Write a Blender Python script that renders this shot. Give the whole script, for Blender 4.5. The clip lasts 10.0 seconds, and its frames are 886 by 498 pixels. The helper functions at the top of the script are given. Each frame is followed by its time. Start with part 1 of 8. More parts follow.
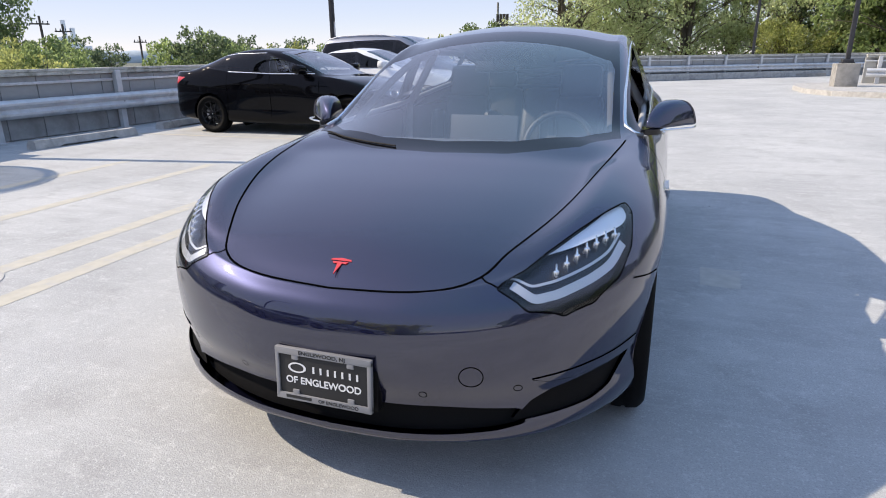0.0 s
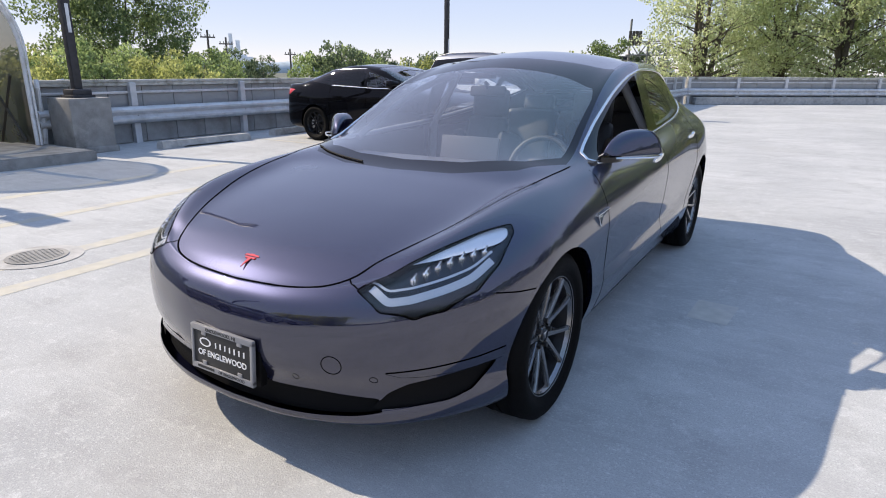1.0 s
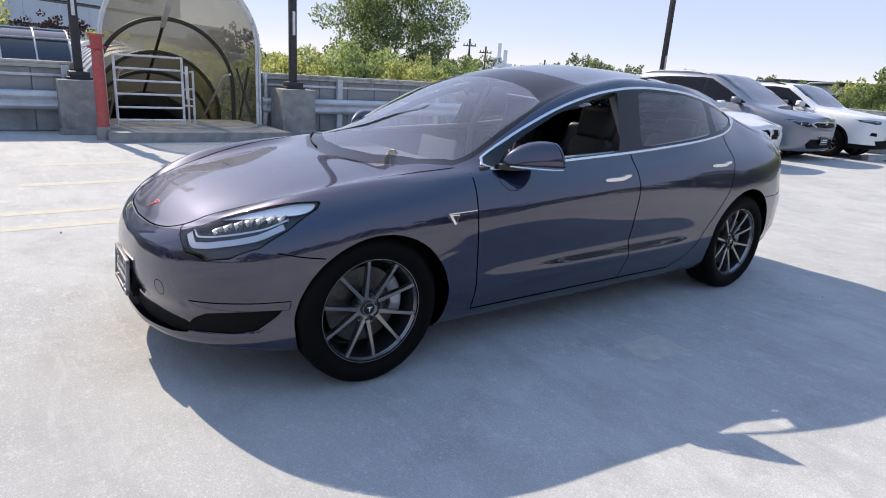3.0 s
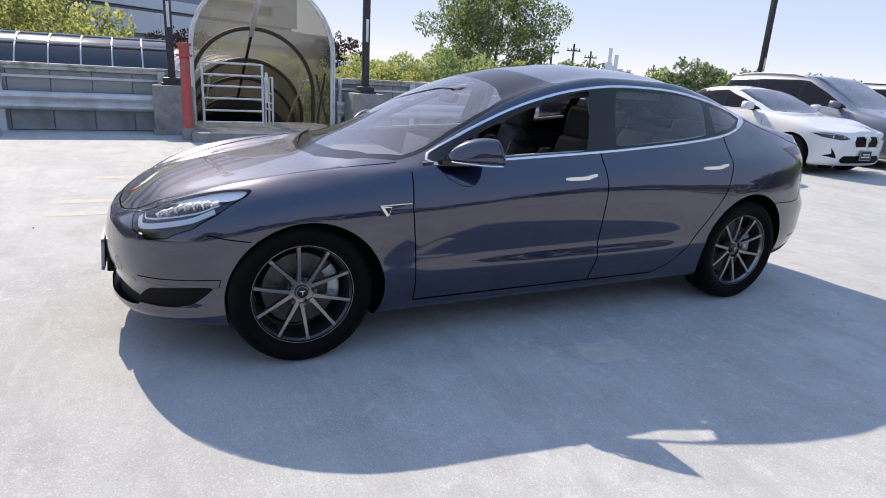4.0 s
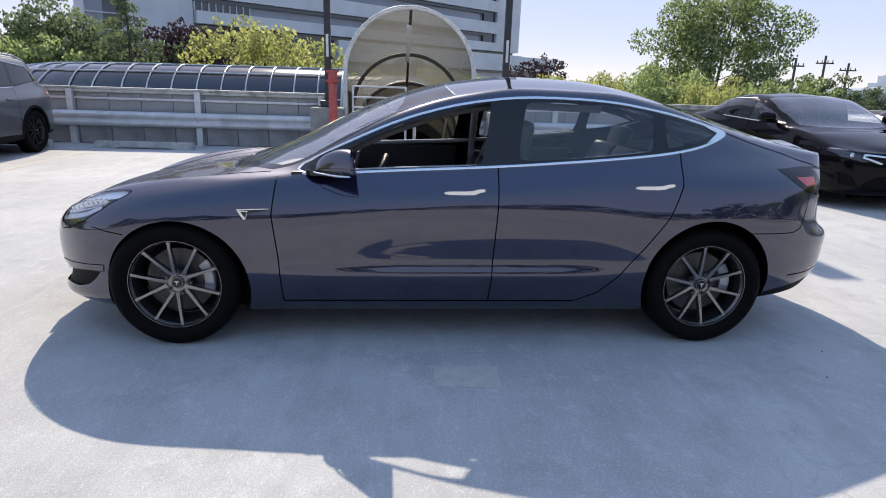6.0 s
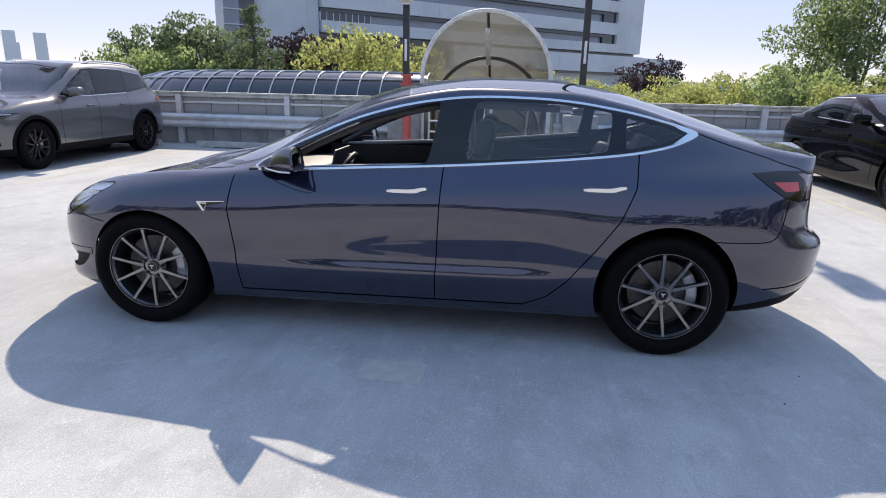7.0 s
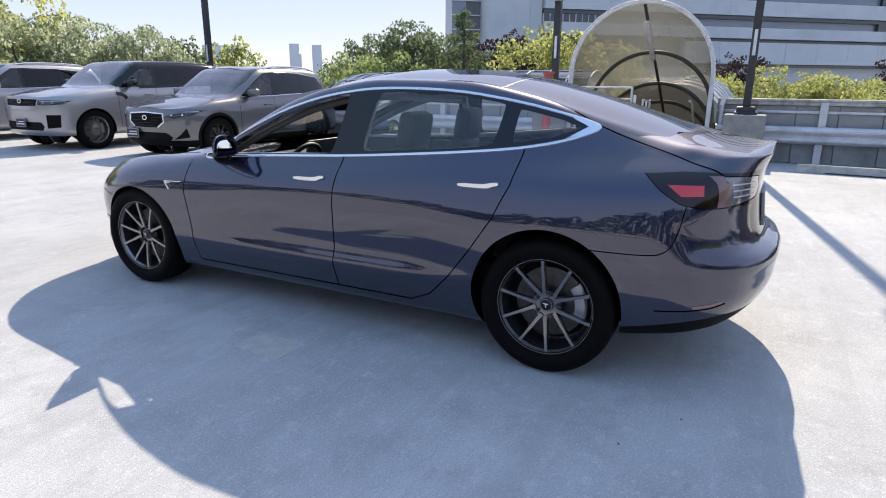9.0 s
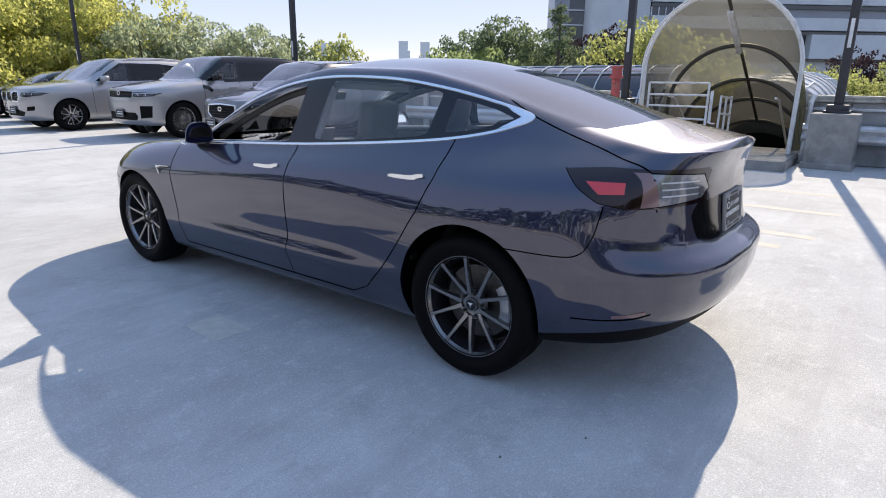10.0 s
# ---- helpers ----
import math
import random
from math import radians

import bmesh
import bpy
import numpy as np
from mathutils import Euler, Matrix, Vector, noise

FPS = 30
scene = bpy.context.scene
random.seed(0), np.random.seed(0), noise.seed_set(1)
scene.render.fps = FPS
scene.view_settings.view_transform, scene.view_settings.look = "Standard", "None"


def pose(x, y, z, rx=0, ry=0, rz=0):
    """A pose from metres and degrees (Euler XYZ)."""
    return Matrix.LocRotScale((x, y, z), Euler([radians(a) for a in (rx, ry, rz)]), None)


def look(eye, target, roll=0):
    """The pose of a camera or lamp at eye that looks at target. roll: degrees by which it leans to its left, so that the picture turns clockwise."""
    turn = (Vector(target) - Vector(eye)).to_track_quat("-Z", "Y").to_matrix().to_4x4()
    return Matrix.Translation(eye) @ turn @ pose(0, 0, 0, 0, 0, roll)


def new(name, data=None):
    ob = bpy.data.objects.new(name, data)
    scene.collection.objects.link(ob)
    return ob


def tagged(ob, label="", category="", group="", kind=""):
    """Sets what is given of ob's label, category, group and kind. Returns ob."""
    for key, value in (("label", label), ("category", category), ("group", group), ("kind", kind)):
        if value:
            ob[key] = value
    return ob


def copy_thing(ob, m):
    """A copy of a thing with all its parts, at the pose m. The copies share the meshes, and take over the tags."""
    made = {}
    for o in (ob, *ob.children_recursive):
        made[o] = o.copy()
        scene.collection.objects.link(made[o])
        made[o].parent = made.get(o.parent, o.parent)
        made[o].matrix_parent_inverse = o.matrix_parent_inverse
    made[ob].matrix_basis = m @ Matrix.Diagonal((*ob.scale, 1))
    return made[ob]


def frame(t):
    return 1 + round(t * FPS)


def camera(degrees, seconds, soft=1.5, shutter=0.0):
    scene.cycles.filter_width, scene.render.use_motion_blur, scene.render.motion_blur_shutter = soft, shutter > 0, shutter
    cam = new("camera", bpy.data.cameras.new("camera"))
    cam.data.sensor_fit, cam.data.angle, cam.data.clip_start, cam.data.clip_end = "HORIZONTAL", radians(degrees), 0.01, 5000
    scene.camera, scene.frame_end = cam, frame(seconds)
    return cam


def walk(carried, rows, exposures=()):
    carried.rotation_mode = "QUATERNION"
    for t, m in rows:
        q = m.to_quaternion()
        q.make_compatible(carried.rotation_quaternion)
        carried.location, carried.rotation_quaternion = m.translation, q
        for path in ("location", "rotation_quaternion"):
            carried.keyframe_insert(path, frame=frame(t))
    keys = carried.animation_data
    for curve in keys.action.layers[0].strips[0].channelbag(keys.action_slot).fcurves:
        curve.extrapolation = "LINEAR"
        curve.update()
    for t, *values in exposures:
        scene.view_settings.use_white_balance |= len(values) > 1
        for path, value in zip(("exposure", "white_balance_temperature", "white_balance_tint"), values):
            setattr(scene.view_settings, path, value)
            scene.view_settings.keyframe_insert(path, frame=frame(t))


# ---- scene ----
cam = camera(72.5, 10.0, 1.0)
PATH = [
    (0, (0.864, -3.62, 1.269), (0.225, -1.826, 0.657), -0.7),
    (0.5, (1.257, -3.578, 1.274), (0.422, -1.851, 0.709), -0.5),
    (1, (1.639, -3.493, 1.319), (0.639, -1.856, 0.751), 0.4),
    (1.5, (2.024, -3.333, 1.28), (0.85, -1.799, 0.762), 1.1),
    (2, (2.443, -3.143, 1.316), (1.12, -1.739, 0.788), 2.2),
    (2.5, (2.739, -2.898, 1.337), (1.293, -1.63, 0.789), 3.3),
    (4, (3.486, -2.025, 1.351), (1.764, -1.176, 0.791), 3.4),
    (4.5, (3.665, -1.634, 1.372), (1.875, -0.937, 0.818), 2.9),
    (5, (3.843, -1.207, 1.387), (1.995, -0.673, 0.842), 2.6),
    (5.5, (3.926, -0.762, 1.386), (2.032, -0.404, 0.853), 2.2),
    (7, (3.997, 0.588, 1.39), (2.078, 0.386, 0.865), 1.3),
    (7.5, (3.971, 1.058, 1.389), (2.079, 0.674, 0.867), 0.9),
    (8, (3.82, 1.462, 1.362), (1.974, 0.895, 0.843), 0.5),
    (8.5, (3.666, 1.848, 1.362), (1.882, 1.112, 0.838), 0.4),
    (9, (3.497, 2.253, 1.363), (1.785, 1.365, 0.831), 0.4),
    (9.5, (3.226, 2.568, 1.34), (1.602, 1.536, 0.796), 0.4),
    (10, (2.987, 2.889, 1.327), (1.45, 1.73, 0.783), 0.6),
]
walk(cam, [(t, look(eye, target, roll)) for t, eye, target, roll in PATH], [(0.0, 1.46, 6700, 16.5), (5.5, 1.46, 6700, 16.5), (8.0, 1.57, 6700, 16.5), (8.5, 1.66, 6700, 16.5), (9.2, 1.61, 6700, 16.5), (10.0, 1.57, 6700, 16.5)])

# ---- light ----
SUN_WAY = Vector((1.20, 0.206, -1.0))
world = bpy.data.worlds.new("sky")
scene.world = world
world.use_nodes = True
sky = world.node_tree.nodes.new("ShaderNodeTexSky")
sky.sky_type, sky.sun_disc = "NISHITA", False
sky.sun_elevation = math.asin(-SUN_WAY.normalized().z)
sky.sun_rotation = math.atan2(-SUN_WAY.x, -SUN_WAY.y)
sky.air_density, sky.dust_density, sky.ozone_density = 0.88, 0.35, 3.0
back = world.node_tree.nodes["Background"]
back.inputs[1].default_value = 0.232
nodes, links = world.node_tree.nodes, world.node_tree.links
clear_sky = nodes.new("ShaderNodeMix")  # the deep blue of a dry summer sky
clear_sky.data_type, clear_sky.blend_type = "RGBA", "MULTIPLY"
clear_sky.inputs["Factor"].default_value = 1.0
clear_sky.inputs["B"].default_value = (1.0, 0.955, 1.06, 1)
links.new(sky.outputs[0], clear_sky.inputs["A"])
# pale haze: no part of the sky is brighter than this, and the blue keeps most of its hue
haze = nodes.new("ShaderNodeMix")
haze.data_type, haze.blend_type = "RGBA", "DARKEN"
haze.inputs["Factor"].default_value = 1.0
haze.inputs["B"].default_value = (1.08, 1.195, 1.41, 1)
links.new(clear_sky.outputs["Result"], haze.inputs["A"])
split, top, share, scaled, blue = nodes.new("ShaderNodeSeparateColor"), nodes.new("ShaderNodeMath"), nodes.new("ShaderNodeMath"), nodes.new("ShaderNodeVectorMath"), nodes.new("ShaderNodeMix")
links.new(clear_sky.outputs["Result"], split.inputs[0])
top.operation, share.operation, scaled.operation, blue.data_type = "MAXIMUM", "DIVIDE", "SCALE", "RGBA"
links.new(split.outputs["Blue"], top.inputs[0])
top.inputs[1].default_value = 1.58
share.inputs[0].default_value = 1.58
links.new(top.outputs[0], share.inputs[1])
links.new(clear_sky.outputs["Result"], scaled.inputs[0])
links.new(share.outputs[0], scaled.inputs["Scale"])
blue.inputs["Factor"].default_value = 0.46
links.new(haze.outputs["Result"], blue.inputs["A"])
links.new(scaled.outputs[0], blue.inputs["B"])
# the glare round the sun keeps a share of its strength
glare = nodes.new("ShaderNodeMix")
glare.data_type = "RGBA"
glare.inputs["Factor"].default_value = 0.015
links.new(blue.outputs["Result"], glare.inputs["A"])
links.new(clear_sky.outputs["Result"], glare.inputs["B"])
links.new(glare.outputs["Result"], back.inputs[0])
sun = new("sun", bpy.data.lights.new("sun", "SUN"))
sun.data.energy, sun.data.angle, sun.data.color = 2.22, radians(0.53), (1.0, 0.915, 0.735)
sun.matrix_world = Matrix.Translation((-40, -10, 40)) @ SUN_WAY.to_track_quat("-Z", "Y").to_matrix().to_4x4()


# ---- materials ----
def material(name, base=(0.5, 0.5, 0.5), rough=0.5, metal=0.0, coat=0.0, spread=0.0, scale=8.0, bump=0.0, bump_scale=60.0,
             second=None, second_scale=1.5, spec=0.5, coat_rough=0.03, by_object=0.0, coat_ior=1.5):
    """A node material: the base varies with two noises, the relief with a third."""
    m = bpy.data.materials.new(name)
    m.use_nodes = True
    tree = m.node_tree
    bsdf = tree.nodes["Principled BSDF"]
    bsdf.inputs["Roughness"].default_value = rough
    bsdf.inputs["Metallic"].default_value = metal
    bsdf.inputs["Coat Weight"].default_value = coat
    bsdf.inputs["Coat Roughness"].default_value = coat_rough
    bsdf.inputs["Coat IOR"].default_value = coat_ior
    bsdf.inputs["Specular IOR Level"].default_value = spec
    bsdf.inputs["Base Color"].default_value = (*base, 1)
    if spread or bump or second or by_object:
        where = tree.nodes.new("ShaderNodeTexCoord").outputs["Object"]
    last = None
    if spread:
        n = tree.nodes.new("ShaderNodeTexNoise")
        n.inputs["Scale"].default_value, n.inputs["Detail"].default_value = scale, 8
        tree.links.new(where, n.inputs["Vector"])
        ramp = tree.nodes.new("ShaderNodeValToRGB")
        ramp.color_ramp.elements[0].position, ramp.color_ramp.elements[1].position = 0.3, 0.7
        ramp.color_ramp.elements[0].color = (*[c * (1 - spread) for c in base], 1)
        ramp.color_ramp.elements[1].color = (*[min(1, c * (1 + spread)) for c in base], 1)
        tree.links.new(n.outputs["Fac"], ramp.inputs[0])
        last = ramp.outputs[0]
    if second:
        n = tree.nodes.new("ShaderNodeTexNoise")
        n.inputs["Scale"].default_value, n.inputs["Detail"].default_value, n.inputs["Roughness"].default_value = second_scale, 6, 0.65
        tree.links.new(where, n.inputs["Vector"])
        ramp = tree.nodes.new("ShaderNodeValToRGB")
        ramp.color_ramp.elements[0].position, ramp.color_ramp.elements[1].position = 0.5, 0.68
        ramp.color_ramp.elements[0].color, ramp.color_ramp.elements[1].color = (0, 0, 0, 1), (1, 1, 1, 1)
        tree.links.new(n.outputs["Fac"], ramp.inputs[0])
        mix = tree.nodes.new("ShaderNodeMix")
        mix.data_type = "RGBA"
        tree.links.new(ramp.outputs[0], mix.inputs["Factor"])
        if last:
            tree.links.new(last, mix.inputs["A"])
        else:
            mix.inputs["A"].default_value = (*base, 1)
        mix.inputs["B"].default_value = (*second, 1)
        last = mix.outputs["Result"]
    if by_object:
        info = tree.nodes.new("ShaderNodeObjectInfo")
        scaled = tree.nodes.new("ShaderNodeMapRange")
        scaled.inputs["To Min"].default_value, scaled.inputs["To Max"].default_value = 1 - by_object, 1 + by_object
        tree.links.new(info.outputs["Random"], scaled.inputs["Value"])
        hue = tree.nodes.new("ShaderNodeHueSaturation")
        hue.inputs["Color"].default_value = (*base, 1)
        tree.links.new(scaled.outputs[0], hue.inputs["Value"])
        if last:
            tree.links.new(last, hue.inputs["Color"])
        last = hue.outputs[0]
    if last:
        tree.links.new(last, bsdf.inputs["Base Color"])
    if bump:
        n = tree.nodes.new("ShaderNodeTexNoise")
        n.inputs["Scale"].default_value, n.inputs["Detail"].default_value = bump_scale, 6
        tree.links.new(where, n.inputs["Vector"])
        b = tree.nodes.new("ShaderNodeBump")
        b.inputs["Strength"].default_value, b.inputs["Distance"].default_value = bump, 0.01
        tree.links.new(n.outputs["Fac"], b.inputs["Height"])
        tree.links.new(b.outputs[0], bsdf.inputs["Normal"])
    return m


def glass(name, tint=(0.6, 0.65, 0.66), rough=0.0, ior=1.5, see=0.9, edge=3.4, dust=0.0):
    """Thin tinted pane: a clear film over a gloss that grows at a glancing angle."""
    m = bpy.data.materials.new(name)
    m.use_nodes = True
    t = m.node_tree
    t.nodes.remove(t.nodes["Principled BSDF"])
    clear, gloss = t.nodes.new("ShaderNodeBsdfTransparent"), t.nodes.new("ShaderNodeBsdfGlossy")
    mix, face = t.nodes.new("ShaderNodeMixShader"), t.nodes.new("ShaderNodeLayerWeight")
    face.inputs["Blend"].default_value = 0.5
    power, share = t.nodes.new("ShaderNodeMath"), t.nodes.new("ShaderNodeMapRange")
    power.operation = "POWER"
    power.inputs[1].default_value = edge
    share.inputs["To Min"].default_value = ((ior - 1) / (ior + 1)) ** 2
    clear.inputs[0].default_value = (*tint, 1)
    gloss.inputs["Roughness"].default_value = rough
    gloss.inputs["Color"].default_value = (see, see, see, 1)
    t.links.new(face.outputs["Facing"], power.inputs[0])
    t.links.new(power.outputs[0], share.inputs["Value"])
    t.links.new(share.outputs[0], mix.inputs[0])
    t.links.new(clear.outputs[0], mix.inputs[1])
    t.links.new(gloss.outputs[0], mix.inputs[2])
    last = mix
    if dust:
        film, last = t.nodes.new("ShaderNodeBsdfDiffuse"), t.nodes.new("ShaderNodeMixShader")
        last.inputs[0].default_value = dust
        film.inputs[0].default_value = (0.75, 0.75, 0.74, 1)
        t.links.new(mix.outputs[0], last.inputs[1])
        t.links.new(film.outputs[0], last.inputs[2])
    t.links.new(last.outputs[0], t.nodes["Material Output"].inputs[0])
    return m


def paint(name, base, flake=0.5, rough=0.32, ior=1.5):
    """Metallic car paint under a clear coat, with fine flakes and a little dust."""
    return material(name, base, rough, flake, 1.0, spec=0.15, spread=0.10, scale=900.0, coat_rough=0.02, coat_ior=ior)


M = {}
M["midnight"] = paint("midnight_paint", (0.0125, 0.0148, 0.046), 0.75, 0.38, 1.85)
M["black"] = paint("black_paint", (0.003, 0.003, 0.004), 0.0, 0.5, 1.26)
M["black"].node_tree.nodes["Principled BSDF"].inputs["Specular IOR Level"].default_value = 0.0
M["white"] = paint("white_paint", (0.72, 0.73, 0.74), 0.0, 0.4)
M["silver"] = paint("silver_paint", (0.34, 0.34, 0.348), 0.6, 0.34, 1.6)
M["grey"] = paint("grey_paint", (0.125, 0.125, 0.132), 0.6, 0.36, 1.75)
M["bluegrey"] = paint("blue_grey_paint", (0.20, 0.22, 0.27), 0.6, 0.38)
M["dark"] = paint("dark_paint", (0.02, 0.021, 0.025), 0.3, 0.35)
M["gap"] = material("shut_line", (0.002, 0.002, 0.002), 0.9, spec=0.0)
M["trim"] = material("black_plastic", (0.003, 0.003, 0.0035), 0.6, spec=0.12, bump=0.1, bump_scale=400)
M["gloss_black"] = material("gloss_black", (0.004, 0.004, 0.005), 0.08)
M["chrome"] = material("satin_chrome", (0.78, 0.79, 0.80), 0.22, 1.0)
M["rubber"] = material("tyre_rubber", (0.0028, 0.0028, 0.003), 0.7, spec=0.10, spread=0.25, scale=30, bump=0.15, bump_scale=250)
M["rim"] = material("gunmetal_alloy", (0.25, 0.246, 0.244), 0.26, 0.9, 0.3)
M["rim_inner"] = material("dark_rim_barrel", (0.03, 0.03, 0.032), 0.5, 0.6, spread=0.2, scale=20)
M["rim_dark"] = material("black_alloy", (0.02, 0.02, 0.022), 0.3, 0.6, 0.4)
M["rim_bright"] = material("silver_alloy", (0.55, 0.55, 0.56), 0.25, 0.9)
M["steel"] = material("brake_steel", (0.10, 0.098, 0.095), 0.5, 1.0, spread=0.2, scale=40)
M["caliper"] = material("caliper_grey", (0.42, 0.43, 0.45), 0.4, 0.6)
M["glass"] = glass("car_glass", (0.90, 0.93, 0.95), ior=1.95, edge=2.6, dust=0.008)
M["tint"] = glass("tinted_glass", (0.94, 0.955, 0.96), ior=1.75, edge=3.4)
M["rear_glass"] = glass("rear_glass", (0.022, 0.023, 0.026), ior=1.75, edge=2.3)
M["screen"] = glass("parked_windscreen", (0.55, 0.58, 0.60), ior=1.75, edge=2.8)
M["dark_glass"] = glass("dark_glass", (0.08, 0.085, 0.09))
M["lamp"] = glass("lamp_lens", (0.93, 0.95, 0.97), ior=1.55)
M["lamp_housing"] = material("lamp_housing", (0.035, 0.036, 0.042), 0.25, 0.3)
# white that paints the sky's glare on the headlight's upper part
M["lamp_sky_white"] = material("lamp_sky_reflection", (0.80, 0.81, 0.83), 0.30, 0.3, coat=0.4)
M["reflector"] = material("lamp_reflector", (0.85, 0.86, 0.88), 0.15, 0.9)
M["lens_white"] = material("light_guide", (0.52, 0.53, 0.56), 0.25, 0.2, coat=0.3)
M["red_lens"] = material("red_lens", (0.55, 0.02, 0.02), 0.12, coat=1.0)
M["lens_clear"] = material("clear_tail_lens", (0.20, 0.20, 0.215), 0.10, 0.4, 1.0, spread=0.25, scale=60)
M["pink_lens"] = material("pink_tail_lens", (0.17, 0.095, 0.095), 0.12, coat=1.0)
M["dark_red"] = material("smoked_lens", (0.010, 0.003, 0.004), 0.08)
M["leather"] = material("black_leather", (0.014, 0.014, 0.015), 0.5, bump=0.2, bump_scale=180)
M["screen_back"] = material("screen_back_grey", (0.085, 0.085, 0.09), 0.45, bump=0.03, bump_scale=300)
M["headliner"] = material("headliner", (0.34, 0.34, 0.345), 0.9, bump=0.1, bump_scale=300)
M["dash"] = material("dash_vinyl", (0.065, 0.065, 0.068), 0.5, spec=0.5, bump=0.1, bump_scale=300)
M["visor"] = material("visor_cloth", (0.07, 0.07, 0.072), 0.9, bump=0.1, bump_scale=300)
M["mirror"] = material("mirror_glass", (0.9, 0.9, 0.9), 0.0, 1.0)
M["red_badge"] = material("red_badge", (0.62, 0.035, 0.03), 0.25, coat=1.0)
M["plate_black"] = material("plate_black", (0.015, 0.015, 0.016), 0.5)
M["plate_white"] = material("plate_white", (0.75, 0.75, 0.75), 0.5)
M["plate_frame"] = material("plate_frame_grey", (0.27, 0.27, 0.28), 0.35, 0.3, bump=0.05, bump_scale=200)
M["concrete"] = material("cast_concrete", (0.30, 0.29, 0.27), 0.9, spread=0.22, scale=5, second=(0.17, 0.165, 0.155), second_scale=2.2, bump=0.35, bump_scale=45)
M["stop"] = material("kerb_concrete", (0.42, 0.41, 0.39), 0.9, spread=0.15, scale=9, second=(0.27, 0.265, 0.25), second_scale=3, bump=0.35, bump_scale=60)
M["panel"] = material("grey_wall_panel", (0.33, 0.335, 0.33), 0.75, spread=0.10, scale=3, second=(0.22, 0.22, 0.21), second_scale=1.2, bump=0.12, bump_scale=40)
M["rail"] = material("galvanised_rail", (0.62, 0.63, 0.64), 0.45, 0.35, spread=0.10, scale=6, second=(0.48, 0.48, 0.48), second_scale=2.5, bump=0.08, bump_scale=50)
M["cap"] = material("weathered_cap", (0.50, 0.49, 0.44), 0.7, spread=0.15, scale=8, second=(0.16, 0.155, 0.11), second_scale=3.0, bump=0.2, bump_scale=40)
M["pole"] = material("dark_bronze_pole", (0.045, 0.045, 0.05), 0.5, 0.3, spread=0.2, scale=12)
M["white_metal"] = material("white_painted_metal", (0.74, 0.74, 0.73), 0.45, spread=0.06, scale=20, second=(0.55, 0.52, 0.48), second_scale=6)
M["red_paint"] = material("faded_red_paint", (0.47, 0.085, 0.075), 0.55, spread=0.15, scale=14, second=(0.36, 0.13, 0.11), second_scale=7, bump=0.1)
M["rib"] = material("bronze_rib", (0.07, 0.065, 0.055), 0.5, 0.3)
M["tube"] = material("dark_tube_glazing", (0.02, 0.022, 0.032), 0.12, coat=0.6)
M["tube_pale"] = material("pale_tube_glazing", (0.42, 0.43, 0.45), 0.35, spread=0.1, scale=3)
M["facade"] = material("pale_facade_panel", (0.68, 0.69, 0.71), 0.6, spread=0.04, scale=0.4, second=(0.55, 0.56, 0.58), second_scale=0.15)
M["facade_pale_glass"] = material("pale_facade_glazing", (0.22, 0.25, 0.30), 0.12, spec=0.8, spread=0.12, scale=0.3)
M["facade_glass"] = material("facade_glazing", (0.035, 0.045, 0.06), 0.1, spec=0.8)
M["bark"] = material("bark", (0.11, 0.09, 0.07), 0.9, spread=0.3, scale=12, bump=0.6, bump_scale=25)
# distance haze is put into these two pale base colours
M["far"] = material("far_tower_haze_tint", (0.74, 0.76, 0.78), 0.9)
M["haze_hill"] = material("far_hill_haze_tint", (0.36, 0.42, 0.45), 1.0, spread=0.2, scale=0.05)
M["earth"] = material("town_ground", (0.10, 0.11, 0.075), 0.95, spread=0.35, scale=0.08, second=(0.20, 0.20, 0.19), second_scale=0.02)
M["wood"] = material("weathered_wood", (0.10, 0.085, 0.07), 0.9, spread=0.2, scale=10)


def leaf_material(name, a, b):
    """Leaves: each its own shade, with some light coming through."""
    m = bpy.data.materials.new(name)
    m.use_nodes = True
    t = m.node_tree
    bsdf = t.nodes["Principled BSDF"]
    geo, ramp = t.nodes.new("ShaderNodeNewGeometry"), t.nodes.new("ShaderNodeValToRGB")
    ramp.color_ramp.elements[0].color, ramp.color_ramp.elements[1].color = (*a, 1), (*b, 1)
    t.links.new(geo.outputs["Random Per Island"], ramp.inputs[0])
    t.links.new(ramp.outputs[0], bsdf.inputs["Base Color"])
    bsdf.inputs["Roughness"].default_value = 0.55
    through_leaf, mix = t.nodes.new("ShaderNodeBsdfTranslucent"), t.nodes.new("ShaderNodeMixShader")
    mix.inputs[0].default_value = 0.65
    paler = t.nodes.new("ShaderNodeHueSaturation")
    paler.inputs["Value"].default_value = 1.3
    t.links.new(ramp.outputs[0], paler.inputs["Color"])
    t.links.new(paler.outputs[0], through_leaf.inputs[0])
    t.links.new(bsdf.outputs[0], mix.inputs[1])
    t.links.new(through_leaf.outputs[0], mix.inputs[2])
    t.links.new(mix.outputs[0], t.nodes["Material Output"].inputs[0])
    return m


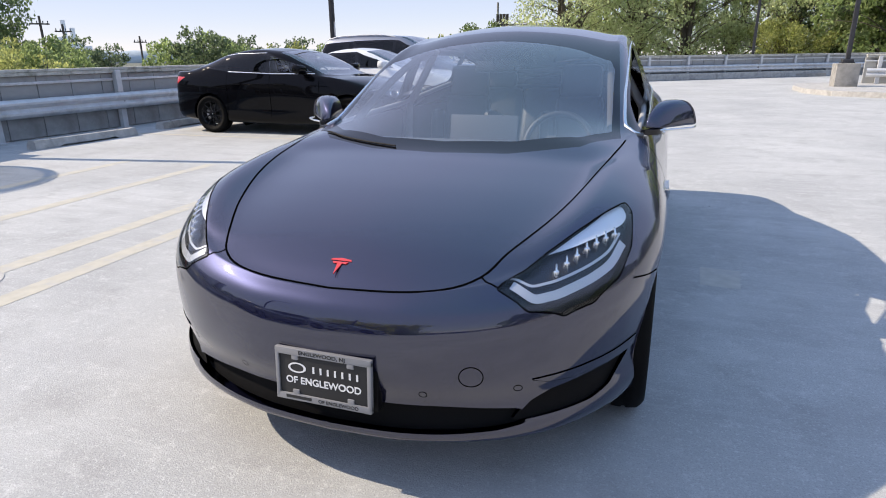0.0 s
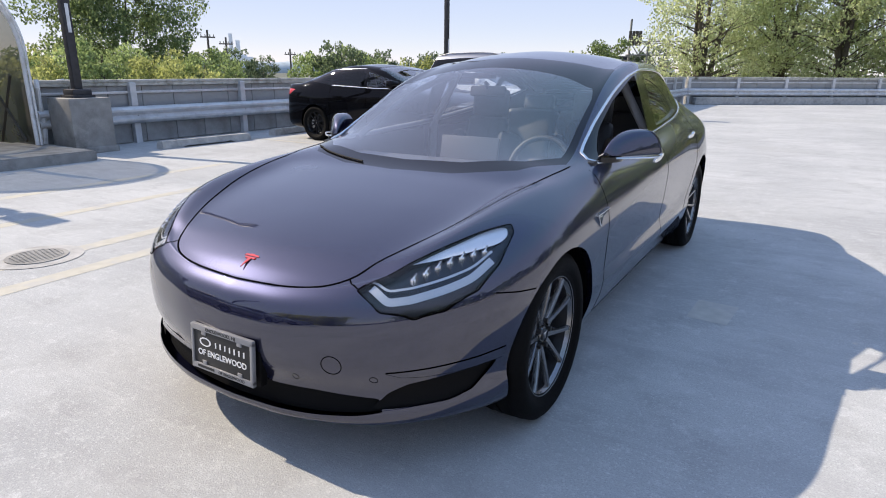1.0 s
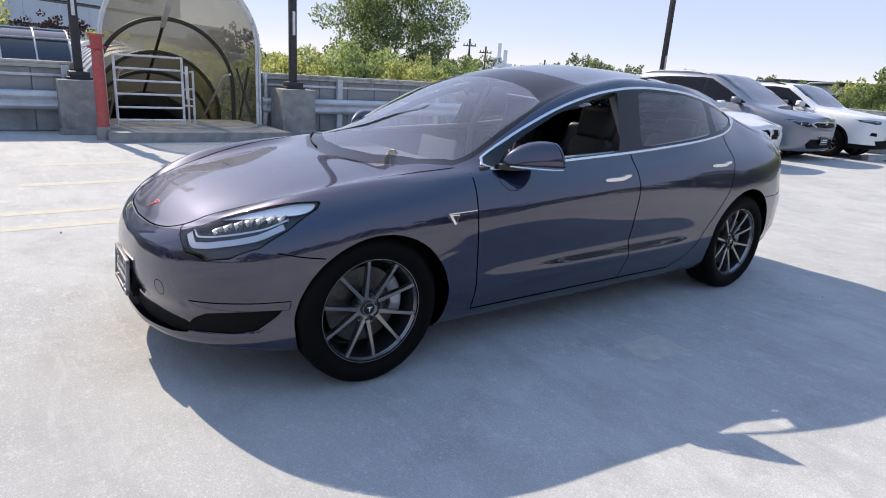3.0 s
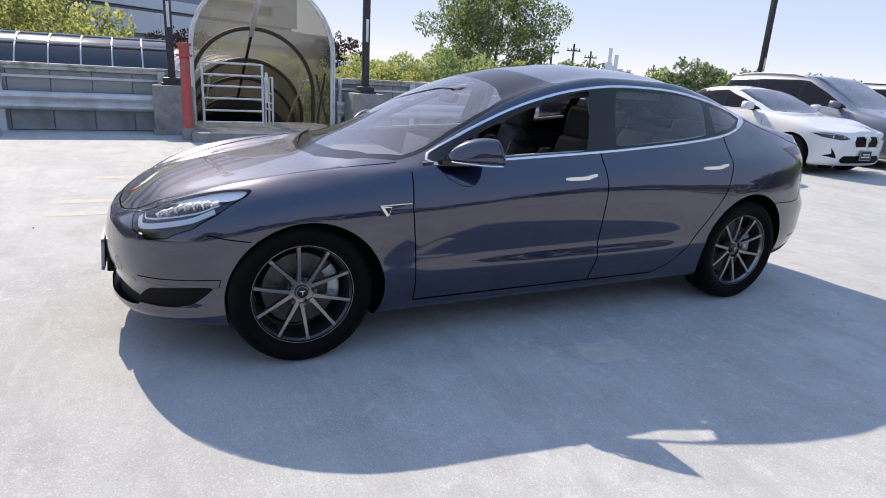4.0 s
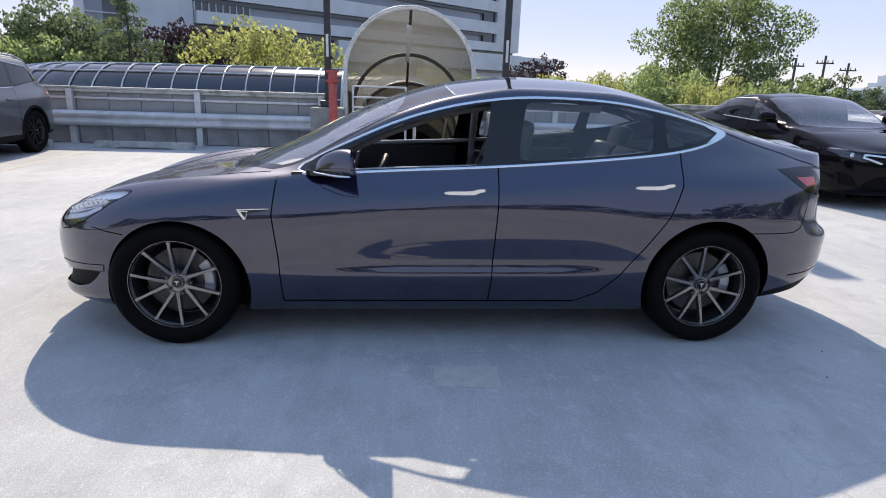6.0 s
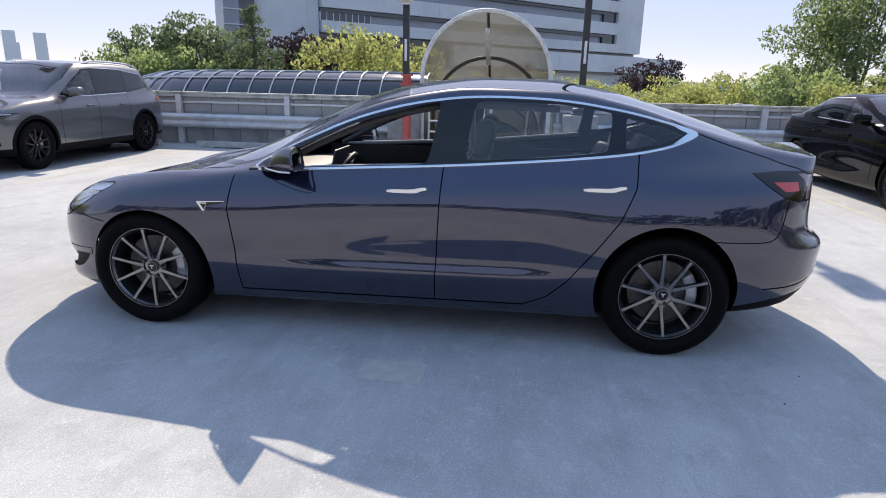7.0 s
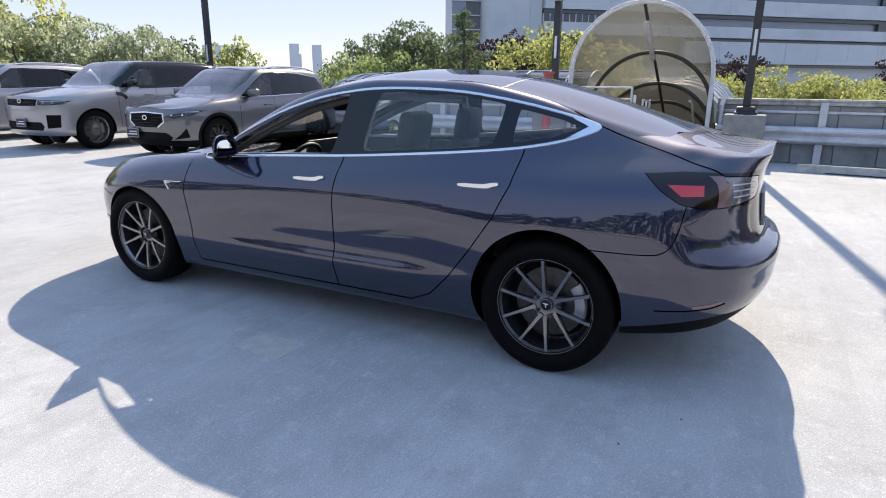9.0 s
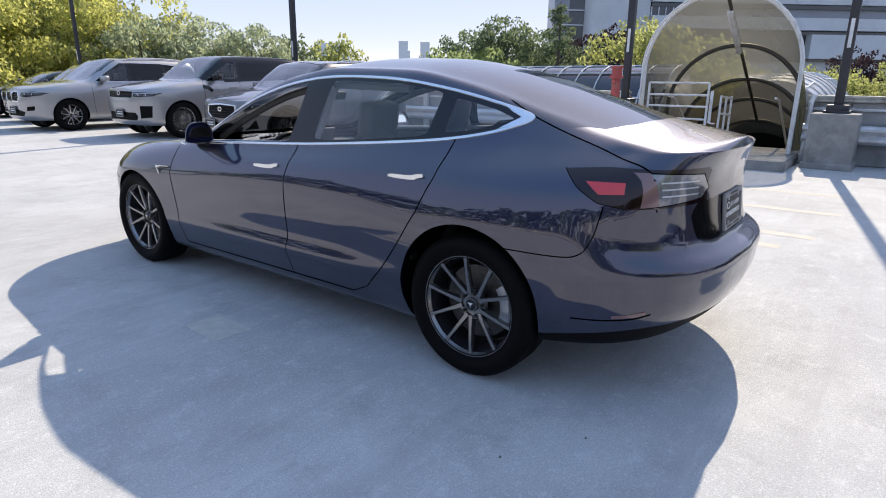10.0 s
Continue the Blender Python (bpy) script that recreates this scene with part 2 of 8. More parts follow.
def sheer(name, base, share, see, tint=(0.47, 0.45, 0.39)):
    """Tinted plastic sheet: half clear, half clouded by dirt that glows with the light behind it."""
    m = material(name, base, 0.16, spread=0.05, scale=3.5, second=tuple(c * 0.90 for c in base), second_scale=0.9, bump=0.05)
    t = m.node_tree
    bsdf = t.nodes["Principled BSDF"]
    soft, mix = t.nodes.new("ShaderNodeBsdfTranslucent"), t.nodes.new("ShaderNodeMixShader")
    glow_through = t.nodes.new("ShaderNodeHueSaturation")
    glow_through.inputs["Value"].default_value = 1.7
    t.links.new(bsdf.inputs["Base Color"].links[0].from_socket, glow_through.inputs["Color"])
    t.links.new(glow_through.outputs[0], soft.inputs[0])
    mix.inputs[0].default_value = share
    t.links.new(bsdf.outputs[0], mix.inputs[1])
    t.links.new(soft.outputs[0], mix.inputs[2])
    clear, sheet = t.nodes.new("ShaderNodeBsdfTransparent"), t.nodes.new("ShaderNodeMixShader")
    clear.inputs[0].default_value = (*tint, 1)
    sheet.inputs[0].default_value = see
    t.links.new(mix.outputs[0], sheet.inputs[1])
    t.links.new(clear.outputs[0], sheet.inputs[2])
    t.links.new(sheet.outputs[0], t.nodes["Material Output"].inputs[0])
    return m


# same sheet, darker and less translucent to paint in the shade below the deck
M["vault_shaded"] = sheer("shade_toned_fibreglass", (0.12, 0.108, 0.08), 0.12, 0.25)
M["vault"] = sheer("tan_fibreglass", (0.150, 0.150, 0.132), 0.5, 0.52)
M["leaf"] = leaf_material("leaves_green", (0.14, 0.19, 0.075), (0.31, 0.39, 0.16))
M["leaf_yellow"] = leaf_material("leaves_yellow_green", (0.20, 0.23, 0.075), (0.40, 0.42, 0.155))
M["leaf_gold"] = leaf_material("leaves_golden", (0.29, 0.305, 0.085), (0.53, 0.53, 0.17))
M["leaf_mid"] = leaf_material("leaves_deep_green", (0.085, 0.125, 0.05), (0.22, 0.28, 0.115))
M["leaf_grey"] = leaf_material("leaves_grey_green", (0.20, 0.24, 0.15), (0.40, 0.45, 0.29))
M["leaf_dark"] = leaf_material("leaves_dark", (0.06, 0.09, 0.048), (0.155, 0.20, 0.105))
M["leaf_pale"] = leaf_material("leaves_pale", (0.34, 0.39, 0.19), (0.68, 0.72, 0.44))
M["leaf_far"] = leaf_material("leaves_far", (0.12, 0.17, 0.09), (0.22, 0.27, 0.15))
M["leaf_purple"] = leaf_material("leaves_purple", (0.018, 0.012, 0.016), (0.042, 0.028, 0.034))


def deck_material():
    """Worn pale concrete deck: broad stains, cloudy patches, scuffs, hairline cracks and fine grit."""
    m = bpy.data.materials.new("worn_deck_concrete")
    m.use_nodes = True
    t = m.node_tree
    bsdf = t.nodes["Principled BSDF"]
    where = t.nodes.new("ShaderNodeTexCoord").outputs["Object"]

    def cloud(scale, detail, lo, hi, rough=0.6):
        n, r = t.nodes.new("ShaderNodeTexNoise"), t.nodes.new("ShaderNodeMapRange")
        n.inputs["Scale"].default_value, n.inputs["Detail"].default_value, n.inputs["Roughness"].default_value = scale, detail, rough
        t.links.new(where, n.inputs["Vector"])
        r.inputs["From Min"].default_value, r.inputs["From Max"].default_value = lo, hi
        t.links.new(n.outputs["Fac"], r.inputs["Value"])
        return r.outputs[0]

    def blend(fac, a, b):
        x = t.nodes.new("ShaderNodeMix")
        x.data_type = "RGBA"
        t.links.new(fac, x.inputs["Factor"])
        for key, v in (("A", a), ("B", b)):
            if isinstance(v, tuple):
                x.inputs[key].default_value = (*v, 1)
            else:
                t.links.new(v, x.inputs[key])
        return x.outputs["Result"]

    def times(a, k):
        x = t.nodes.new("ShaderNodeMath")
        x.operation = "MULTIPLY"
        t.links.new(a, x.inputs[0])
        x.inputs[1].default_value = k
        return x.outputs[0]

    c = blend(cloud(0.55, 8, 0.35, 0.66), (0.362, 0.37, 0.370), (0.488, 0.495, 0.488))
    c = blend(times(cloud(2.6, 10, 0.50, 0.70, 0.72), 0.70), c, (0.29, 0.29, 0.288))
    c = blend(times(cloud(9.0, 8, 0.54, 0.68, 0.75), 0.62), c, (0.584, 0.595, 0.585))
    c = blend(times(cloud(38.0, 6, 0.56, 0.68, 0.7), 0.5), c, (0.625, 0.635, 0.622))
    c = blend(times(cloud(150.0, 5, 0.48, 0.68), 0.58), c, (0.235, 0.237, 0.243))
    c = blend(times(cloud(85.0, 4, 0.56, 0.66), 0.45), c, (0.66, 0.67, 0.66))
    drawn = t.nodes.new("ShaderNodeMapping")
    drawn.inputs["Scale"].default_value = (0.35, 2.6, 1.0)
    drawn.inputs["Rotation"].default_value = (0, 0, radians(12))
    t.links.new(where, drawn.inputs["Vector"])
    where = drawn.outputs[0]
    c = blend(times(cloud(1.6, 8, 0.50, 0.68, 0.7), 0.5), c, (0.33, 0.33, 0.335))
    c = blend(times(cloud(4.5, 8, 0.55, 0.70, 0.7), 0.4), c, (0.537, 0.545, 0.540))
    where = drawn.inputs["Vector"].links[0].from_socket
    c = blend(times(cloud(0.16, 5, 0.55, 0.7), 0.4), c, (0.33, 0.32, 0.295))
    crack = t.nodes.new("ShaderNodeTexVoronoi")
    crack.feature = "DISTANCE_TO_EDGE"
    crack.inputs["Scale"].default_value = 0.42
    wob, add = t.nodes.new("ShaderNodeTexNoise"), t.nodes.new("ShaderNodeVectorMath")
    wob.inputs["Scale"].default_value, wob.inputs["Detail"].default_value = 1.3, 8
    t.links.new(where, wob.inputs["Vector"])
    add.operation = "ADD"
    t.links.new(where, add.inputs[0])
    t.links.new(wob.outputs["Color"], add.inputs[1])
    t.links.new(add.outputs[0], crack.inputs["Vector"])
    thin = t.nodes.new("ShaderNodeMapRange")
    thin.inputs["From Min"].default_value, thin.inputs["From Max"].default_value = 0.0, 0.0035
    thin.inputs["To Min"].default_value, thin.inputs["To Max"].default_value = 0.4, 0.0
    t.links.new(crack.outputs["Distance"], thin.inputs["Value"])
    gate = t.nodes.new("ShaderNodeMath")
    gate.operation = "MULTIPLY"
    t.links.new(thin.outputs[0], gate.inputs[0])
    t.links.new(cloud(0.5, 2, 0.45, 0.6), gate.inputs[1])
    c = blend(gate.outputs[0], c, (0.27, 0.27, 0.27))
    t.links.new(c, bsdf.inputs["Base Color"])
    bsdf.inputs["Roughness"].default_value = 0.85
    bsdf.inputs["Specular IOR Level"].default_value = 0.3
    grit, b = t.nodes.new("ShaderNodeTexNoise"), t.nodes.new("ShaderNodeBump")
    grit.inputs["Scale"].default_value, grit.inputs["Detail"].default_value = 160, 8
    t.links.new(where, grit.inputs["Vector"])
    b.inputs["Strength"].default_value, b.inputs["Distance"].default_value = 0.45, 0.005
    t.links.new(grit.outputs["Fac"], b.inputs["Height"])
    t.links.new(b.outputs[0], bsdf.inputs["Normal"])
    return m


M["deck"] = deck_material()
M["yellow_line"] = material("worn_yellow_line", (0.45, 0.427, 0.360), 0.85, spread=0.08, scale=12, second=(0.40, 0.397, 0.39), second_scale=5.5)
M["tar"] = material("sealed_joint", (0.13, 0.13, 0.13), 0.8, spread=0.2, scale=20)
M["patch"] = material("worn_patch", (0.455, 0.445, 0.41), 0.85, spread=0.1, scale=15, second=(0.42, 0.415, 0.405), second_scale=5)


# ---- mesh helpers ----
def solid(bm, size, m=None, bevel=0.0):
    """Adds a box of that size, centred on the pose m."""
    made = bmesh.ops.create_cube(bm, size=1.0, matrix=(m or Matrix()) @ Matrix.Diagonal((*size, 1)))["verts"]
    if bevel:
        edges = list({e for v in made for e in v.link_edges})
        bmesh.ops.bevel(bm, geom=edges, offset=bevel, segments=2, profile=0.6, affect="EDGES")


def rod(bm, a, b, r, r2=None, sides=10):
    """Adds a round bar from a to b."""
    a, b = Vector(a), Vector(b)
    m = Matrix.Translation((a + b) / 2) @ (b - a).to_track_quat("Z", "Y").to_matrix().to_4x4()
    bmesh.ops.create_cone(bm, cap_ends=True, segments=sides, radius1=r, radius2=r if r2 is None else r2, depth=(b - a).length, matrix=m)


def pipe(bm, points, r, sides=8):
    """Adds a tube swept along points."""
    pts = [Vector(p) for p in points]
    rings = []
    for i, p in enumerate(pts):
        d = (pts[min(i + 1, len(pts) - 1)] - pts[max(i - 1, 0)]).normalized()
        q = d.to_track_quat("Z", "Y")
        rings.append([bm.verts.new(p + q @ Vector((math.cos(2 * math.pi * k / sides) * r, math.sin(2 * math.pi * k / sides) * r, 0))) for k in range(sides)])
    for a, b in zip(rings, rings[1:]):
        for k in range(sides):
            bm.faces.new((a[k], a[(k + 1) % sides], b[(k + 1) % sides], b[k]))
    bm.faces.new(rings[0][::-1])
    bm.faces.new(rings[-1])


def lathe(bm, profile, n=48, m=None, close=False):
    """Turns a profile of (radius, along x) round the x axis."""
    m = m or Matrix()
    rings = [[bm.verts.new(m @ Vector((x, math.cos(2 * math.pi * k / n) * r, math.sin(2 * math.pi * k / n) * r))) for k in range(n)] for r, x in profile]
    pairs = list(zip(rings, rings[1:])) + ([(rings[-1], rings[0])] if close else [])
    for a, b in pairs:
        for k in range(n):
            bm.faces.new((a[k], b[k], b[(k + 1) % n], a[(k + 1) % n]))
    return rings


def prism(bm, outline, lo, hi, axis="z"):
    """Adds an upright prism over an outline of 2D points, between lo and hi on the axis."""
    def at(p, h):
        return {"z": (p[0], p[1], h), "x": (h, p[0], p[1]), "y": (p[0], h, p[1])}[axis]
    a, b = [bm.verts.new(at(p, lo)) for p in outline], [bm.verts.new(at(p, hi)) for p in outline]
    n = len(outline)
    for i in range(n):
        bm.faces.new((a[i], a[(i + 1) % n], b[(i + 1) % n], b[i]))
    bm.faces.new(a[::-1])
    bm.faces.new(b)


def finish(name, bm, mat, smooth=35):
    bmesh.ops.recalc_face_normals(bm, faces=bm.faces)
    me = bpy.data.meshes.new(name)
    bm.to_mesh(me)
    bm.free()
    me.materials.append(M[mat] if isinstance(mat, str) else mat)
    if smooth:
        me.polygons.foreach_set("use_smooth", [True] * len(me.polygons))
        me.set_sharp_from_angle(angle=radians(smooth))
    return me


def part(name, bm, mat, parent, label="", smooth=35):
    """One mesh object under a thing, or under a part."""
    ob = new(name, finish(name, bm, mat, smooth))
    ob.parent = parent
    if label:
        ob["label"] = label
    return ob


def thing(name, label, category, group="", kind="", at=None):
    """An empty at the base of a thing, to which its parts belong."""
    ob = tagged(new(name), label, category, group, kind)
    ob.empty_display_size = 0.2
    if at is not None:
        ob.matrix_basis = at
    return ob


def mass(name, bm, mat, label, category, group="", kind="", smooth=35, at=None):
    """A thing that is one mesh."""
    ob = tagged(new(name, finish(name, bm, mat, smooth)), label, category, group, kind)
    if at is not None:
        ob.matrix_basis = at
    return ob


def curve_through(keys):
    """A smooth function through (t, value...) keys that does not overshoot (monotone cubic)."""
    t = np.array([k[0] for k in keys], float)
    v = np.array([k[1:] for k in keys], float)
    h, d = np.diff(t)[:, None], np.diff(v, axis=0) / np.diff(t)[:, None]
    g = np.zeros_like(v)
    w1, w2 = 2 * h[1:] + h[:-1], h[1:] + 2 * h[:-1]
    with np.errstate(divide="ignore", invalid="ignore"):
        mid = (w1 + w2) / (w1 / d[:-1] + w2 / d[1:])
    g[1:-1] = np.where(d[:-1] * d[1:] > 0, np.nan_to_num(mid), 0)
    g[0], g[-1] = d[0], d[-1]

    def at(x):
        x = min(max(x, t[0]), t[-1])
        i = min(max(int(np.searchsorted(t, x)) - 1, 0), len(t) - 2)
        s = (x - t[i]) / (t[i + 1] - t[i])
        k = t[i + 1] - t[i]
        out = ((1 + 2 * s) * (1 - s) ** 2) * v[i] + (s * (1 - s) ** 2 * k) * g[i] + (s * s * (3 - 2 * s)) * v[i + 1] + (s * s * (s - 1) * k) * g[i + 1]
        return out if len(out) > 1 else float(out[0])
    return at


# ---- cars ----
from mathutils.bvhtree import BVHTree


def inside(loop, p):
    """Whether the 2D point p lies in the loop."""
    hit, n = False, len(loop)
    for i in range(n):
        (ax, ay), (bx, by) = loop[i], loop[(i + 1) % n]
        if (ay > p[1]) != (by > p[1]) and p[0] < (bx - ax) * (p[1] - ay) / (by - ay) + ax:
            hit = not hit
    return hit


def rounded(loop, k=3, keep=0.0):
    """The loop with its corners cut smooth (Chaikin, k times); keep: how much of each side stays straight at first."""
    for i in range(k):
        q = 0.22 if i or not keep else (1 - keep) / 2
        out = []
        for j in range(len(loop)):
            a, b = Vector(loop[j]), Vector(loop[(j + 1) % len(loop)])
            out += [tuple(a.lerp(b, q)), tuple(a.lerp(b, 1 - q))]
        loop = out
    return loop


def circle(cy, cz, r, n=56):
    return [(cy + r * math.cos(2 * math.pi * i / n), cz + r * math.sin(2 * math.pi * i / n)) for i in range(n)]


FLAT = {"x": (1, 2), "y": (0, 2), "z": (0, 1)}
AXIS = {"x": Vector((1, 0, 0)), "y": Vector((0, 1, 0)), "z": Vector((0, 0, 1))}


class Shell:
    """The smooth skin of one half of a car (x >= 0, nose towards -y), lofted from a few profiles and then cut into panels."""

    def __init__(self, plan, levels, belt, rail, crown, bottom=0.17, stations=150, steps=(2, 3, 3, 4, 5, 5, 4, 10, 8, 8), fender=False, even=2):
        chord = [0.0]
        for a, b in zip(plan, plan[1:]):
            chord.append(chord[-1] + math.dist(a, b))
        run = curve_through([(c / chord[-1], *p) for c, p in zip(chord, plan)])
        nose, tail = plan[0][1], plan[-1][1]
        belt, rail, crown = curve_through(belt), curve_through(rail), curve_through(crown)
        levels = [(curve_through(z), curve_through(inset), pull, push) for z, inset, pull, push in levels]
        rows = []
        for i in range(stations + 1):
            X, Y = run(i / stations)
            gf = max(0.0, 1 - (Y - nose) / 0.7) ** 1.6
            gr = max(0.0, 1 - (tail - Y) / 0.6) ** 1.6
            soft = min(1.0, X / 0.45)
            pts = [None]
            for z, inset, pull, push in levels:
                pts.append(Vector((max(0, X - inset(Y) * soft), Y + pull * gf - push * gr, z(Y))))
            end = max(gf, gr) ** 0.5
            pts[0] = Vector((0, pts[1].y, bottom + (pts[1].z - bottom) * end))
            zb, ib, pull, push = belt(Y)
            bx = max(0, X - ib * soft)
            pts.append(Vector((bx, Y + pull * gf - push * gr, zb)))
            rx, rz = rail(Y)
            rx = min(rx, bx * (0.90 if fender else 0.86))
            yt = Y + pull * gf - push * gr
            zc = max(crown(yt), zb)
            rz = min(rz, zc - 0.004) if soft < 1 else rz
            pts.append(Vector((rx, yt, max(rz, zb + 0.002 * soft))))
            if fender:  # between raised wings the hood is nearly flat; the roof is an even arch
                hood = min(1.0, max(0.0, (-1.02 - yt) / 0.22)) * min(1.0, max(0.0, (yt + 2.16) / 0.16))
                rise = zc - pts[-1].z
                for k, low in ((0.83, 0.016), (0.48, 0.006)):
                    pts.append(Vector((rx * k, yt, zc - (1 - hood) * rise * k * k - hood * low)))
            else:
                pts.append(Vector((rx * 0.55, yt, zc - (zc - pts[-1].z) * 0.30)))
            pts.append(Vector((0, yt, zc)))
            row = []
            for k in range(len(pts) - 1):
                p0 = pts[k - 1] if k else pts[0]
                p1, p2 = pts[k], pts[k + 1]
                p3 = pts[k + 2] if k + 2 < len(pts) else Vector((-p1.x, p1.y, p1.z))
                for j in range(steps[k]):
                    u = j / steps[k]
                    m1, m2 = (p2 - p0) * 0.5, (p3 - p1) * 0.5
                    lim = (p2 - p1).length
                    for mm in (m1, m2):
                        if mm.length > 1.15 * lim and lim > 1e-6:
                            mm *= 1.15 * lim / mm.length
                    q = (2 * u ** 3 - 3 * u ** 2 + 1) * p1 + (u ** 3 - 2 * u ** 2 + u) * m1 + (3 * u ** 2 - 2 * u ** 3) * p2 + (u ** 3 - u ** 2) * m2
                    q.x = max(0, q.x)
                    row.append(q)
            row.append(pts[-1])
            rows.append(row)
        P = np.array([[list(q) for q in row] for row in rows])
        du, dv = np.gradient(P, axis=0), np.gradient(P, axis=1)
        N = np.cross(dv, du)
        N /= np.maximum(np.linalg.norm(N, axis=2, keepdims=True), 1e-9)
        N[:, -1, 0] = 0
        N[:2, :, 0] *= np.array([0.0, 0.5])[:, None]
        N[-2:, :, 0] *= np.array([0.5, 0.0])[:, None]
        # even the shading a little along and across
        for _ in range(even):
            N[1:-1, 1:-1] = (2 * N[1:-1, 1:-1] + N[:-2, 1:-1] + N[2:, 1:-1] + N[1:-1, :-2] + N[1:-1, 2:]) / 6
        n_i, n_j = P.shape[:2]
        self.points = [Vector(p) for p in P.reshape(-1, 3)]
        self.normals = [Vector(p) for p in N.reshape(-1, 3)]
        self.tris = []
        bm = bmesh.new()
        vs = [bm.verts.new(p) for p in self.points]
        for i in range(n_i - 1):
            for j in range(n_j - 1):
                q = (i * n_j + j, i * n_j + j + 1, (i + 1) * n_j + j + 1, (i + 1) * n_j + j)
                self.tris += [(q[0], q[1], q[2]), (q[0], q[2], q[3])]
                bm.faces.new([vs[k] for k in q])
        # the normals point outwards
        mid = self.points[(n_i // 2) * n_j + n_j - 1]
        if self.normals[(n_i // 2) * n_j + n_j - 1].z < 0:
            self.normals = [-n for n in self.normals]
        bmesh.ops.remove_doubles(bm, verts=bm.verts, dist=0.0004)
        self.bm = bm
        self.part = bm.faces.layers.int.new("part")
        self.names = ["body"]
        self.tree = BVHTree.FromPolygons(self.points, self.tris)

    def normal_at(self, p):
        q, n, i, _ = self.tree.find_nearest(p)
        a, b, c = self.tris[i]
        A, B, C = self.points[a], self.points[b], self.points[c]
        area = (B - A).cross(C - A).length
        if area < 1e-10:
            return self.normals[a]
        wa, wb = (B - q).cross(C - q).length / area, (C - q).cross(A - q).length / area
        out = self.normals[a] * wa + self.normals[b] * wb + self.normals[c] * max(0, 1 - wa - wb)
        return out.normalized() if out.length > 1e-6 else n

    def onto(self, p2, axis, lift=0.0, back=False):
        """The place on the skin over the 2D point p2, seen along the axis from outside (back: from the rear)."""
        o = Vector((0.001, 0, 0))
        for k, v in zip(FLAT[axis], p2):
            o[k] = v
        way = -AXIS[axis] if (axis != "y" or back) else AXIS[axis]
        o -= way * 6
        hit = self.tree.ray_cast(o, way)[0]
        if hit is None:
            hit = self.tree.find_nearest(o + way * 6)[0]
        return hit + self.normal_at(hit) * lift

    def cut(self, name, loop, axis, keep=None, drop=False):
        """Cuts the skin along the loop, seen along the axis, and gives what lies within to the part of that name."""
        bm, (u, v) = self.bm, FLAT[axis]
        if name not in self.names:
            self.names.append(name)
        pid = self.names.index(name)
        lo = [min(p[k] for p in loop) - 0.02 for k in (0, 1)]
        hi = [max(p[k] for p in loop) + 0.02 for k in (0, 1)]

        def near(faces, lo, hi):
            out = []
            for f in faces:
                c = [w.co for w in f.verts]
                if min(p[u] for p in c) <= hi[0] and max(p[u] for p in c) >= lo[0] and min(p[v] for p in c) <= hi[1] and max(p[v] for p in c) >= lo[1]:
                    out.append(f)
            return out

        def wanted():
            return [f for f in near(bm.faces, lo, hi) if keep is None or keep(f.calc_center_median(), f.normal)]
        bm.normal_update()
        some = wanted()
        for i in range(len(loop)):
            a, b = loop[i], loop[(i + 1) % len(loop)]
            d = (b[0] - a[0], b[1] - a[1])
            if d[0] ** 2 + d[1] ** 2 < 1e-10:
                continue
            seg = near([f for f in some if f.is_valid], [min(a[k], b[k]) - 1e-4 for k in (0, 1)], [max(a[k], b[k]) + 1e-4 for k in (0, 1)])
            if not seg:
                continue
            co, no = Vector((0, 0, 0)), Vector((0, 0, 0))
            co[u], co[v], no[u], no[v] = a[0], a[1], -d[1], d[0]
            geom = list({e for f in seg for e in f.edges}) + list({w for f in seg for w in f.verts}) + seg
            res = bmesh.ops.bisect_plane(bm, geom=geom, dist=1e-6, plane_co=co, plane_no=no.normalized())
            some = [f for f in some if f.is_valid] + [g for g in res["geom"] if isinstance(g, bmesh.types.BMFace)]
            some = list(set(some))
        gone = []
        for f in wanted():
            c = f.calc_center_median()
            if inside(loop, (c[u], c[v])):
                f[self.part] = pid
                gone.append(f)
        if drop:
            bmesh.ops.delete(bm, geom=gone, context="FACES")

    def mesh(self, name, mat, side=0, lift=0.0, thick=0.0):
        """The mesh of one part: side 1 left, -1 right, 0 both."""
        pid = self.names.index(name)
        index, co, faces = {}, [], []
        self.bm.verts.index_update()
        self.bm.normal_update()
        for f in self.bm.faces:
            if f[self.part] != pid:
                continue
            ids = []
            for w in f.verts:
                key = w.index
                if key not in index:
                    index[key] = len(co)
                    co.append(w.co.copy())
                ids.append(index[key])
            c = f.calc_center_median()
            if f.normal.dot(self.normal_at(c)) < 0:
                ids.reverse()
            faces.append(ids)
        nor = [self.normal_at(p) for p in co]
        co = [p + n * lift for p, n in zip(co, nor)]
        n = len(co)
        flip = Matrix.Diagonal((-1, 1, 1))
        if side == 0:
            twin, co2, nor2 = {}, [], []
            for i, p in enumerate(co):
                if p.x < 1e-5:
                    twin[i] = i
                else:
                    twin[i] = n + len(co2)
                    co2.append(flip @ p)
                    nor2.append(flip @ nor[i])
            co, nor, faces = co + co2, nor + nor2, faces + [[twin[i] for i in reversed(f)] for f in faces]
        elif side < 0:
            co, nor, faces = [flip @ p for p in co], [flip @ p for p in nor], [list(reversed(f)) for f in faces]
        me = bpy.data.meshes.new(name)
        me.from_pydata([tuple(p) for p in co], [], faces)
        me.materials.append(M[mat] if isinstance(mat, str) else mat)
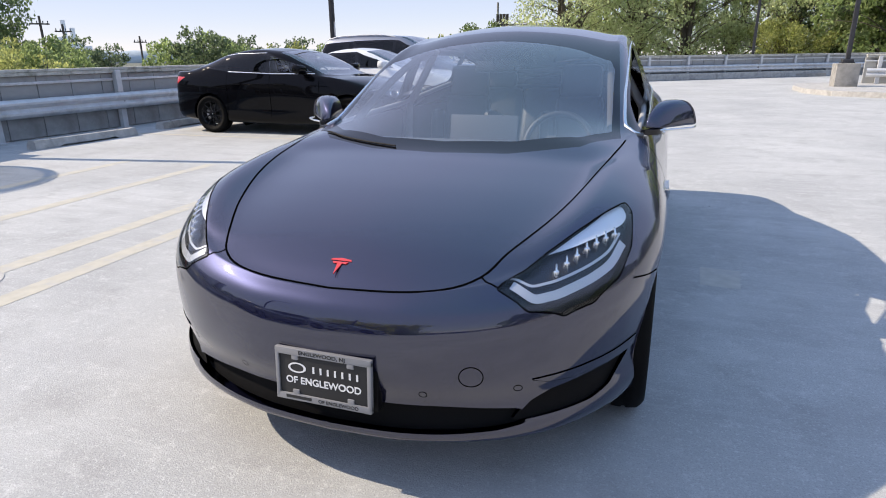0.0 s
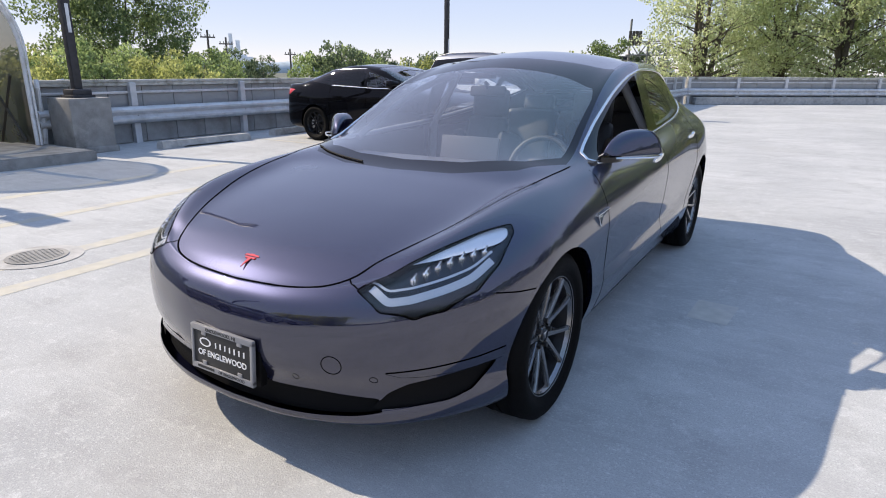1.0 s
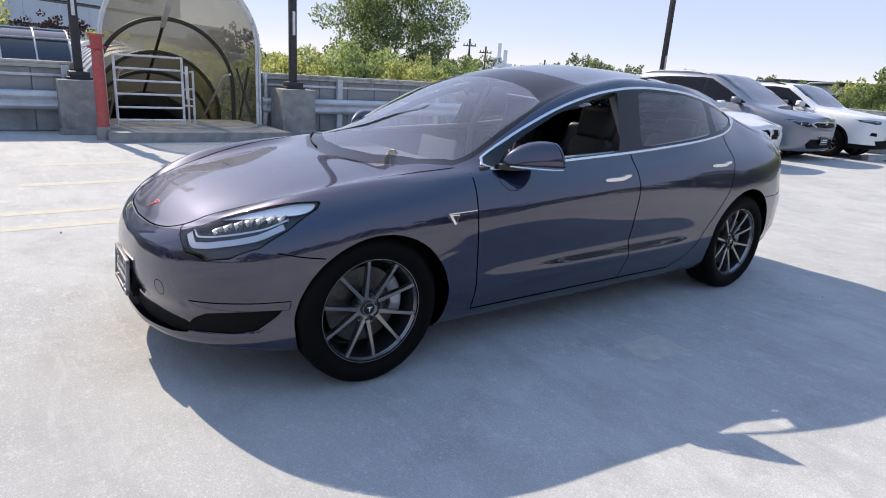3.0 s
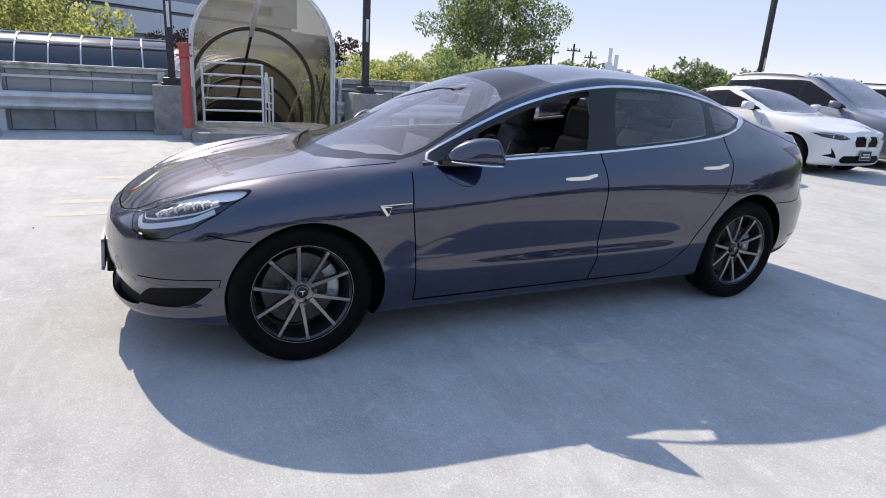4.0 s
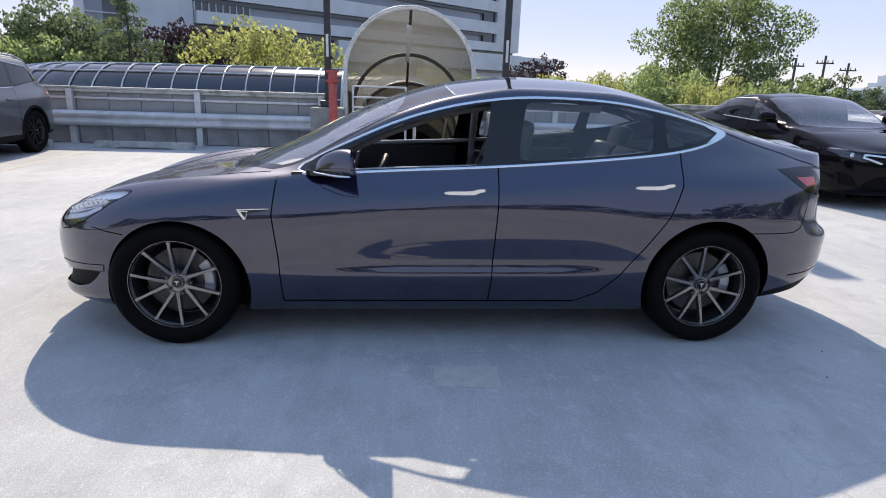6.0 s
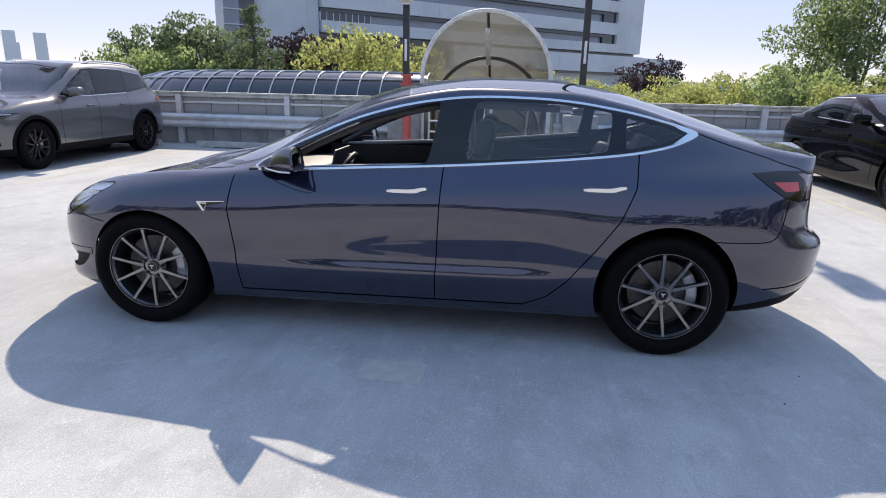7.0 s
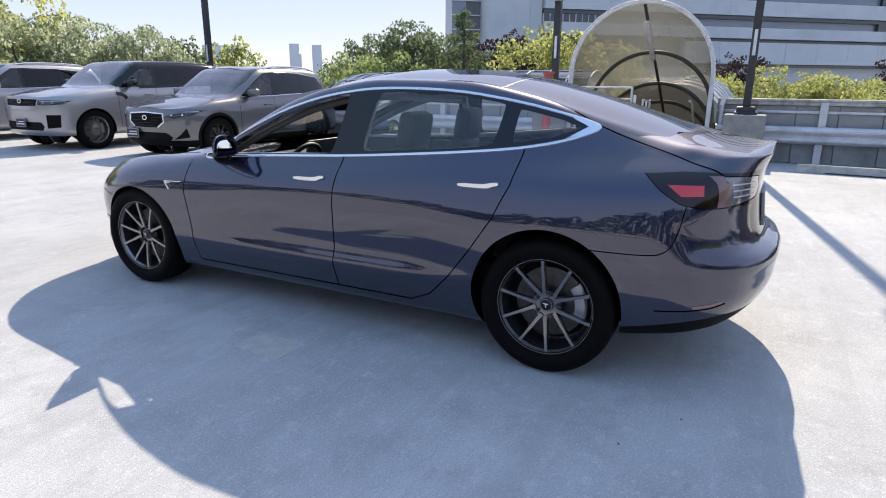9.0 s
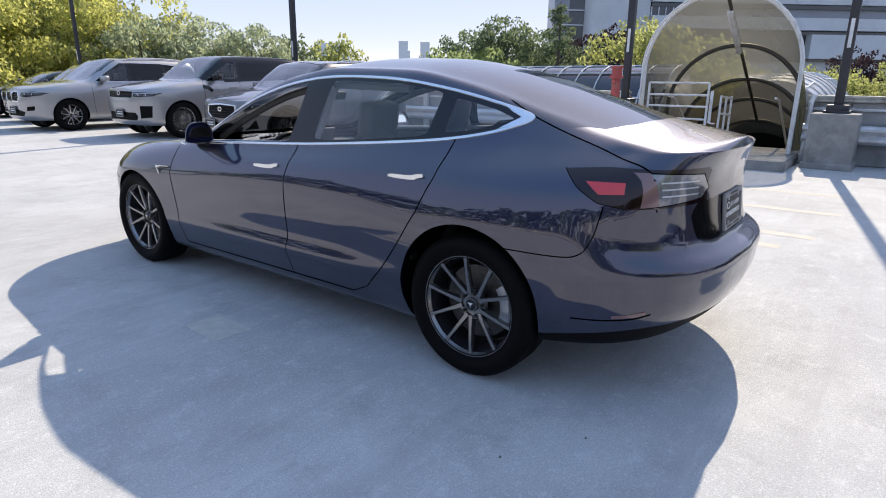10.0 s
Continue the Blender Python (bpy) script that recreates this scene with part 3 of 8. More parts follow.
        me.polygons.foreach_set("use_smooth", [True] * len(me.polygons))
        me.validate()
        me.update()
        me.normals_split_custom_set_from_vertices([tuple(p) for p in nor])
        return me

    def panel(self, name, mat, parent, side=0, label="", lift=0.0, called=None):
        ob = new(called or name, self.mesh(name, mat, side, lift))
        ob.parent = parent
        if label:
            ob["label"] = label
        return ob

    def strip(self, bm, line, axis, width=0.006, lift=0.0015, closed=False, side=0, step=0.02, high=0.0, back=False):
        """Adds a band along a 2D line, laid on the skin; high: how far its middle stands proud."""
        pts = []
        line = list(line) + ([line[0]] if closed else [])
        for a, b in zip(line, line[1:]):
            n = max(1, int(math.dist(a, b) / step))
            pts += [(a[0] + (b[0] - a[0]) * k / n, a[1] + (b[1] - a[1]) * k / n) for k in range(n)]
        pts.append(line[-1])
        spots = [self.onto(p, axis, back=back) for p in pts]
        self.ribbon(bm, spots, width, lift, side, high)

    def ribbon(self, bm, spots, width, lift, side=0, high=0.0):
        rows = []
        for i, p in enumerate(spots):
            d = spots[min(i + 1, len(spots) - 1)] - spots[max(i - 1, 0)]
            nrm = self.normal_at(p)
            s = nrm.cross(d)
            s = s.normalized() * width / 2 if s.length > 1e-9 else Vector((0, 0, 0))
            if high:
                rows.append([p - s, p - s * 0.8 + nrm * (lift + high * 0.7), p + nrm * (lift + high), p + s * 0.8 + nrm * (lift + high * 0.7), p + s])
            else:
                rows.append([p - s + nrm * lift, p + s + nrm * lift])
        for sign in ((1, -1) if side == 0 else (side,)):
            vs = [[bm.verts.new((sign * q.x, q.y, q.z)) for q in r] for r in rows]
            for a, b in zip(vs, vs[1:]):
                for k in range(len(a) - 1):
                    f = (a[k], a[k + 1], b[k + 1], b[k])
                    bm.faces.new(f if sign > 0 else f[::-1])


def wheel(parent, at, r, width, rim_r, style, rim_mat, side, name="wheel", brake=True):
    """A wheel with its axle along x, outer face towards +x before the turn for its side."""
    turn = Matrix.Translation(at) @ (Matrix() if side > 0 else Matrix.Rotation(math.pi, 4, "Z"))
    w = new(name)
    w.parent = parent
    w.matrix_basis = turn
    h = width / 2
    bm = bmesh.new()
    shoulder = 0.022
    lathe(bm, [(rim_r - 0.012, -h * 0.80), (rim_r + 0.01, -h * 0.92), ((r + rim_r) / 2, -h * 1.0), (r - shoulder, -h * 0.93), (r - 0.006, -h * 0.80),
               (r, -h * 0.5), (r - 0.006, -h * 0.42), (r - 0.006, -h * 0.38), (r, -h * 0.3), (r, -h * 0.05), (r - 0.006, -h * 0.03), (r - 0.006, h * 0.03), (r, h * 0.05),
               (r, h * 0.3), (r - 0.006, h * 0.38), (r - 0.006, h * 0.42), (r, h * 0.5), (r - 0.006, h * 0.80), (r - shoulder, h * 0.93), ((r + rim_r) / 2 + 0.01, h * 1.0),
               (rim_r + 0.022, h * 0.97), (rim_r + 0.016, h * 0.90), (rim_r + 0.004, h * 0.88), (rim_r - 0.012, h * 0.80)], 64)
    part("tyre", bm, "rubber", w, smooth=50)
    bm = bmesh.new()
    face = h * 0.80
    lathe(bm, [(rim_r - 0.002, -face), (rim_r - 0.02, -face + 0.01), (rim_r - 0.035, -face * 0.3), (rim_r - 0.028, face * 0.4), (rim_r - 0.019, face - 0.018)], 48)
    part("rim_barrel", bm, "rim_inner", w, smooth=40)
    bm = bmesh.new()
    lathe(bm, [(rim_r - 0.019, face - 0.018), (rim_r - 0.010, face - 0.003), (rim_r - 0.007, face + 0.004), (rim_r + 0.002, face + 0.005), (rim_r + 0.005, face - 0.006)], 64)
    count, split, thick, dish = style
    hub, out = 0.060, rim_r - 0.012
    for k in range(count):
        base = 2 * math.pi * k / count + (radians(41) if brake else math.pi / 2)
        for s in ((-1, 1) if split else (0,)):
            a0, a1 = base + s * 0.17 * split, base + s * split * math.pi / count * 0.50
            p0, p1 = Vector((0, math.cos(a0) * hub * 0.9, math.sin(a0) * hub * 0.9)), Vector((0, math.cos(a1) * out, math.sin(a1) * out))
            d = (p1 - p0).normalized()
            q = Vector((0, -d.z, d.y))
            rows = []
            for u, wd, deep in ((0, 1.25, 0.030), (0.3, 1.0, 0.026), (0.75, 0.85, 0.022), (1.0, 1.05, 0.020)):
                c = p0.lerp(p1, u)
                xo = face - dish * (1 - u) ** 1.3 - 0.004
                t2 = thick * wd / 2
                rows.append([bm.verts.new(c + q * t2 * f + Vector((xo - e, 0, 0))) for f, e in ((-1.15, deep), (-1.0, 0.004), (-0.80, 0.0), (0.80, 0.0), (1.0, 0.004), (1.15, deep))])
            for a, b in zip(rows, rows[1:]):
                for j in range(6):
                    bm.faces.new((a[j], a[(j + 1) % 6], b[(j + 1) % 6], b[j]))
    lathe(bm, [(0.0005, face - dish - 0.002), (0.030, face - dish - 0.002), (0.034, face - dish - 0.010), (hub * 0.55, face - dish - 0.016), (hub * 0.9, face - dish - 0.016), (hub + 0.010, face - dish - 0.010), (hub + 0.016, face - dish - 0.03), (hub, face - dish - 0.06), (0.0005, face - dish - 0.06)], 32)
    part("rim", bm, rim_mat, w, smooth=40)
    for k in range(5):
        bm = bmesh.new()
        a = 2 * math.pi * (k + 0.5) / 5 + (radians(41) if brake else math.pi / 2)
        c = Vector((0, math.cos(a) * 0.055, math.sin(a) * 0.055))
        rod(bm, c + Vector((face - dish - 0.03, 0, 0)), c + Vector((face - dish + 0.008, 0, 0)), 0.010, sides=6)
        part("wheel_nut", bm, "steel", w)
    bm = bmesh.new()
    lathe(bm, [(0.0005, face - dish + 0.004), (0.022, face - dish + 0.004), (0.026, face - dish), (0.027, face - dish - 0.012)], 24)
    part("centre_cap", bm, "gloss_black", w)
    if brake:
        bm = bmesh.new()
        prism(bm, [(-0.014, 0.010), (0.014, 0.010), (0.009, 0.005), (0.0035, 0.006), (0.0, -0.015), (-0.0035, 0.006), (-0.009, 0.005)], face - dish + 0.0035, face - dish + 0.0052, "x")
        part("cap_emblem", bm, "plate_white", w)
    if brake:
        bm = bmesh.new()
        lathe(bm, [(0.06, -0.005), (rim_r * 0.72, -0.005), (rim_r * 0.72, -0.030), (0.06, -0.030)], 48, close=True)
        part("brake_disc", bm, "steel", w)
        bm = bmesh.new()
        ring = []
        for k in range(13):
            a = radians(-30 + 5 * k) + (0.15 if side > 0 else math.pi + 0.15)
            fat = 1.0 if 2 < k < 10 else 0.8
            ring.append([bm.verts.new((x, r2 * math.cos(a), r2 * math.sin(a))) for x, r2 in ((-0.05, rim_r * 0.54), (0.020 * fat, rim_r * 0.54), (0.026 * fat, rim_r * 0.62), (0.026 * fat, rim_r * 0.74), (0.016, rim_r * 0.78), (-0.05, rim_r * 0.78))])
        for a, b in zip(ring, ring[1:]):
            for j in range(6):
                bm.faces.new((a[j], a[(j + 1) % 6], b[(j + 1) % 6], b[j]))
        bm.faces.new(ring[0]), bm.faces.new(ring[-1])
        part("brake_caliper", bm, "caliper", w)
        bm = bmesh.new()
        lathe(bm, [(0.0005, -0.05), (rim_r - 0.04, -0.05), (rim_r - 0.04, -0.06), (0.0005, -0.06)], 32)
        part("dust_shield", bm, "trim", w)
    return w


def arch_liner(shell, bm, lip, cy, cz, r, deep, side):
    """The inside of a wheel arch: a rolled lip of body metal and a black liner behind it."""
    n = 44
    rings = []
    for k in range(n + 1):
        a = math.pi * (1.22 - 1.44 * k / n)
        y, z = cy + r * math.cos(a), cz + r * math.sin(a)
        x = shell.onto((y, z), "x").x
        rings.append((x, y, z, a))
    for target, spans in ((lip, ((0, 0.001), (-0.012, 0.003), (-0.030, 0.010))), (bm, ((-0.028, 0.006), (-0.05, 0.02), (-deep, 0.03)))):
        rows = []
        for x, y, z, a in rings:
            rows.append([target.verts.new((side * (x + dx), y + dr * math.cos(a), z + dr * math.sin(a))) for dx, dr in spans])
        for a, b in zip(rows, rows[1:]):
            for j in range(len(spans) - 1):
                target.faces.new((a[j], a[j + 1], b[j + 1], b[j]))
        if target is bm:
            hub = bm.verts.new((side * (rings[0][0] - deep), cy, cz))
            for a, b in zip(rows, rows[1:]):
                bm.faces.new((a[-1], hub, b[-1]))


def seat(parent, x, y, mat, name="seat", z=0.30, wide=0.5, back_lean=18):
    """A front seat: cushion, backrest with bolsters, headrest."""
    s = new(name)
    s.parent = parent
    s.matrix_basis = pose(x, y, z)
    bm = bmesh.new()
    solid(bm, (wide * 0.62, 0.50, 0.16), pose(0, -0.05, 0.10, -6), 0.05)
    for k in (-1, 1):
        solid(bm, (wide * 0.2, 0.48, 0.20), pose(k * wide * 0.38, -0.05, 0.115, -6, k * 12), 0.05)
    part("cushion", bm, mat, s, smooth=60)
    bm = bmesh.new()
    solid(bm, (wide * 0.60, 0.13, 0.62), pose(0, 0.30, 0.44, -back_lean), 0.05)
    for k in (-1, 1):
        solid(bm, (wide * 0.2, 0.19, 0.50), pose(k * wide * 0.36, 0.26, 0.40, -back_lean, 0, k * -14), 0.05)
    part("backrest", bm, mat, s, smooth=60)
    bm = bmesh.new()
    solid(bm, (0.26, 0.11, 0.22), pose(0, 0.41, 0.82, -10), 0.045)
    part("headrest", bm, mat, s, smooth=60)


# ---- deck and surroundings ----
bm = bmesh.new()
prism(bm, [(-9.55, -46), (34, -46), (34, 47), (9.0, 34.5), (-3.95, 24.6), (-3.95, 16.8), (-9.55, 16.8)], -0.5, 0.0)
deck = mass("floor", bm, "deck", "worn pale grey concrete parking deck with stains", "parking deck", kind="structure", smooth=0)
bm = bmesh.new()
bmesh.ops.create_grid(bm, x_segments=60, y_segments=60, size=2500)
mass("ground", bm, "earth", "green and grey ground of the town below the deck", "ground", kind="structure", at=pose(0, 0, -7))
bm = bmesh.new()
for k in range(9):
    solid(bm, (0.6, 0.6, 6.4), pose(-8.6, -42 + 8 * k, -3.75))
mass("deck_columns", bm, "concrete", "grey concrete columns under the parking deck", "columns", kind="structure", smooth=0)


def guard_wall(name, a, b, posts, label, cap_z=1.12, panels=True):
    """A parapet from a to b: ribbed grey panels, posts, a white W-beam rail and a weathered cap. Its face looks to the left of a to b."""
    a, b = Vector((*a, 0)), Vector((*b, 0))
    run = (b - a).length
    turn = math.atan2(b.y - a.y, b.x - a.x)
    w = thing(name, label, "parapet", kind="structure", at=pose(a.x, a.y, 0, 0, 0, math.degrees(turn)))
    # panels, each its own board with a recessed joint
    if panels:
        n = int(run / 0.62)
        board = bmesh.new()
        solid(board, (run / n - 0.012, 0.05, 1.00), pose(0, 0, 0), 0.006)
        me = finish("wall_board", board, "panel", 0)
        for k in range(min(n, 280)):
            o = new("wall_board", me)
            o.parent, o.matrix_basis = w, pose((k + 0.5) * run / n, 0.0, 0.51)
    bm = bmesh.new()
    solid(bm, (run, 0.10, 1.04), pose(run / 2, -0.075, 0.52))
    part("backing_wall", bm, "panel", w)
    bm = bmesh.new()
    solid(bm, (run, 0.20, 0.045), pose(run / 2, 0.0, cap_z - 0.022), 0.01)
    solid(bm, (run, 0.05, 0.06), pose(run / 2, 0.06, cap_z - 0.075), 0.006)
    part("cap_rail", bm, "cap", w)
    bm = bmesh.new()
    solid(bm, (run, 0.035, 0.045), pose(run / 2, 0.045, 0.90), 0.006)
    part("upper_rail", bm, "rail", w)
    # W-beam: two rounded ridges with a valley between
    prof = [(z + 0.02, d) for z, d in ((0.34, 0.02), (0.36, 0.06), (0.395, 0.085), (0.43, 0.085), (0.462, 0.05), (0.49, 0.025), (0.518, 0.05), (0.55, 0.085), (0.585, 0.085), (0.62, 0.06), (0.64, 0.02))]
    bm = bmesh.new()
    loop = [(0.16 + d, z) for z, d in prof] + [(0.152 + d, z) for z, d in reversed(prof)]
    rings = [[bm.verts.new((x, d, z)) for d, z in loop] for x in (0.02, run - 0.02)]
    for k in range(len(loop)):
        bm.faces.new((rings[0][k], rings[0][(k + 1) % len(loop)], rings[1][(k + 1) % len(loop)], rings[1][k]))
    bm.faces.new(rings[0]), bm.faces.new(rings[1][::-1])
    part("guard_rail", bm, "rail", w, "white-grey W-beam guard rail")
    bm = bmesh.new()
    solid(bm, (0.12, 0.10, 1.07), pose(0, 0, 0.535), 0.01)
    solid(bm, (0.16, 0.16, 0.012), pose(0, 0.0, 0.006))
    post = finish("post", bm, "rail", 0)
    bolt = bmesh.new()
    rod(bolt, (0, 0, 0), (0, 0.02, 0), 0.014, sides=6)
    bolt = finish("rail_bolt", bolt, "pole", 0)
    for s in posts:
        o = new("post", post)
        o.parent, o.matrix_basis = w, pose(s, 0.10, 0)
        p = new("rail_bolt", bolt)
        p.parent, p.matrix_basis = w, pose(s, 0.182, 0.49)
    return w


# the long west parapet has a gap where the stair comes up
guard_wall("wall_west", (-9.1, -1.62), (-9.1, -45.5), [0.15 + 2.47 * k for k in range(18)], "grey panel parapet with white guard rail and weathered cap")
guard_wall("wall_west_north", (-9.1, 16.3), (-9.1, 1.45), [0.8 + 2.47 * k for k in range(6)], "grey panel parapet with white guard rail and weathered cap")
guard_wall("wall_step", (-3.5, 16.4), (-9.0, 16.4), [0.6 + 2.3 * k for k in range(3)], "grey panel parapet with white guard rail behind the last stall")
guard_wall("wall_step_east", (-3.5, 24.2), (-3.5, 16.4), [0.5 + 1.75 * k for k in range(5)], "short grey parapet with white guard rail by the deck's corner")
guard_wall("wall_north", (9.0, 34.2), (-3.4, 24.3), [0.4 + 2.2 * k for k in range(8)], "far grey parapet with white guard rails")
kerb = bmesh.new()
solid(kerb, (15.2, 0.26, 0.30), pose(2.92, 28.98, 0.15, 0, 0, math.degrees(math.atan2(9.9, 12.4))), 0.025)
mass("kerb", kerb, "stop", "raised concrete kerb at the foot of the parapet", "kerb", kind="structure", smooth=0)
guard_wall("wall_north_east", (33.5, 46.5), (9.0, 34.2), [0.4 + 2.4 * k for k in range(11)], "far grey parapet with white guard rails")
guard_wall("wall_east", (33.5, -45.5), (33.5, 46.5), [3.0 * k for k in range(31)], "grey parapet with guard rail closing the deck", panels=False)
guard_wall("wall_south", (-9.1, -45.5), (33.5, -45.5), [3.0 * k for k in range(15)], "grey parapet with guard rail closing the deck", panels=False)

# shaded kerb before the far parapet
bm = bmesh.new()
prism(bm, [(-9.0, 24.2), (8.6, 32.9), (8.2, 33.6), (-9.0, 25.0)], 0.0, 0.16)
mass("kerb", bm, "concrete", "low grey concrete kerb before the far parapet", "kerb", kind="structure", smooth=0)


def lamp_post(at, block=True, high=6.3, size=0.66):
    """A dark square steel lamp post on a cast concrete block."""
    p = thing("lamp_post", "dark bronze steel lamp post on a square concrete block" if block else "dark bronze steel lamp post on the deck", "lamp post", "deck lamp posts", at=at)
    base = 0.0
    if block:
        bm = bmesh.new()
        solid(bm, (size, size, 0.86), pose(0, 0, 0.43), 0.025)
        solid(bm, (size + 0.05, size + 0.05, 0.10), pose(0, 0, 0.05), 0.012)
        part("concrete_block", bm, "concrete", p, "stained grey concrete block")
        base = 0.86
    bm = bmesh.new()
    solid(bm, (0.36, 0.36, 0.04), pose(0, 0, base + 0.02), 0.006)
    solid(bm, (0.30, 0.30, 0.10), pose(0, 0, base + 0.08), 0.02)
    part("base_cover", bm, "pole", p)
    bm = bmesh.new()
    solid(bm, (0.125, 0.125, high - base), pose(0, 0, (high + base) / 2), 0.012)
    part("pole", bm, "pole", p)
    bm = bmesh.new()
    solid(bm, (0.55, 0.30, 0.14), pose(0.42, 0, high - 0.05), 0.02)
    solid(bm, (0.30, 0.06, 0.06), pose(0.12, 0, high - 0.05), 0.01)
    part("lamp_head", bm, "pole", p)
    bm = bmesh.new()
    solid(bm, (0.42, 0.22, 0.012), pose(0.44, 0, high - 0.125), 0.003)
    part("diffuser", bm, "white_metal", p)
    bm = bmesh.new()
    solid(bm, (0.008, 0.05, 0.42), pose(0.067, 0, 2.05))
    part("sign_strip", bm, "white_metal", p, "narrow pale strip sign")
    for x in (-0.13, 0.13):
        for y in (-0.13, 0.13):
            bm = bmesh.new()
            rod(bm, (x, y, base + 0.03), (x, y, base + 0.07), 0.016, sides=6)
            part("anchor_bolt", bm, "steel", p)
    return p


post = lamp_post(pose(-8.55, 1.95, 0))
lamp_post(pose(-8.78, -1.60, 0), high=3.45)  # a shorter one beside the stair
copy_thing(post, pose(-8.75, 13.65, 0))
copy_thing(post, pose(-8.35, -10.8, 0))
copy_thing(post, pose(-8.6, -24.5, 0))
copy_thing(post, pose(6.35, 19.8, 0))
copy_thing(post, pose(4.9, 31.2, 0))
# camera box on one post
box = thing("camera_box", "white camera box high on the dark post", "camera", at=pose(-8.78, -1.60, 3.08))
bm = bmesh.new()
solid(bm, (0.26, 0.30, 0.24), pose(0.14, 0, 0), 0.03)
part("housing", bm, "white_metal", box)
bm = bmesh.new()
solid(bm, (0.10, 0.16, 0.05), pose(0.12, 0, -0.15), 0.01)
part("bracket", bm, "white_metal", box)


def wheel_stop(at):
    p = thing("wheel_stop", "worn grey concrete wheel stop on the deck", "wheel stop", "wheel stops", at=at)
    bm = bmesh.new()
    ends = []
    for y in (-0.91, -0.55, -0.45, 0.45, 0.55, 0.91):
        lift = 0.035 if abs(y) < 0.5 else 0.0
        ends.append([bm.verts.new((x, y * (0.985 if z > 0.1 and abs(y) > 0.9 else 1), z)) for x, z in ((-0.10, lift), (-0.095, 0.06), (-0.065, 0.13), (0.065, 0.13), (0.095, 0.06), (0.10, lift))])
    for a, b in zip(ends, ends[1:]):
        for k in range(6):
            bm.faces.new((a[k], a[(k + 1) % 6], b[(k + 1) % 6], b[k]))
    bm.faces.new(ends[0]), bm.faces.new(ends[-1][::-1])
    part("stop_bar", bm, "stop", p, smooth=25)
    for y in (-0.6, 0.6):
        bm = bmesh.new()
        rod(bm, (0, y, 0.125), (0, y, 0.134), 0.016, sides=10)
        part("pin", bm, "steel", p)
    return p


stop = wheel_stop(pose(-7.82, 3.72, 0, 0, 0, -3))
for y, x, a in ((6.35, -8.0, 2), (9.1, -8.0, 0), (11.6, -8.0, 0), (14.2, -8.0, 1), (-5.06, -8.25, -1), (-7.7, -8.25, 0), (-10.6, -8.2, 0), (-13.7, -8.2, 1)):
    copy_thing(stop, pose(x, y, 0, 0, 0, a))
copy_thing(stop, pose(-2.55, 14.65, 0, 0, 0, -24))

# island of raised concrete with its kerb at the north-east
bm = bmesh.new()
prism(bm, rounded([(5.0, 16.0), (15, 15.4), (16, 21.6), (10, 22.6), (5.0, 22.6)], 2), 0.0, 0.15)
mass("traffic_island", bm, "stop", "raised pale concrete island with a worn kerb", "island", kind="structure", smooth=20)
isl = guard_wall("island_guard", (14.0, 21.8), (7.4, 21.9), [0.4, 2.4, 4.4, 6.2], "white double guard rail on the raised island", panels=False)

# painted lines, joint, drain, worn patch
def stripe(name, a, b, wide, mat, label, z=0.004):
    bm = bmesh.new()
    d = (Vector(b) - Vector(a)).normalized()
    s = Vector((-d.y, d.x)) * wide / 2
    n = max(2, int((Vector(b) - Vector(a)).length / 0.25))
    rows = []
    for k in range(n + 1):
        c = Vector(a).lerp(Vector(b), k / n)
        e = 1 + 0.12 * noise.noise((c.x * 3, c.y * 3, 1))
        rows.append([bm.verts.new((*(c - s * e), z)), bm.verts.new((*(c + s * e), z))])
    for p, q in zip(rows, rows[1:]):
        bm.faces.new((p[0], p[1], q[1], q[0]))
    return mass(name, bm, mat, label, "marking", kind="structure", smooth=0)


for k, (x, y0, y1) in enumerate(((-2.47, -2.9, 2.2), (-2.98, -2.9, 2.4), (-4.25, -2.6, 2.5), (-5.5, -2.4, 2.5))):
    stripe("marking", (x + 0.03, y0), (x - 0.12, y1), 0.15, "yellow_line", "worn faded yellow stripe on the deck", 0.0015)
for y in (4.85, 7.6, 10.35, 12.9, -5.85, -9.05, -12.2, -15.4):
    stripe("marking", (-8.4, y), (-3.2, y), 0.10, "yellow_line", "worn faded yellow stall line on the deck", 0.0022)
bm = bmesh.new()
bmesh.ops.create_circle(bm, cap_ends=True, segments=40, radius=0.30, matrix=pose(0, 0, 0.004))
lid = thing("drain", "round rusty floor drain with slots in the deck", "drain", at=pose(-3.05, -1.46, 0))
part("surround", bm, "stop", lid, smooth=0)
bm = bmesh.new()
lathe(bm, [(0.17, 0.0), (0.20, 0.0), (0.20, 0.010), (0.17, 0.010)], 36, pose(0, 0, 0, 0, -90), close=True)
part("rim", bm, "concrete", lid)
for k in range(9):
    bm = bmesh.new()
    c = -0.144 + k * 0.036
    h = math.sqrt(max(0.01, 0.17 ** 2 - c * c))
    solid(bm, (0.022, 2 * h, 0.010), pose(c, 0, 0.004))
    part("grate_bar", bm, "concrete", lid)
stripe("patch", (1.27, -0.10), (1.29, 0.22), 0.22, "patch", "small worn pale patch on the deck", 0.0015)
for x, y, r in ((1.025, 2.105, 0.005), (1.33, 1.91, 0.005), (2.5, -0.8, 0.004), (-2.2, -2.4, 0.008), (-2.0, -2.9, 0.007)):
    bm = bmesh.new()
    bmesh.ops.create_icosphere(bm, subdivisions=1, radius=r, matrix=pose(x, y, r * 0.4))
    mass("pebble", bm, "tar", "tiny dark pebble lying on the deck", "pebble", "pebbles")

# ---- stair hood ----
hood = thing("stair_hood", "tan fibreglass barrel vault over a stair going down", "stair canopy", kind="")
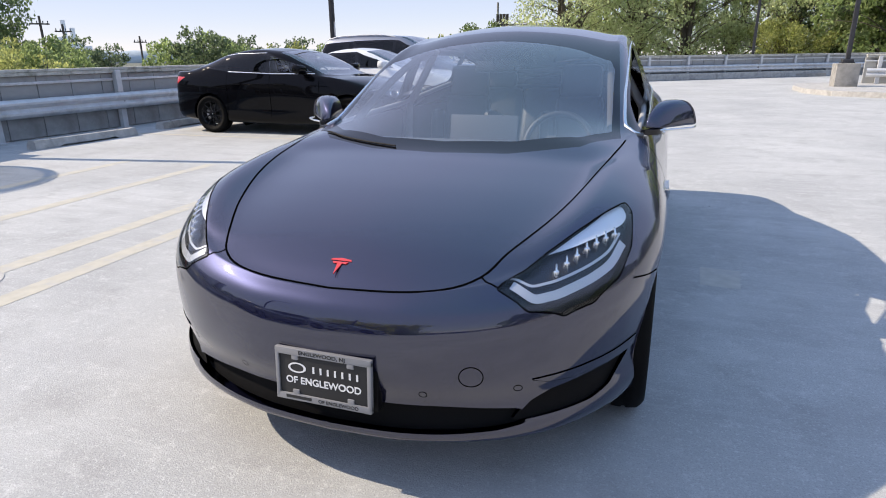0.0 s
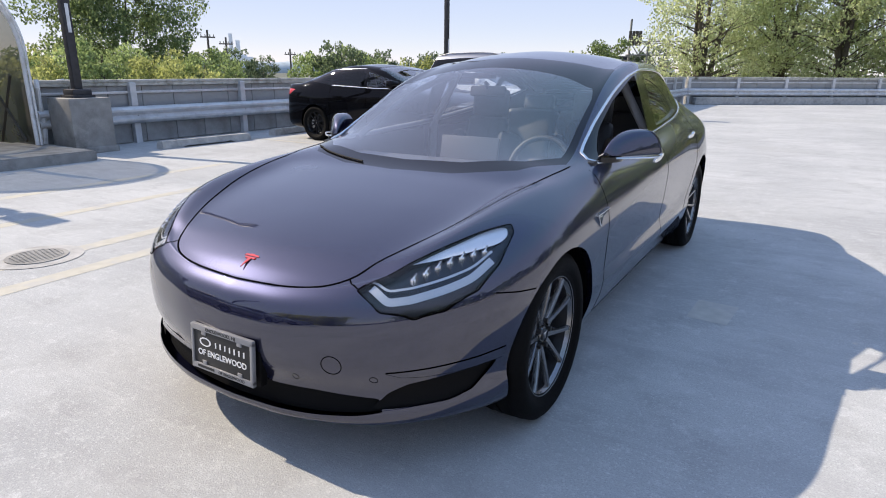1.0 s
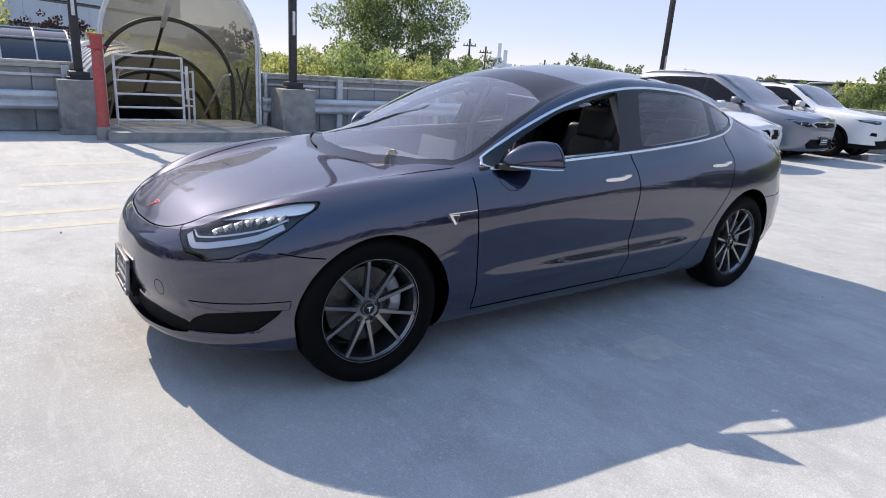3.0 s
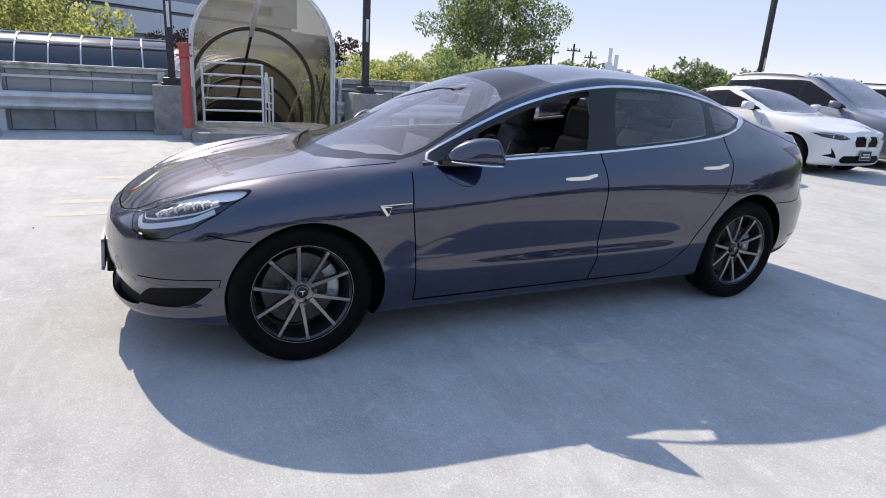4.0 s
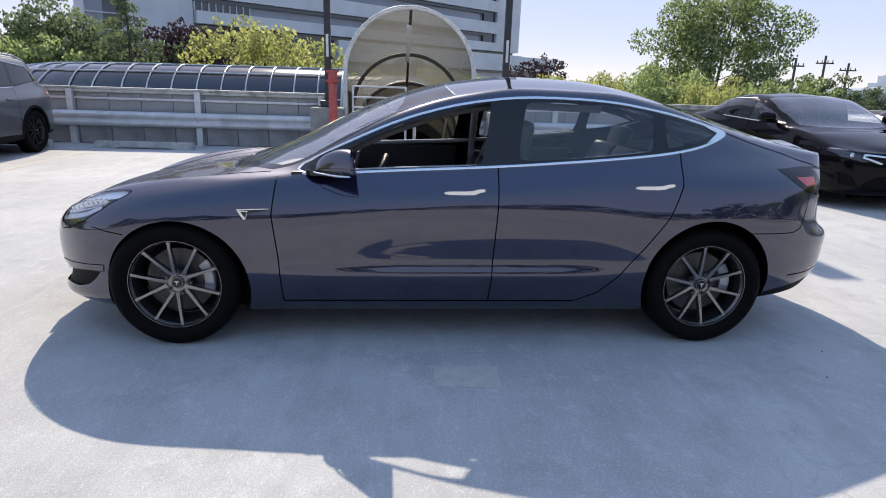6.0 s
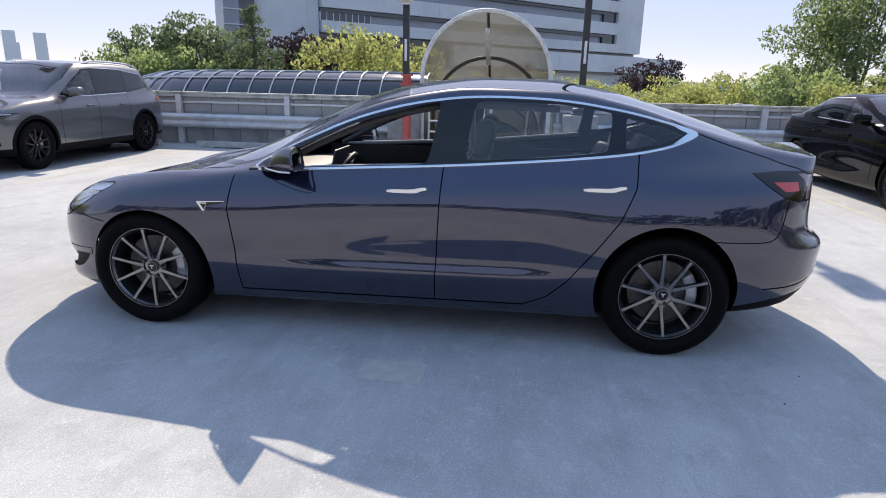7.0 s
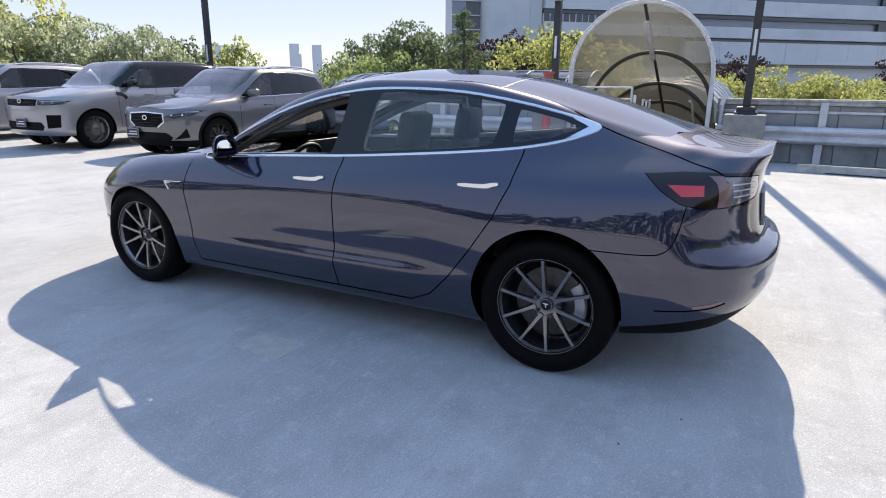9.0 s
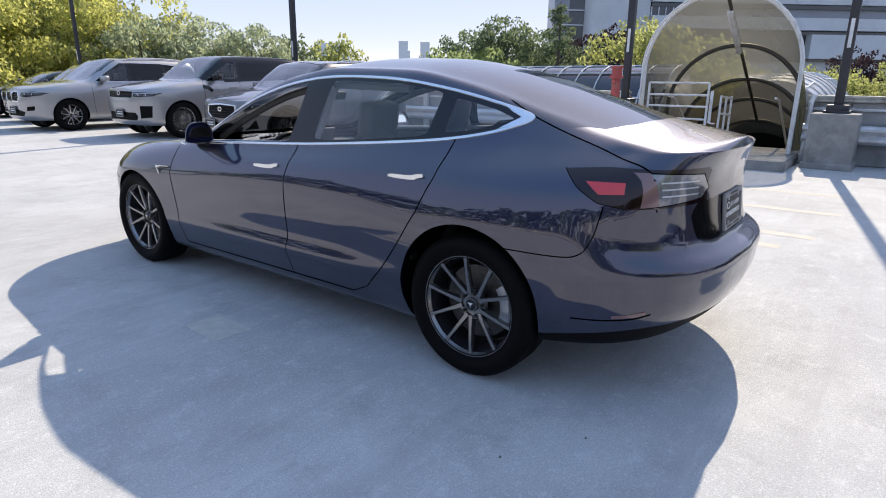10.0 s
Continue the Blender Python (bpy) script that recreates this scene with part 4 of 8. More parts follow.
YC, RAD, SPRING = 0.04, 1.30, 1.52
SLOPE = -0.56


def arch(x, r, drop=0.0, n=40, foot=0.15):
    """Points of the vault's round-topped outline at x."""
    pts = [(x, YC - r, foot + drop)]
    for k in range(n + 1):
        a = math.pi * (1 - k / n)
        pts.append((x, YC + r * math.cos(a), SPRING + r * math.sin(a) + drop))
    return pts + [(x, YC + r, foot + drop)]


# the lower stretch carries the stairwell's shade in its colour
for name, r, mat, label, xs in (("vault", RAD - 0.01, "vault", "dull tan translucent fibreglass sheet", (-8.78, -9.5, -10.3, -11.25)), ("lower_vault", RAD - 0.015, "vault_shaded", "tan fibreglass sheet with the shade below the deck in its colour", (-11.25, -12.0, -13.0, -14.2))):
    bm = bmesh.new()
    rows = [[bm.verts.new(p) for p in arch(x, r, SLOPE * (-8.78 - x))] for x in xs]
    for p, q in zip(rows, rows[1:]):
        for k in range(len(p) - 1):
            bm.faces.new((p[k], p[k + 1], q[k + 1], q[k]))
    part(name, bm, mat, hood, label, smooth=60)
bm = bmesh.new()
pipe(bm, arch(-8.76, RAD - 0.01), 0.035, 8)
pipe(bm, arch(-8.70, RAD + 0.02), 0.018, 8)
part("front_rim", bm, "white_metal", hood, "pale metal rim round the mouth", smooth=60)
for x in (-10.15, -11.25, -12.0, -12.9):
    bm = bmesh.new()
    d = SLOPE * (-8.78 - x)
    pipe(bm, arch(x, RAD - 0.06, d), 0.040, 8)
    part("rib", bm, "rib", hood, "dark bronze rib", smooth=60)
bm = bmesh.new()
rod(bm, (-8.78, YC, SPRING + RAD - 0.05), (-13.0, YC, SPRING + RAD - 0.05 + SLOPE * (13.0 - 8.78)), 0.030)
part("ridge_bar", bm, "rib", hood)
bm = bmesh.new()
solid(bm, (1.35, 0.10, 0.07), pose(-9.75, YC - 0.02, 2.19, 0, math.degrees(math.atan(SLOPE)) * -1 * -1), 0.015)
part("strip_light", bm, "white_metal", hood, "pale strip light on the ridge, unlit")
# black sheet added to stand in for the darkness down the stair
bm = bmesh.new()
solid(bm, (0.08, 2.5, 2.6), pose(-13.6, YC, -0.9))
part("dark_end_sheet", bm, "trim", hood)
for y in (-1.21, 1.29):
    bm = bmesh.new()
    pipe(bm, [(-9.0, y, 0.2), (-9.9, y, 1.15)], 0.022)
    pipe(bm, [(-9.9, y, 0.0), (-9.15, y, 1.2)], 0.022)
    part("cross_brace", bm, "rib", hood)
for k in range(11):
    bm = bmesh.new()
    solid(bm, (0.31, 2.4, 0.17), pose(-9.55 - 0.30 * k, YC, 0.065 - 0.17 * k), 0.008)
    part("step", bm, "concrete", hood)
for y in (-0.9, 0.95):
    bm = bmesh.new()
    pipe(bm, [(-9.2, y, 1.05), (-9.6, y, 1.0), (-12.2, y, -0.45)], 0.022)
    part("handrail", bm, "white_metal", hood)

bm = bmesh.new()
prism(bm, [(-7.42, -1.38), (-7.42, 1.48), (-9.42, 1.48), (-9.42, -1.38)], 0.0, 0.15)
bmesh.ops.bevel(bm, geom=[e for e in bm.edges if all(v.co.z > 0.1 for v in e.verts)], offset=0.02, segments=2, affect="EDGES")
mass("stair_landing", bm, "concrete", "raised grey concrete landing before the stair", "landing", kind="structure")

gate = thing("stair_gate", "white painted tubular metal gate on the landing", "gate")
for y in (-1.10, -0.04):
    bm = bmesh.new()
    rod(bm, (-8.66, y, 0.15), (-8.66, y, 1.30), 0.022)
    part("upright", bm, "white_metal", gate)
for z in (0.22, 0.44, 0.66, 0.88, 1.08, 1.29):
    bm = bmesh.new()
    rod(bm, (-8.66, -1.10, z), (-8.66, -0.04, z), 0.018 if z > 0.3 else 0.024)
    part("bar", bm, "white_metal", gate)
bm = bmesh.new()
solid(bm, (0.03, 0.05, 0.56), pose(-8.64, 0.03, 0.88), 0.006)
part("latch_box", bm, "white_metal", gate)
bm = bmesh.new()
pipe(bm, [(-8.64, 0.0, 0.62), (-8.60, 0.08, 0.60), (-8.60, 0.14, 0.60)], 0.012)
part("latch_lever", bm, "white_metal", gate)
rail_b = thing("stair_rail", "white painted metal guard rail beside the stair", "guard rail")
for x0, x1 in ((-8.75, -9.55),):
    for z in (0.42, 0.72, 1.02):
        bm = bmesh.new()
        rod(bm, (x0, 0.16, z + 0.05), (x1, 0.16, z), 0.018)
        part("bar", bm, "white_metal", rail_b)
    for x in (x0, (x0 + x1) / 2, x1):
        bm = bmesh.new()
        rod(bm, (x, 0.16, 0.15), (x, 0.16, 1.06), 0.02)
        part("upright", bm, "white_metal", rail_b)

pipe_red = thing("standpipe", "faded red fire standpipe with a flanged head", "standpipe", at=pose(-7.82, -1.42, 0))
bm = bmesh.new()
rod(bm, (0, 0, 0.0), (0, 0, 1.42), 0.085, 0.078, 20)
part("riser", bm, "red_paint", pipe_red, smooth=50)
bm = bmesh.new()
rod(bm, (0, 0, 1.36), (0, 0, 1.40), 0.125, sides=20)
rod(bm, (0, 0, 1.53), (0, 0, 1.57), 0.115, sides=20)
rod(bm, (0, 0, 1.40), (0, 0, 1.54), 0.085, sides=20)
part("flanged_head", bm, "red_paint", pipe_red, smooth=40)
bm = bmesh.new()
rod(bm, (0, 0, 0.0), (0, 0, 0.20), 0.11, 0.10, 20)
part("foot_sleeve", bm, "concrete", pipe_red)
bm = bmesh.new()
rod(bm, (0.06, 0, 1.30), (0.13, 0, 1.30), 0.035, sides=12)
part("outlet", bm, "red_paint", pipe_red)

# downpipe and electric box by the hood
duct = thing("cable_duct", "pale metal cable duct fixed to the parapet", "duct")
bm = bmesh.new()
pipe(bm, [(-8.92, 1.50, 0.02), (-8.92, 1.55, 0.5), (-8.92, 1.53, 1.0), (-8.97, 1.56, 1.12)], 0.045)
part("duct", bm, "white_metal", duct)

# ---- glazed tube walkway beyond the parapet ----
def tube(name, line, r, mat, ring_gap, label):
    t = thing(name, label, "walkway")
    bm = bmesh.new()
    pipe(bm, line, r, 28)
    part("glazing", bm, mat, t, smooth=60)
    pts = [Vector(p) for p in line]
    ring = bmesh.new()
    pipe(ring, [(r * 1.012 * math.cos(2 * math.pi * k / 32), r * 1.012 * math.sin(2 * math.pi * k / 32), 0) for k in range(33)], 0.018, 5)
    me = finish("ring", ring, "rail", 60)
    left = 0.0
    for a, b in zip(pts, pts[1:]):
        d = (b - a).length
        s = left
        while s < d:
            o = new("ring", me)
            o.parent, o.matrix_basis = t, Matrix.Translation(a.lerp(b, s / d)) @ (b - a).to_track_quat("Z", "Y").to_matrix().to_4x4()
            s += ring_gap
        left = s - d
    for ang in (60, 28, 90, 122):
        bm = bmesh.new()
        rr = r * 1.012
        off = []
        for i, p in enumerate(pts):
            dd = (pts[min(i + 1, len(pts) - 1)] - pts[max(i - 1, 0)]).normalized()
            side = Vector((0, 0, 1)).cross(dd).normalized()
            if side.x < 0:
                side = -side
            off.append(p + side * rr * math.cos(radians(ang)) + Vector((0, 0, 1)) * rr * math.sin(radians(ang)))
        pipe(bm, off, 0.02, 5)
        part("glazing_bar", bm, "rail", t)
    return t


tube("walkway_tube", [(-11.9, -1.5, 0.32), (-11.9, -3.5, 0.31), (-11.9, -5.0, 0.30), (-11.92, -6.5, 0.29), (-12.1, -7.8, 0.27), (-12.6, -8.8, 0.25), (-13.5, -9.7, 0.2), (-15.0, -10.5, 0.15), (-17.5, -11.2, 0.1), (-22, -11.8, 0.0), (-28, -12.2, -0.2)], 1.33, "tube", 0.55, "dark glazed tube walkway with white ribs")
tube("walkway_tube", [(-14.3, 0.10, 0.05), (-15.5, 0.12, 0.2), (-17.5, 0.15, 0.3), (-20.0, 0.1, 0.3), (-22, -0.4, 0.3), (-24, -1.5, 0.3), (-26, -3.5, 0.3)], 1.30, "tube_pale", 0.60, "pale glazed tube walkway with white ribs")

# ---- office building ----
def office():
    o = thing("office_building", "pale panelled office building with dark ribbon windows", "building")
    L, Rr = Vector((-56.0, -26.5)), Vector((-97.0, 20.5))
    run = (Rr - L).length
    turn = math.degrees(math.atan2(Rr.y - L.y, Rr.x - L.x))
    o.matrix_basis = pose(L.x, L.y, 0, 0, 0, turn)
    # local: x along the facade, -y away from the deck is +y side; depth goes to the side away from the deck
    back_y = 30.0
    sign = -1.0
    # find the side away from the deck
    away = Matrix.Rotation(radians(turn), 2) @ Vector((0, 1))
    sign = 1.0 if away.x < 0 else -1.0
    def block(bm, x0, x1, y0, y1, z0, z1):
        solid(bm, (x1 - x0, abs(y1 - y0), z1 - z0), pose((x0 + x1) / 2, sign * (y0 + y1) / 2, (z0 + z1) / 2))
    bm = bmesh.new()
    block(bm, 1.0, run - 0.8, 1.2, 9, -7, 21.5)
    part("core_wall", bm, "facade", o)
    floors = [(6.5, 7.7), (9.0, 10.6), (12.1, 13.6), (15.1, 16.6), (18.1, 22.0)]
    for z0, z1 in floors:
        n = 7
        for k in range(n):
            bm = bmesh.new()
            block(bm, 9 + (run - 10) * k / n + 0.01, 9 + (run - 10) * (k + 1) / n - 0.01, 0.0, 1.4, z0, z1)
            part("facade_panel", bm, "facade", o, smooth=0)
    for (a, b), (c, d) in zip(floors, floors[1:]):
        bm = bmesh.new()
        block(bm, 8.5, run - 6.5, 0.85, 1.25, b - 0.02, c + 0.02)
        part("ribbon_window", bm, "facade_pale_glass", o)
        # dark strip standing in for the shadow under the panels above
        bm = bmesh.new()
        block(bm, 9, run - 9.2, 0.45, 0.86, c - 0.42, c + 0.02)
        part("shadow_slot", bm, "facade_glass", o)
        bm = bmesh.new()
        block(bm, run - 9.2, run - 6.6, 0.45, 0.86, b, c)
        part("end_window", bm, "facade_glass", o)
        bm = bmesh.new()
        block(bm, 9, 15, 0.50, 0.84, b, c - 0.45)
        part("corner_window", bm, "facade_glass", o)
        bm = bmesh.new()
        block(bm, run - 6.6, run - 1.0, 0.0, 1.4, b - 0.01, c + 0.01)
        part("end_panel", bm, "facade", o)
        for k in range(9):
            bm = bmesh.new()
            x = 9 + 6 * k / 8
            block(bm, x - 0.04, x + 0.04, 0.40, 0.6, b, c - 0.45)
            part("mullion", bm, "facade", o)
    for k in range(8):
        bm = bmesh.new()
        a, b = run * (0.42 + 0.58 * k / 8) + 0.02, run * (0.42 + 0.58 * (k + 1) / 8) - 0.02
        block(bm, a, b, 0.0, 1.4, 3.7, 6.1)
        part("facade_panel", bm, "facade", o, smooth=0)
    bm = bmesh.new()
    block(bm, 9, run - 1.2, 1.0, 1.3, 3.4, 6.6)
    part("ground_glazing", bm, "facade_glass", o)
    bm = bmesh.new()
    prism(bm, [(2.0 + 2.75 * (1 - math.cos(math.pi * k / 16)), sign * (0.6 - 2.2 * math.sin(math.pi * k / 16))) for k in range(17)] + [(8.9, sign * 0.6), (8.9, sign * 3), (2.0, sign * 3)], -7, 22)
    part("stair_tower", bm, "facade", o, smooth=60)
    bm = bmesh.new()
    block(bm, 0.4, 2.0, 0.4, 2, -7, 22)
    part("glass_slot", bm, "facade_glass", o)
    bm = bmesh.new()
    block(bm, -1.1, 0.4, 0.2, 3, -7, 22)
    part("end_glazing", bm, "facade_pale_glass", o)
    for k in range(20):
        bm = bmesh.new()
        block(bm, -1.1, 2.0, 0.1, 0.45, -6 + 1.4 * k, -5.9 + 1.4 * k)
        part("glazing_bar", bm, "facade", o)
    # the low wing at the far end
    bm = bmesh.new()
    block(bm, run - 2, run + 10.4, 0.6, 12, 3.9, 6.05)
    part("wing", bm, "facade", o)
    bm = bmesh.new()
    block(bm, run - 2, run + 10.2, 1.0, 11.5, 1.6, 3.9)
    part("wing_window", bm, "facade_glass", o)
    bm = bmesh.new()
    block(bm, run - 2, run + 10.4, 0.6, 12, -7, 1.6)
    part("wing_base", bm, "facade", o)


office()


# ---- distance ----
def towers(name, az, dist, pieces, label, eye=(3.9, 0.0)):
    t = thing(name, label, "skyline")
    for off, wide, z1 in pieces:
        a = radians(az + off)
        c = Vector((eye[0] - dist * math.cos(a), eye[1] + dist * math.sin(a)))
        bm = bmesh.new()
        solid(bm, (wide, wide, z1 + 20), pose(c.x, c.y, (z1 - 20) / 2, 0, 0, math.degrees(-a)))
        part("tower", bm, "far", t)


towers("far_skyline", 39.9, 1500, [(0, 8, 76), (0.0, 14, 45), (0.35, 7, 38), (0.55, 9, 62), (-0.4, 10, 44), (-0.7, 22, 30), (0.9, 16, 32), (1.2, 26, 27)], "hazy blue-grey city towers far away on the horizon")
towers("far_towers", -40.6, 900, [(0, 13, 51), (0.12, 15, 38), (1.95, 13, 50), (-6.2, 42, 46)], "two hazy grey apartment towers far away")
# hills on the horizon, their haze painted as a pale blue-green colour
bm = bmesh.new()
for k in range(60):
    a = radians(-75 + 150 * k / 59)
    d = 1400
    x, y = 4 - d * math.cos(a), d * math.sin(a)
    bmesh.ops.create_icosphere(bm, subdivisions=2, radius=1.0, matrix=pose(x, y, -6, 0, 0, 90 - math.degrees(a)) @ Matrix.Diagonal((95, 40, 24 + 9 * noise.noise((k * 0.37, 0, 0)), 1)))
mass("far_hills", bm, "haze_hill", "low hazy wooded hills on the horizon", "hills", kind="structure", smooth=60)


# ---- trees ----
def leaf_card(size, rng, c):
    """Corners of one small pointed leaf, turned at random."""
    q = Euler((rng.uniform(0, 6.3), rng.uniform(0, 6.3), rng.uniform(0, 6.3))).to_matrix()
    return [c + q @ Vector(p) * size for p in ((-0.5, 0, 0), (0, -0.32, 0.06), (0.5, 0, 0), (0, 0.32, 0.06))]


def crown_mesh(name, mat, clumps, per, leaf, rng):
    co, faces = [], []
    for c, r in clumps:
        n = int(per * r * r)
        for _ in range(n):
            d = Vector((rng.gauss(0, 1), rng.gauss(0, 1), rng.gauss(0, 1))).normalized()
            p = c + Vector((d.x, d.y, d.z * 0.8)) * r * rng.uniform(0.35, 1.0) ** 0.6
            k = len(co)
            co += [tuple(v) for v in leaf_card(leaf * rng.uniform(0.7, 1.3), rng, p)]
            faces.append((k, k + 1, k + 2, k + 3))
    me = bpy.data.meshes.new(name)
    me.from_pydata(co, [], faces)
    me.materials.append(M[mat])
    return me


def tree(kind, label, high, spread, mat, seed, stems=1, base=0.28, leaf=0.34, per=70, clear=0.35, cone=False, category="tree", puff=1.0):
    """Tapered trunk and limbs, with a crown of many small leaves in clumps at the ends of the limbs."""
    rng = random.Random(seed)
    t = thing(kind, label, category)
    bm = bmesh.new()
    clumps = []
    tr = 0.016 * high + 0.05
    for s in range(stems):
        lean = Vector((rng.uniform(-1, 1), rng.uniform(-1, 1), 0)) * (0.10 * high if stems > 1 else 0.03 * high)
        foot = Vector((rng.uniform(-0.4, 0.4), rng.uniform(-0.4, 0.4), 0)) if stems > 1 else Vector((0, 0, 0))
        pts = [foot + lean * (k / 5) ** 1.3 + Vector((rng.uniform(-1, 1), rng.uniform(-1, 1), 0)) * 0.012 * high + Vector((0, 0, high * 0.92 * k / 5)) for k in range(6)]
        for k in range(5):
            rod(bm, pts[k], pts[k + 1], tr * (1 - k / 5.5), tr * (1 - (k + 1) / 5.5), 8)
        n = int(22 if not cone else 46)
        for k in range(n):
            u = clear + (0.98 - clear) * (k + rng.random()) / n
            i = min(4, int(u * 5))
            p = pts[i].lerp(pts[i + 1], u * 5 - i)
            a = k * 2.4 + rng.uniform(-0.5, 0.5)
            if cone:
                reach = spread * (1.05 - u) * rng.uniform(0.75, 1.1)
                tip = p + Vector((math.cos(a) * reach, math.sin(a) * reach, -0.05 * reach))
            else:
                w = math.sin(math.pi * min(1, max(0.12, (u - clear * 0.6) / (1.08 - clear * 0.6)))) ** 0.7
                reach = spread * w * rng.uniform(0.5, 1.05)
                tip = p + Vector((math.cos(a) * reach, math.sin(a) * reach, reach * rng.uniform(0.15, 0.6)))
            mid = p.lerp(tip, 0.5) + Vector((0, 0, 0.06 * reach))
            rod(bm, p, mid, tr * 0.32 * (1.1 - u), tr * 0.2 * (1.1 - u), 4)
            rod(bm, mid, tip, tr * 0.2 * (1.1 - u), tr * 0.06, 3)
            if cone:
                for f in (0.45, 0.75, 1.0):
                    clumps.append((p.lerp(tip, f), 0.06 * spread + 0.13 * reach))
            else:
                clumps.append((tip, puff * spread * rng.uniform(0.12, 0.24)))
                clumps.append((mid.lerp(tip, 0.4) + Vector((rng.uniform(-1, 1), rng.uniform(-1, 1), rng.uniform(-0.5, 1))) * spread * 0.25, puff * spread * rng.uniform(0.10, 0.20)))
                clumps.append((p.lerp(tip, rng.uniform(0.4, 0.9)) + Vector((rng.uniform(-1, 1), rng.uniform(-1, 1), rng.uniform(-0.6, 1))) * spread * 0.3, spread * rng.uniform(0.08, 0.18)))
    part("trunk", bm, "bark", t, smooth=60)
    me = crown_mesh("crown", mat, clumps, per, leaf, rng)
    ob = new("crown", me)
    ob.parent = t
    return t


def spot(az, dist, z=-7.0, eye=(3.9, 0.0)):
    a = radians(az)
    return eye[0] - dist * math.cos(a), eye[1] + dist * math.sin(a), z


def plant(proto, az, dist, scale, turn, eye=(3.9, 0.0), z=-7.0):
    return copy_thing(proto, pose(*spot(az, dist, z, eye), 0, 0, turn) @ Matrix.Diagonal((scale, scale, scale, 1)))


def put(ob, az, dist, turn=0, z=-7.0, eye=(3.9, 0.0)):
    ob.matrix_basis = pose(*spot(az, dist, z, eye), 0, 0, turn)
    return ob


tall = put(tree("deciduous_tree", "tall leafy green tree with an open crown", 16.6, 6.0, "leaf_mid", 3, stems=2, clear=0.16, leaf=0.25, per=150, puff=1.5), 27.4, 60)
low_y = put(tree("deciduous_tree", "bushy yellow-green leafy tree", 10.5, 3.1, "leaf_yellow", 5, stems=3, leaf=0.165, per=295, clear=0.35), -12.0, 27)
low_g = put(tree("deciduous_tree", "bushy mid-green leafy tree", 10.6, 3.4, "leaf", 8, stems=3, leaf=0.195, per=220, clear=0.3), 17.0, 40, z=-8.4)
dark_t = put(tree("deciduous_tree", "dense dark green leafy tree", 11.6, 3.6, "leaf_dark", 11, stems=3, leaf=0.20, per=215, clear=0.3), -27.5, 38)
pine = put(tree("pine_tree", "dark green pine tree with drooping branches", 13.6, 4.6, "leaf_dark", 14, leaf=0.15, per=340, clear=0.15, cone=True), -22.6, 36)
purple = put(tree("plum_tree", "dark purple-leaved plum tree below the deck", 11.4, 2.6, "leaf_purple", 17, stems=3, leaf=0.20, per=250, clear=0.35), -17.0, 44)
big = put(tree("cottonwood_tree", "large pale-leaved tree with several leaning stems", 20.0, 5.6, "leaf_pale", 21, stems=4, leaf=0.21, per=95, clear=0.34), 84.0, 52)
gold = put(tree("deciduous_tree", "large spreading yellow-green leafy tree", 12.6, 5.0, "leaf_gold", 41, stems=3, leaf=0.205, per=150, clear=0.25), -62.5, 42)
far_y = put(tree("deciduous_tree", "distant yellow-green leafy tree", 10.5, 3.2, "leaf_yellow", 25, stems=2, leaf=0.30, per=120, clear=0.3), 67.5, 88)
far_g = put(tree("deciduous_tree", "distant mid-green leafy tree", 10.6, 3.4, "leaf", 28, stems=2, leaf=0.30, per=120, clear=0.25), 71.0, 90)
far_d = put(tree("deciduous_tree", "distant dark green leafy tree", 11.2, 3.6, "leaf_dark", 31, stems=2, leaf=0.30, per=120, clear=0.25), 75.0, 90)
grey_g = put(tree("deciduous_tree", "bushy grey-green leafy tree below the deck", 10.6, 3.4, "leaf_grey", 52, stems=3, leaf=0.19, per=240, clear=0.28), -50.3, 42, turn=110)
near_d = put(tree("deciduous_tree", "dense rounded dark green tree beyond the parapet", 11.0, 2.2, "leaf_mid", 63, stems=2, leaf=0.20, per=260, clear=0.25, puff=1.5), 69.4, 48)
FAR = {low_y: far_y, low_g: far_g, dark_t: far_d}
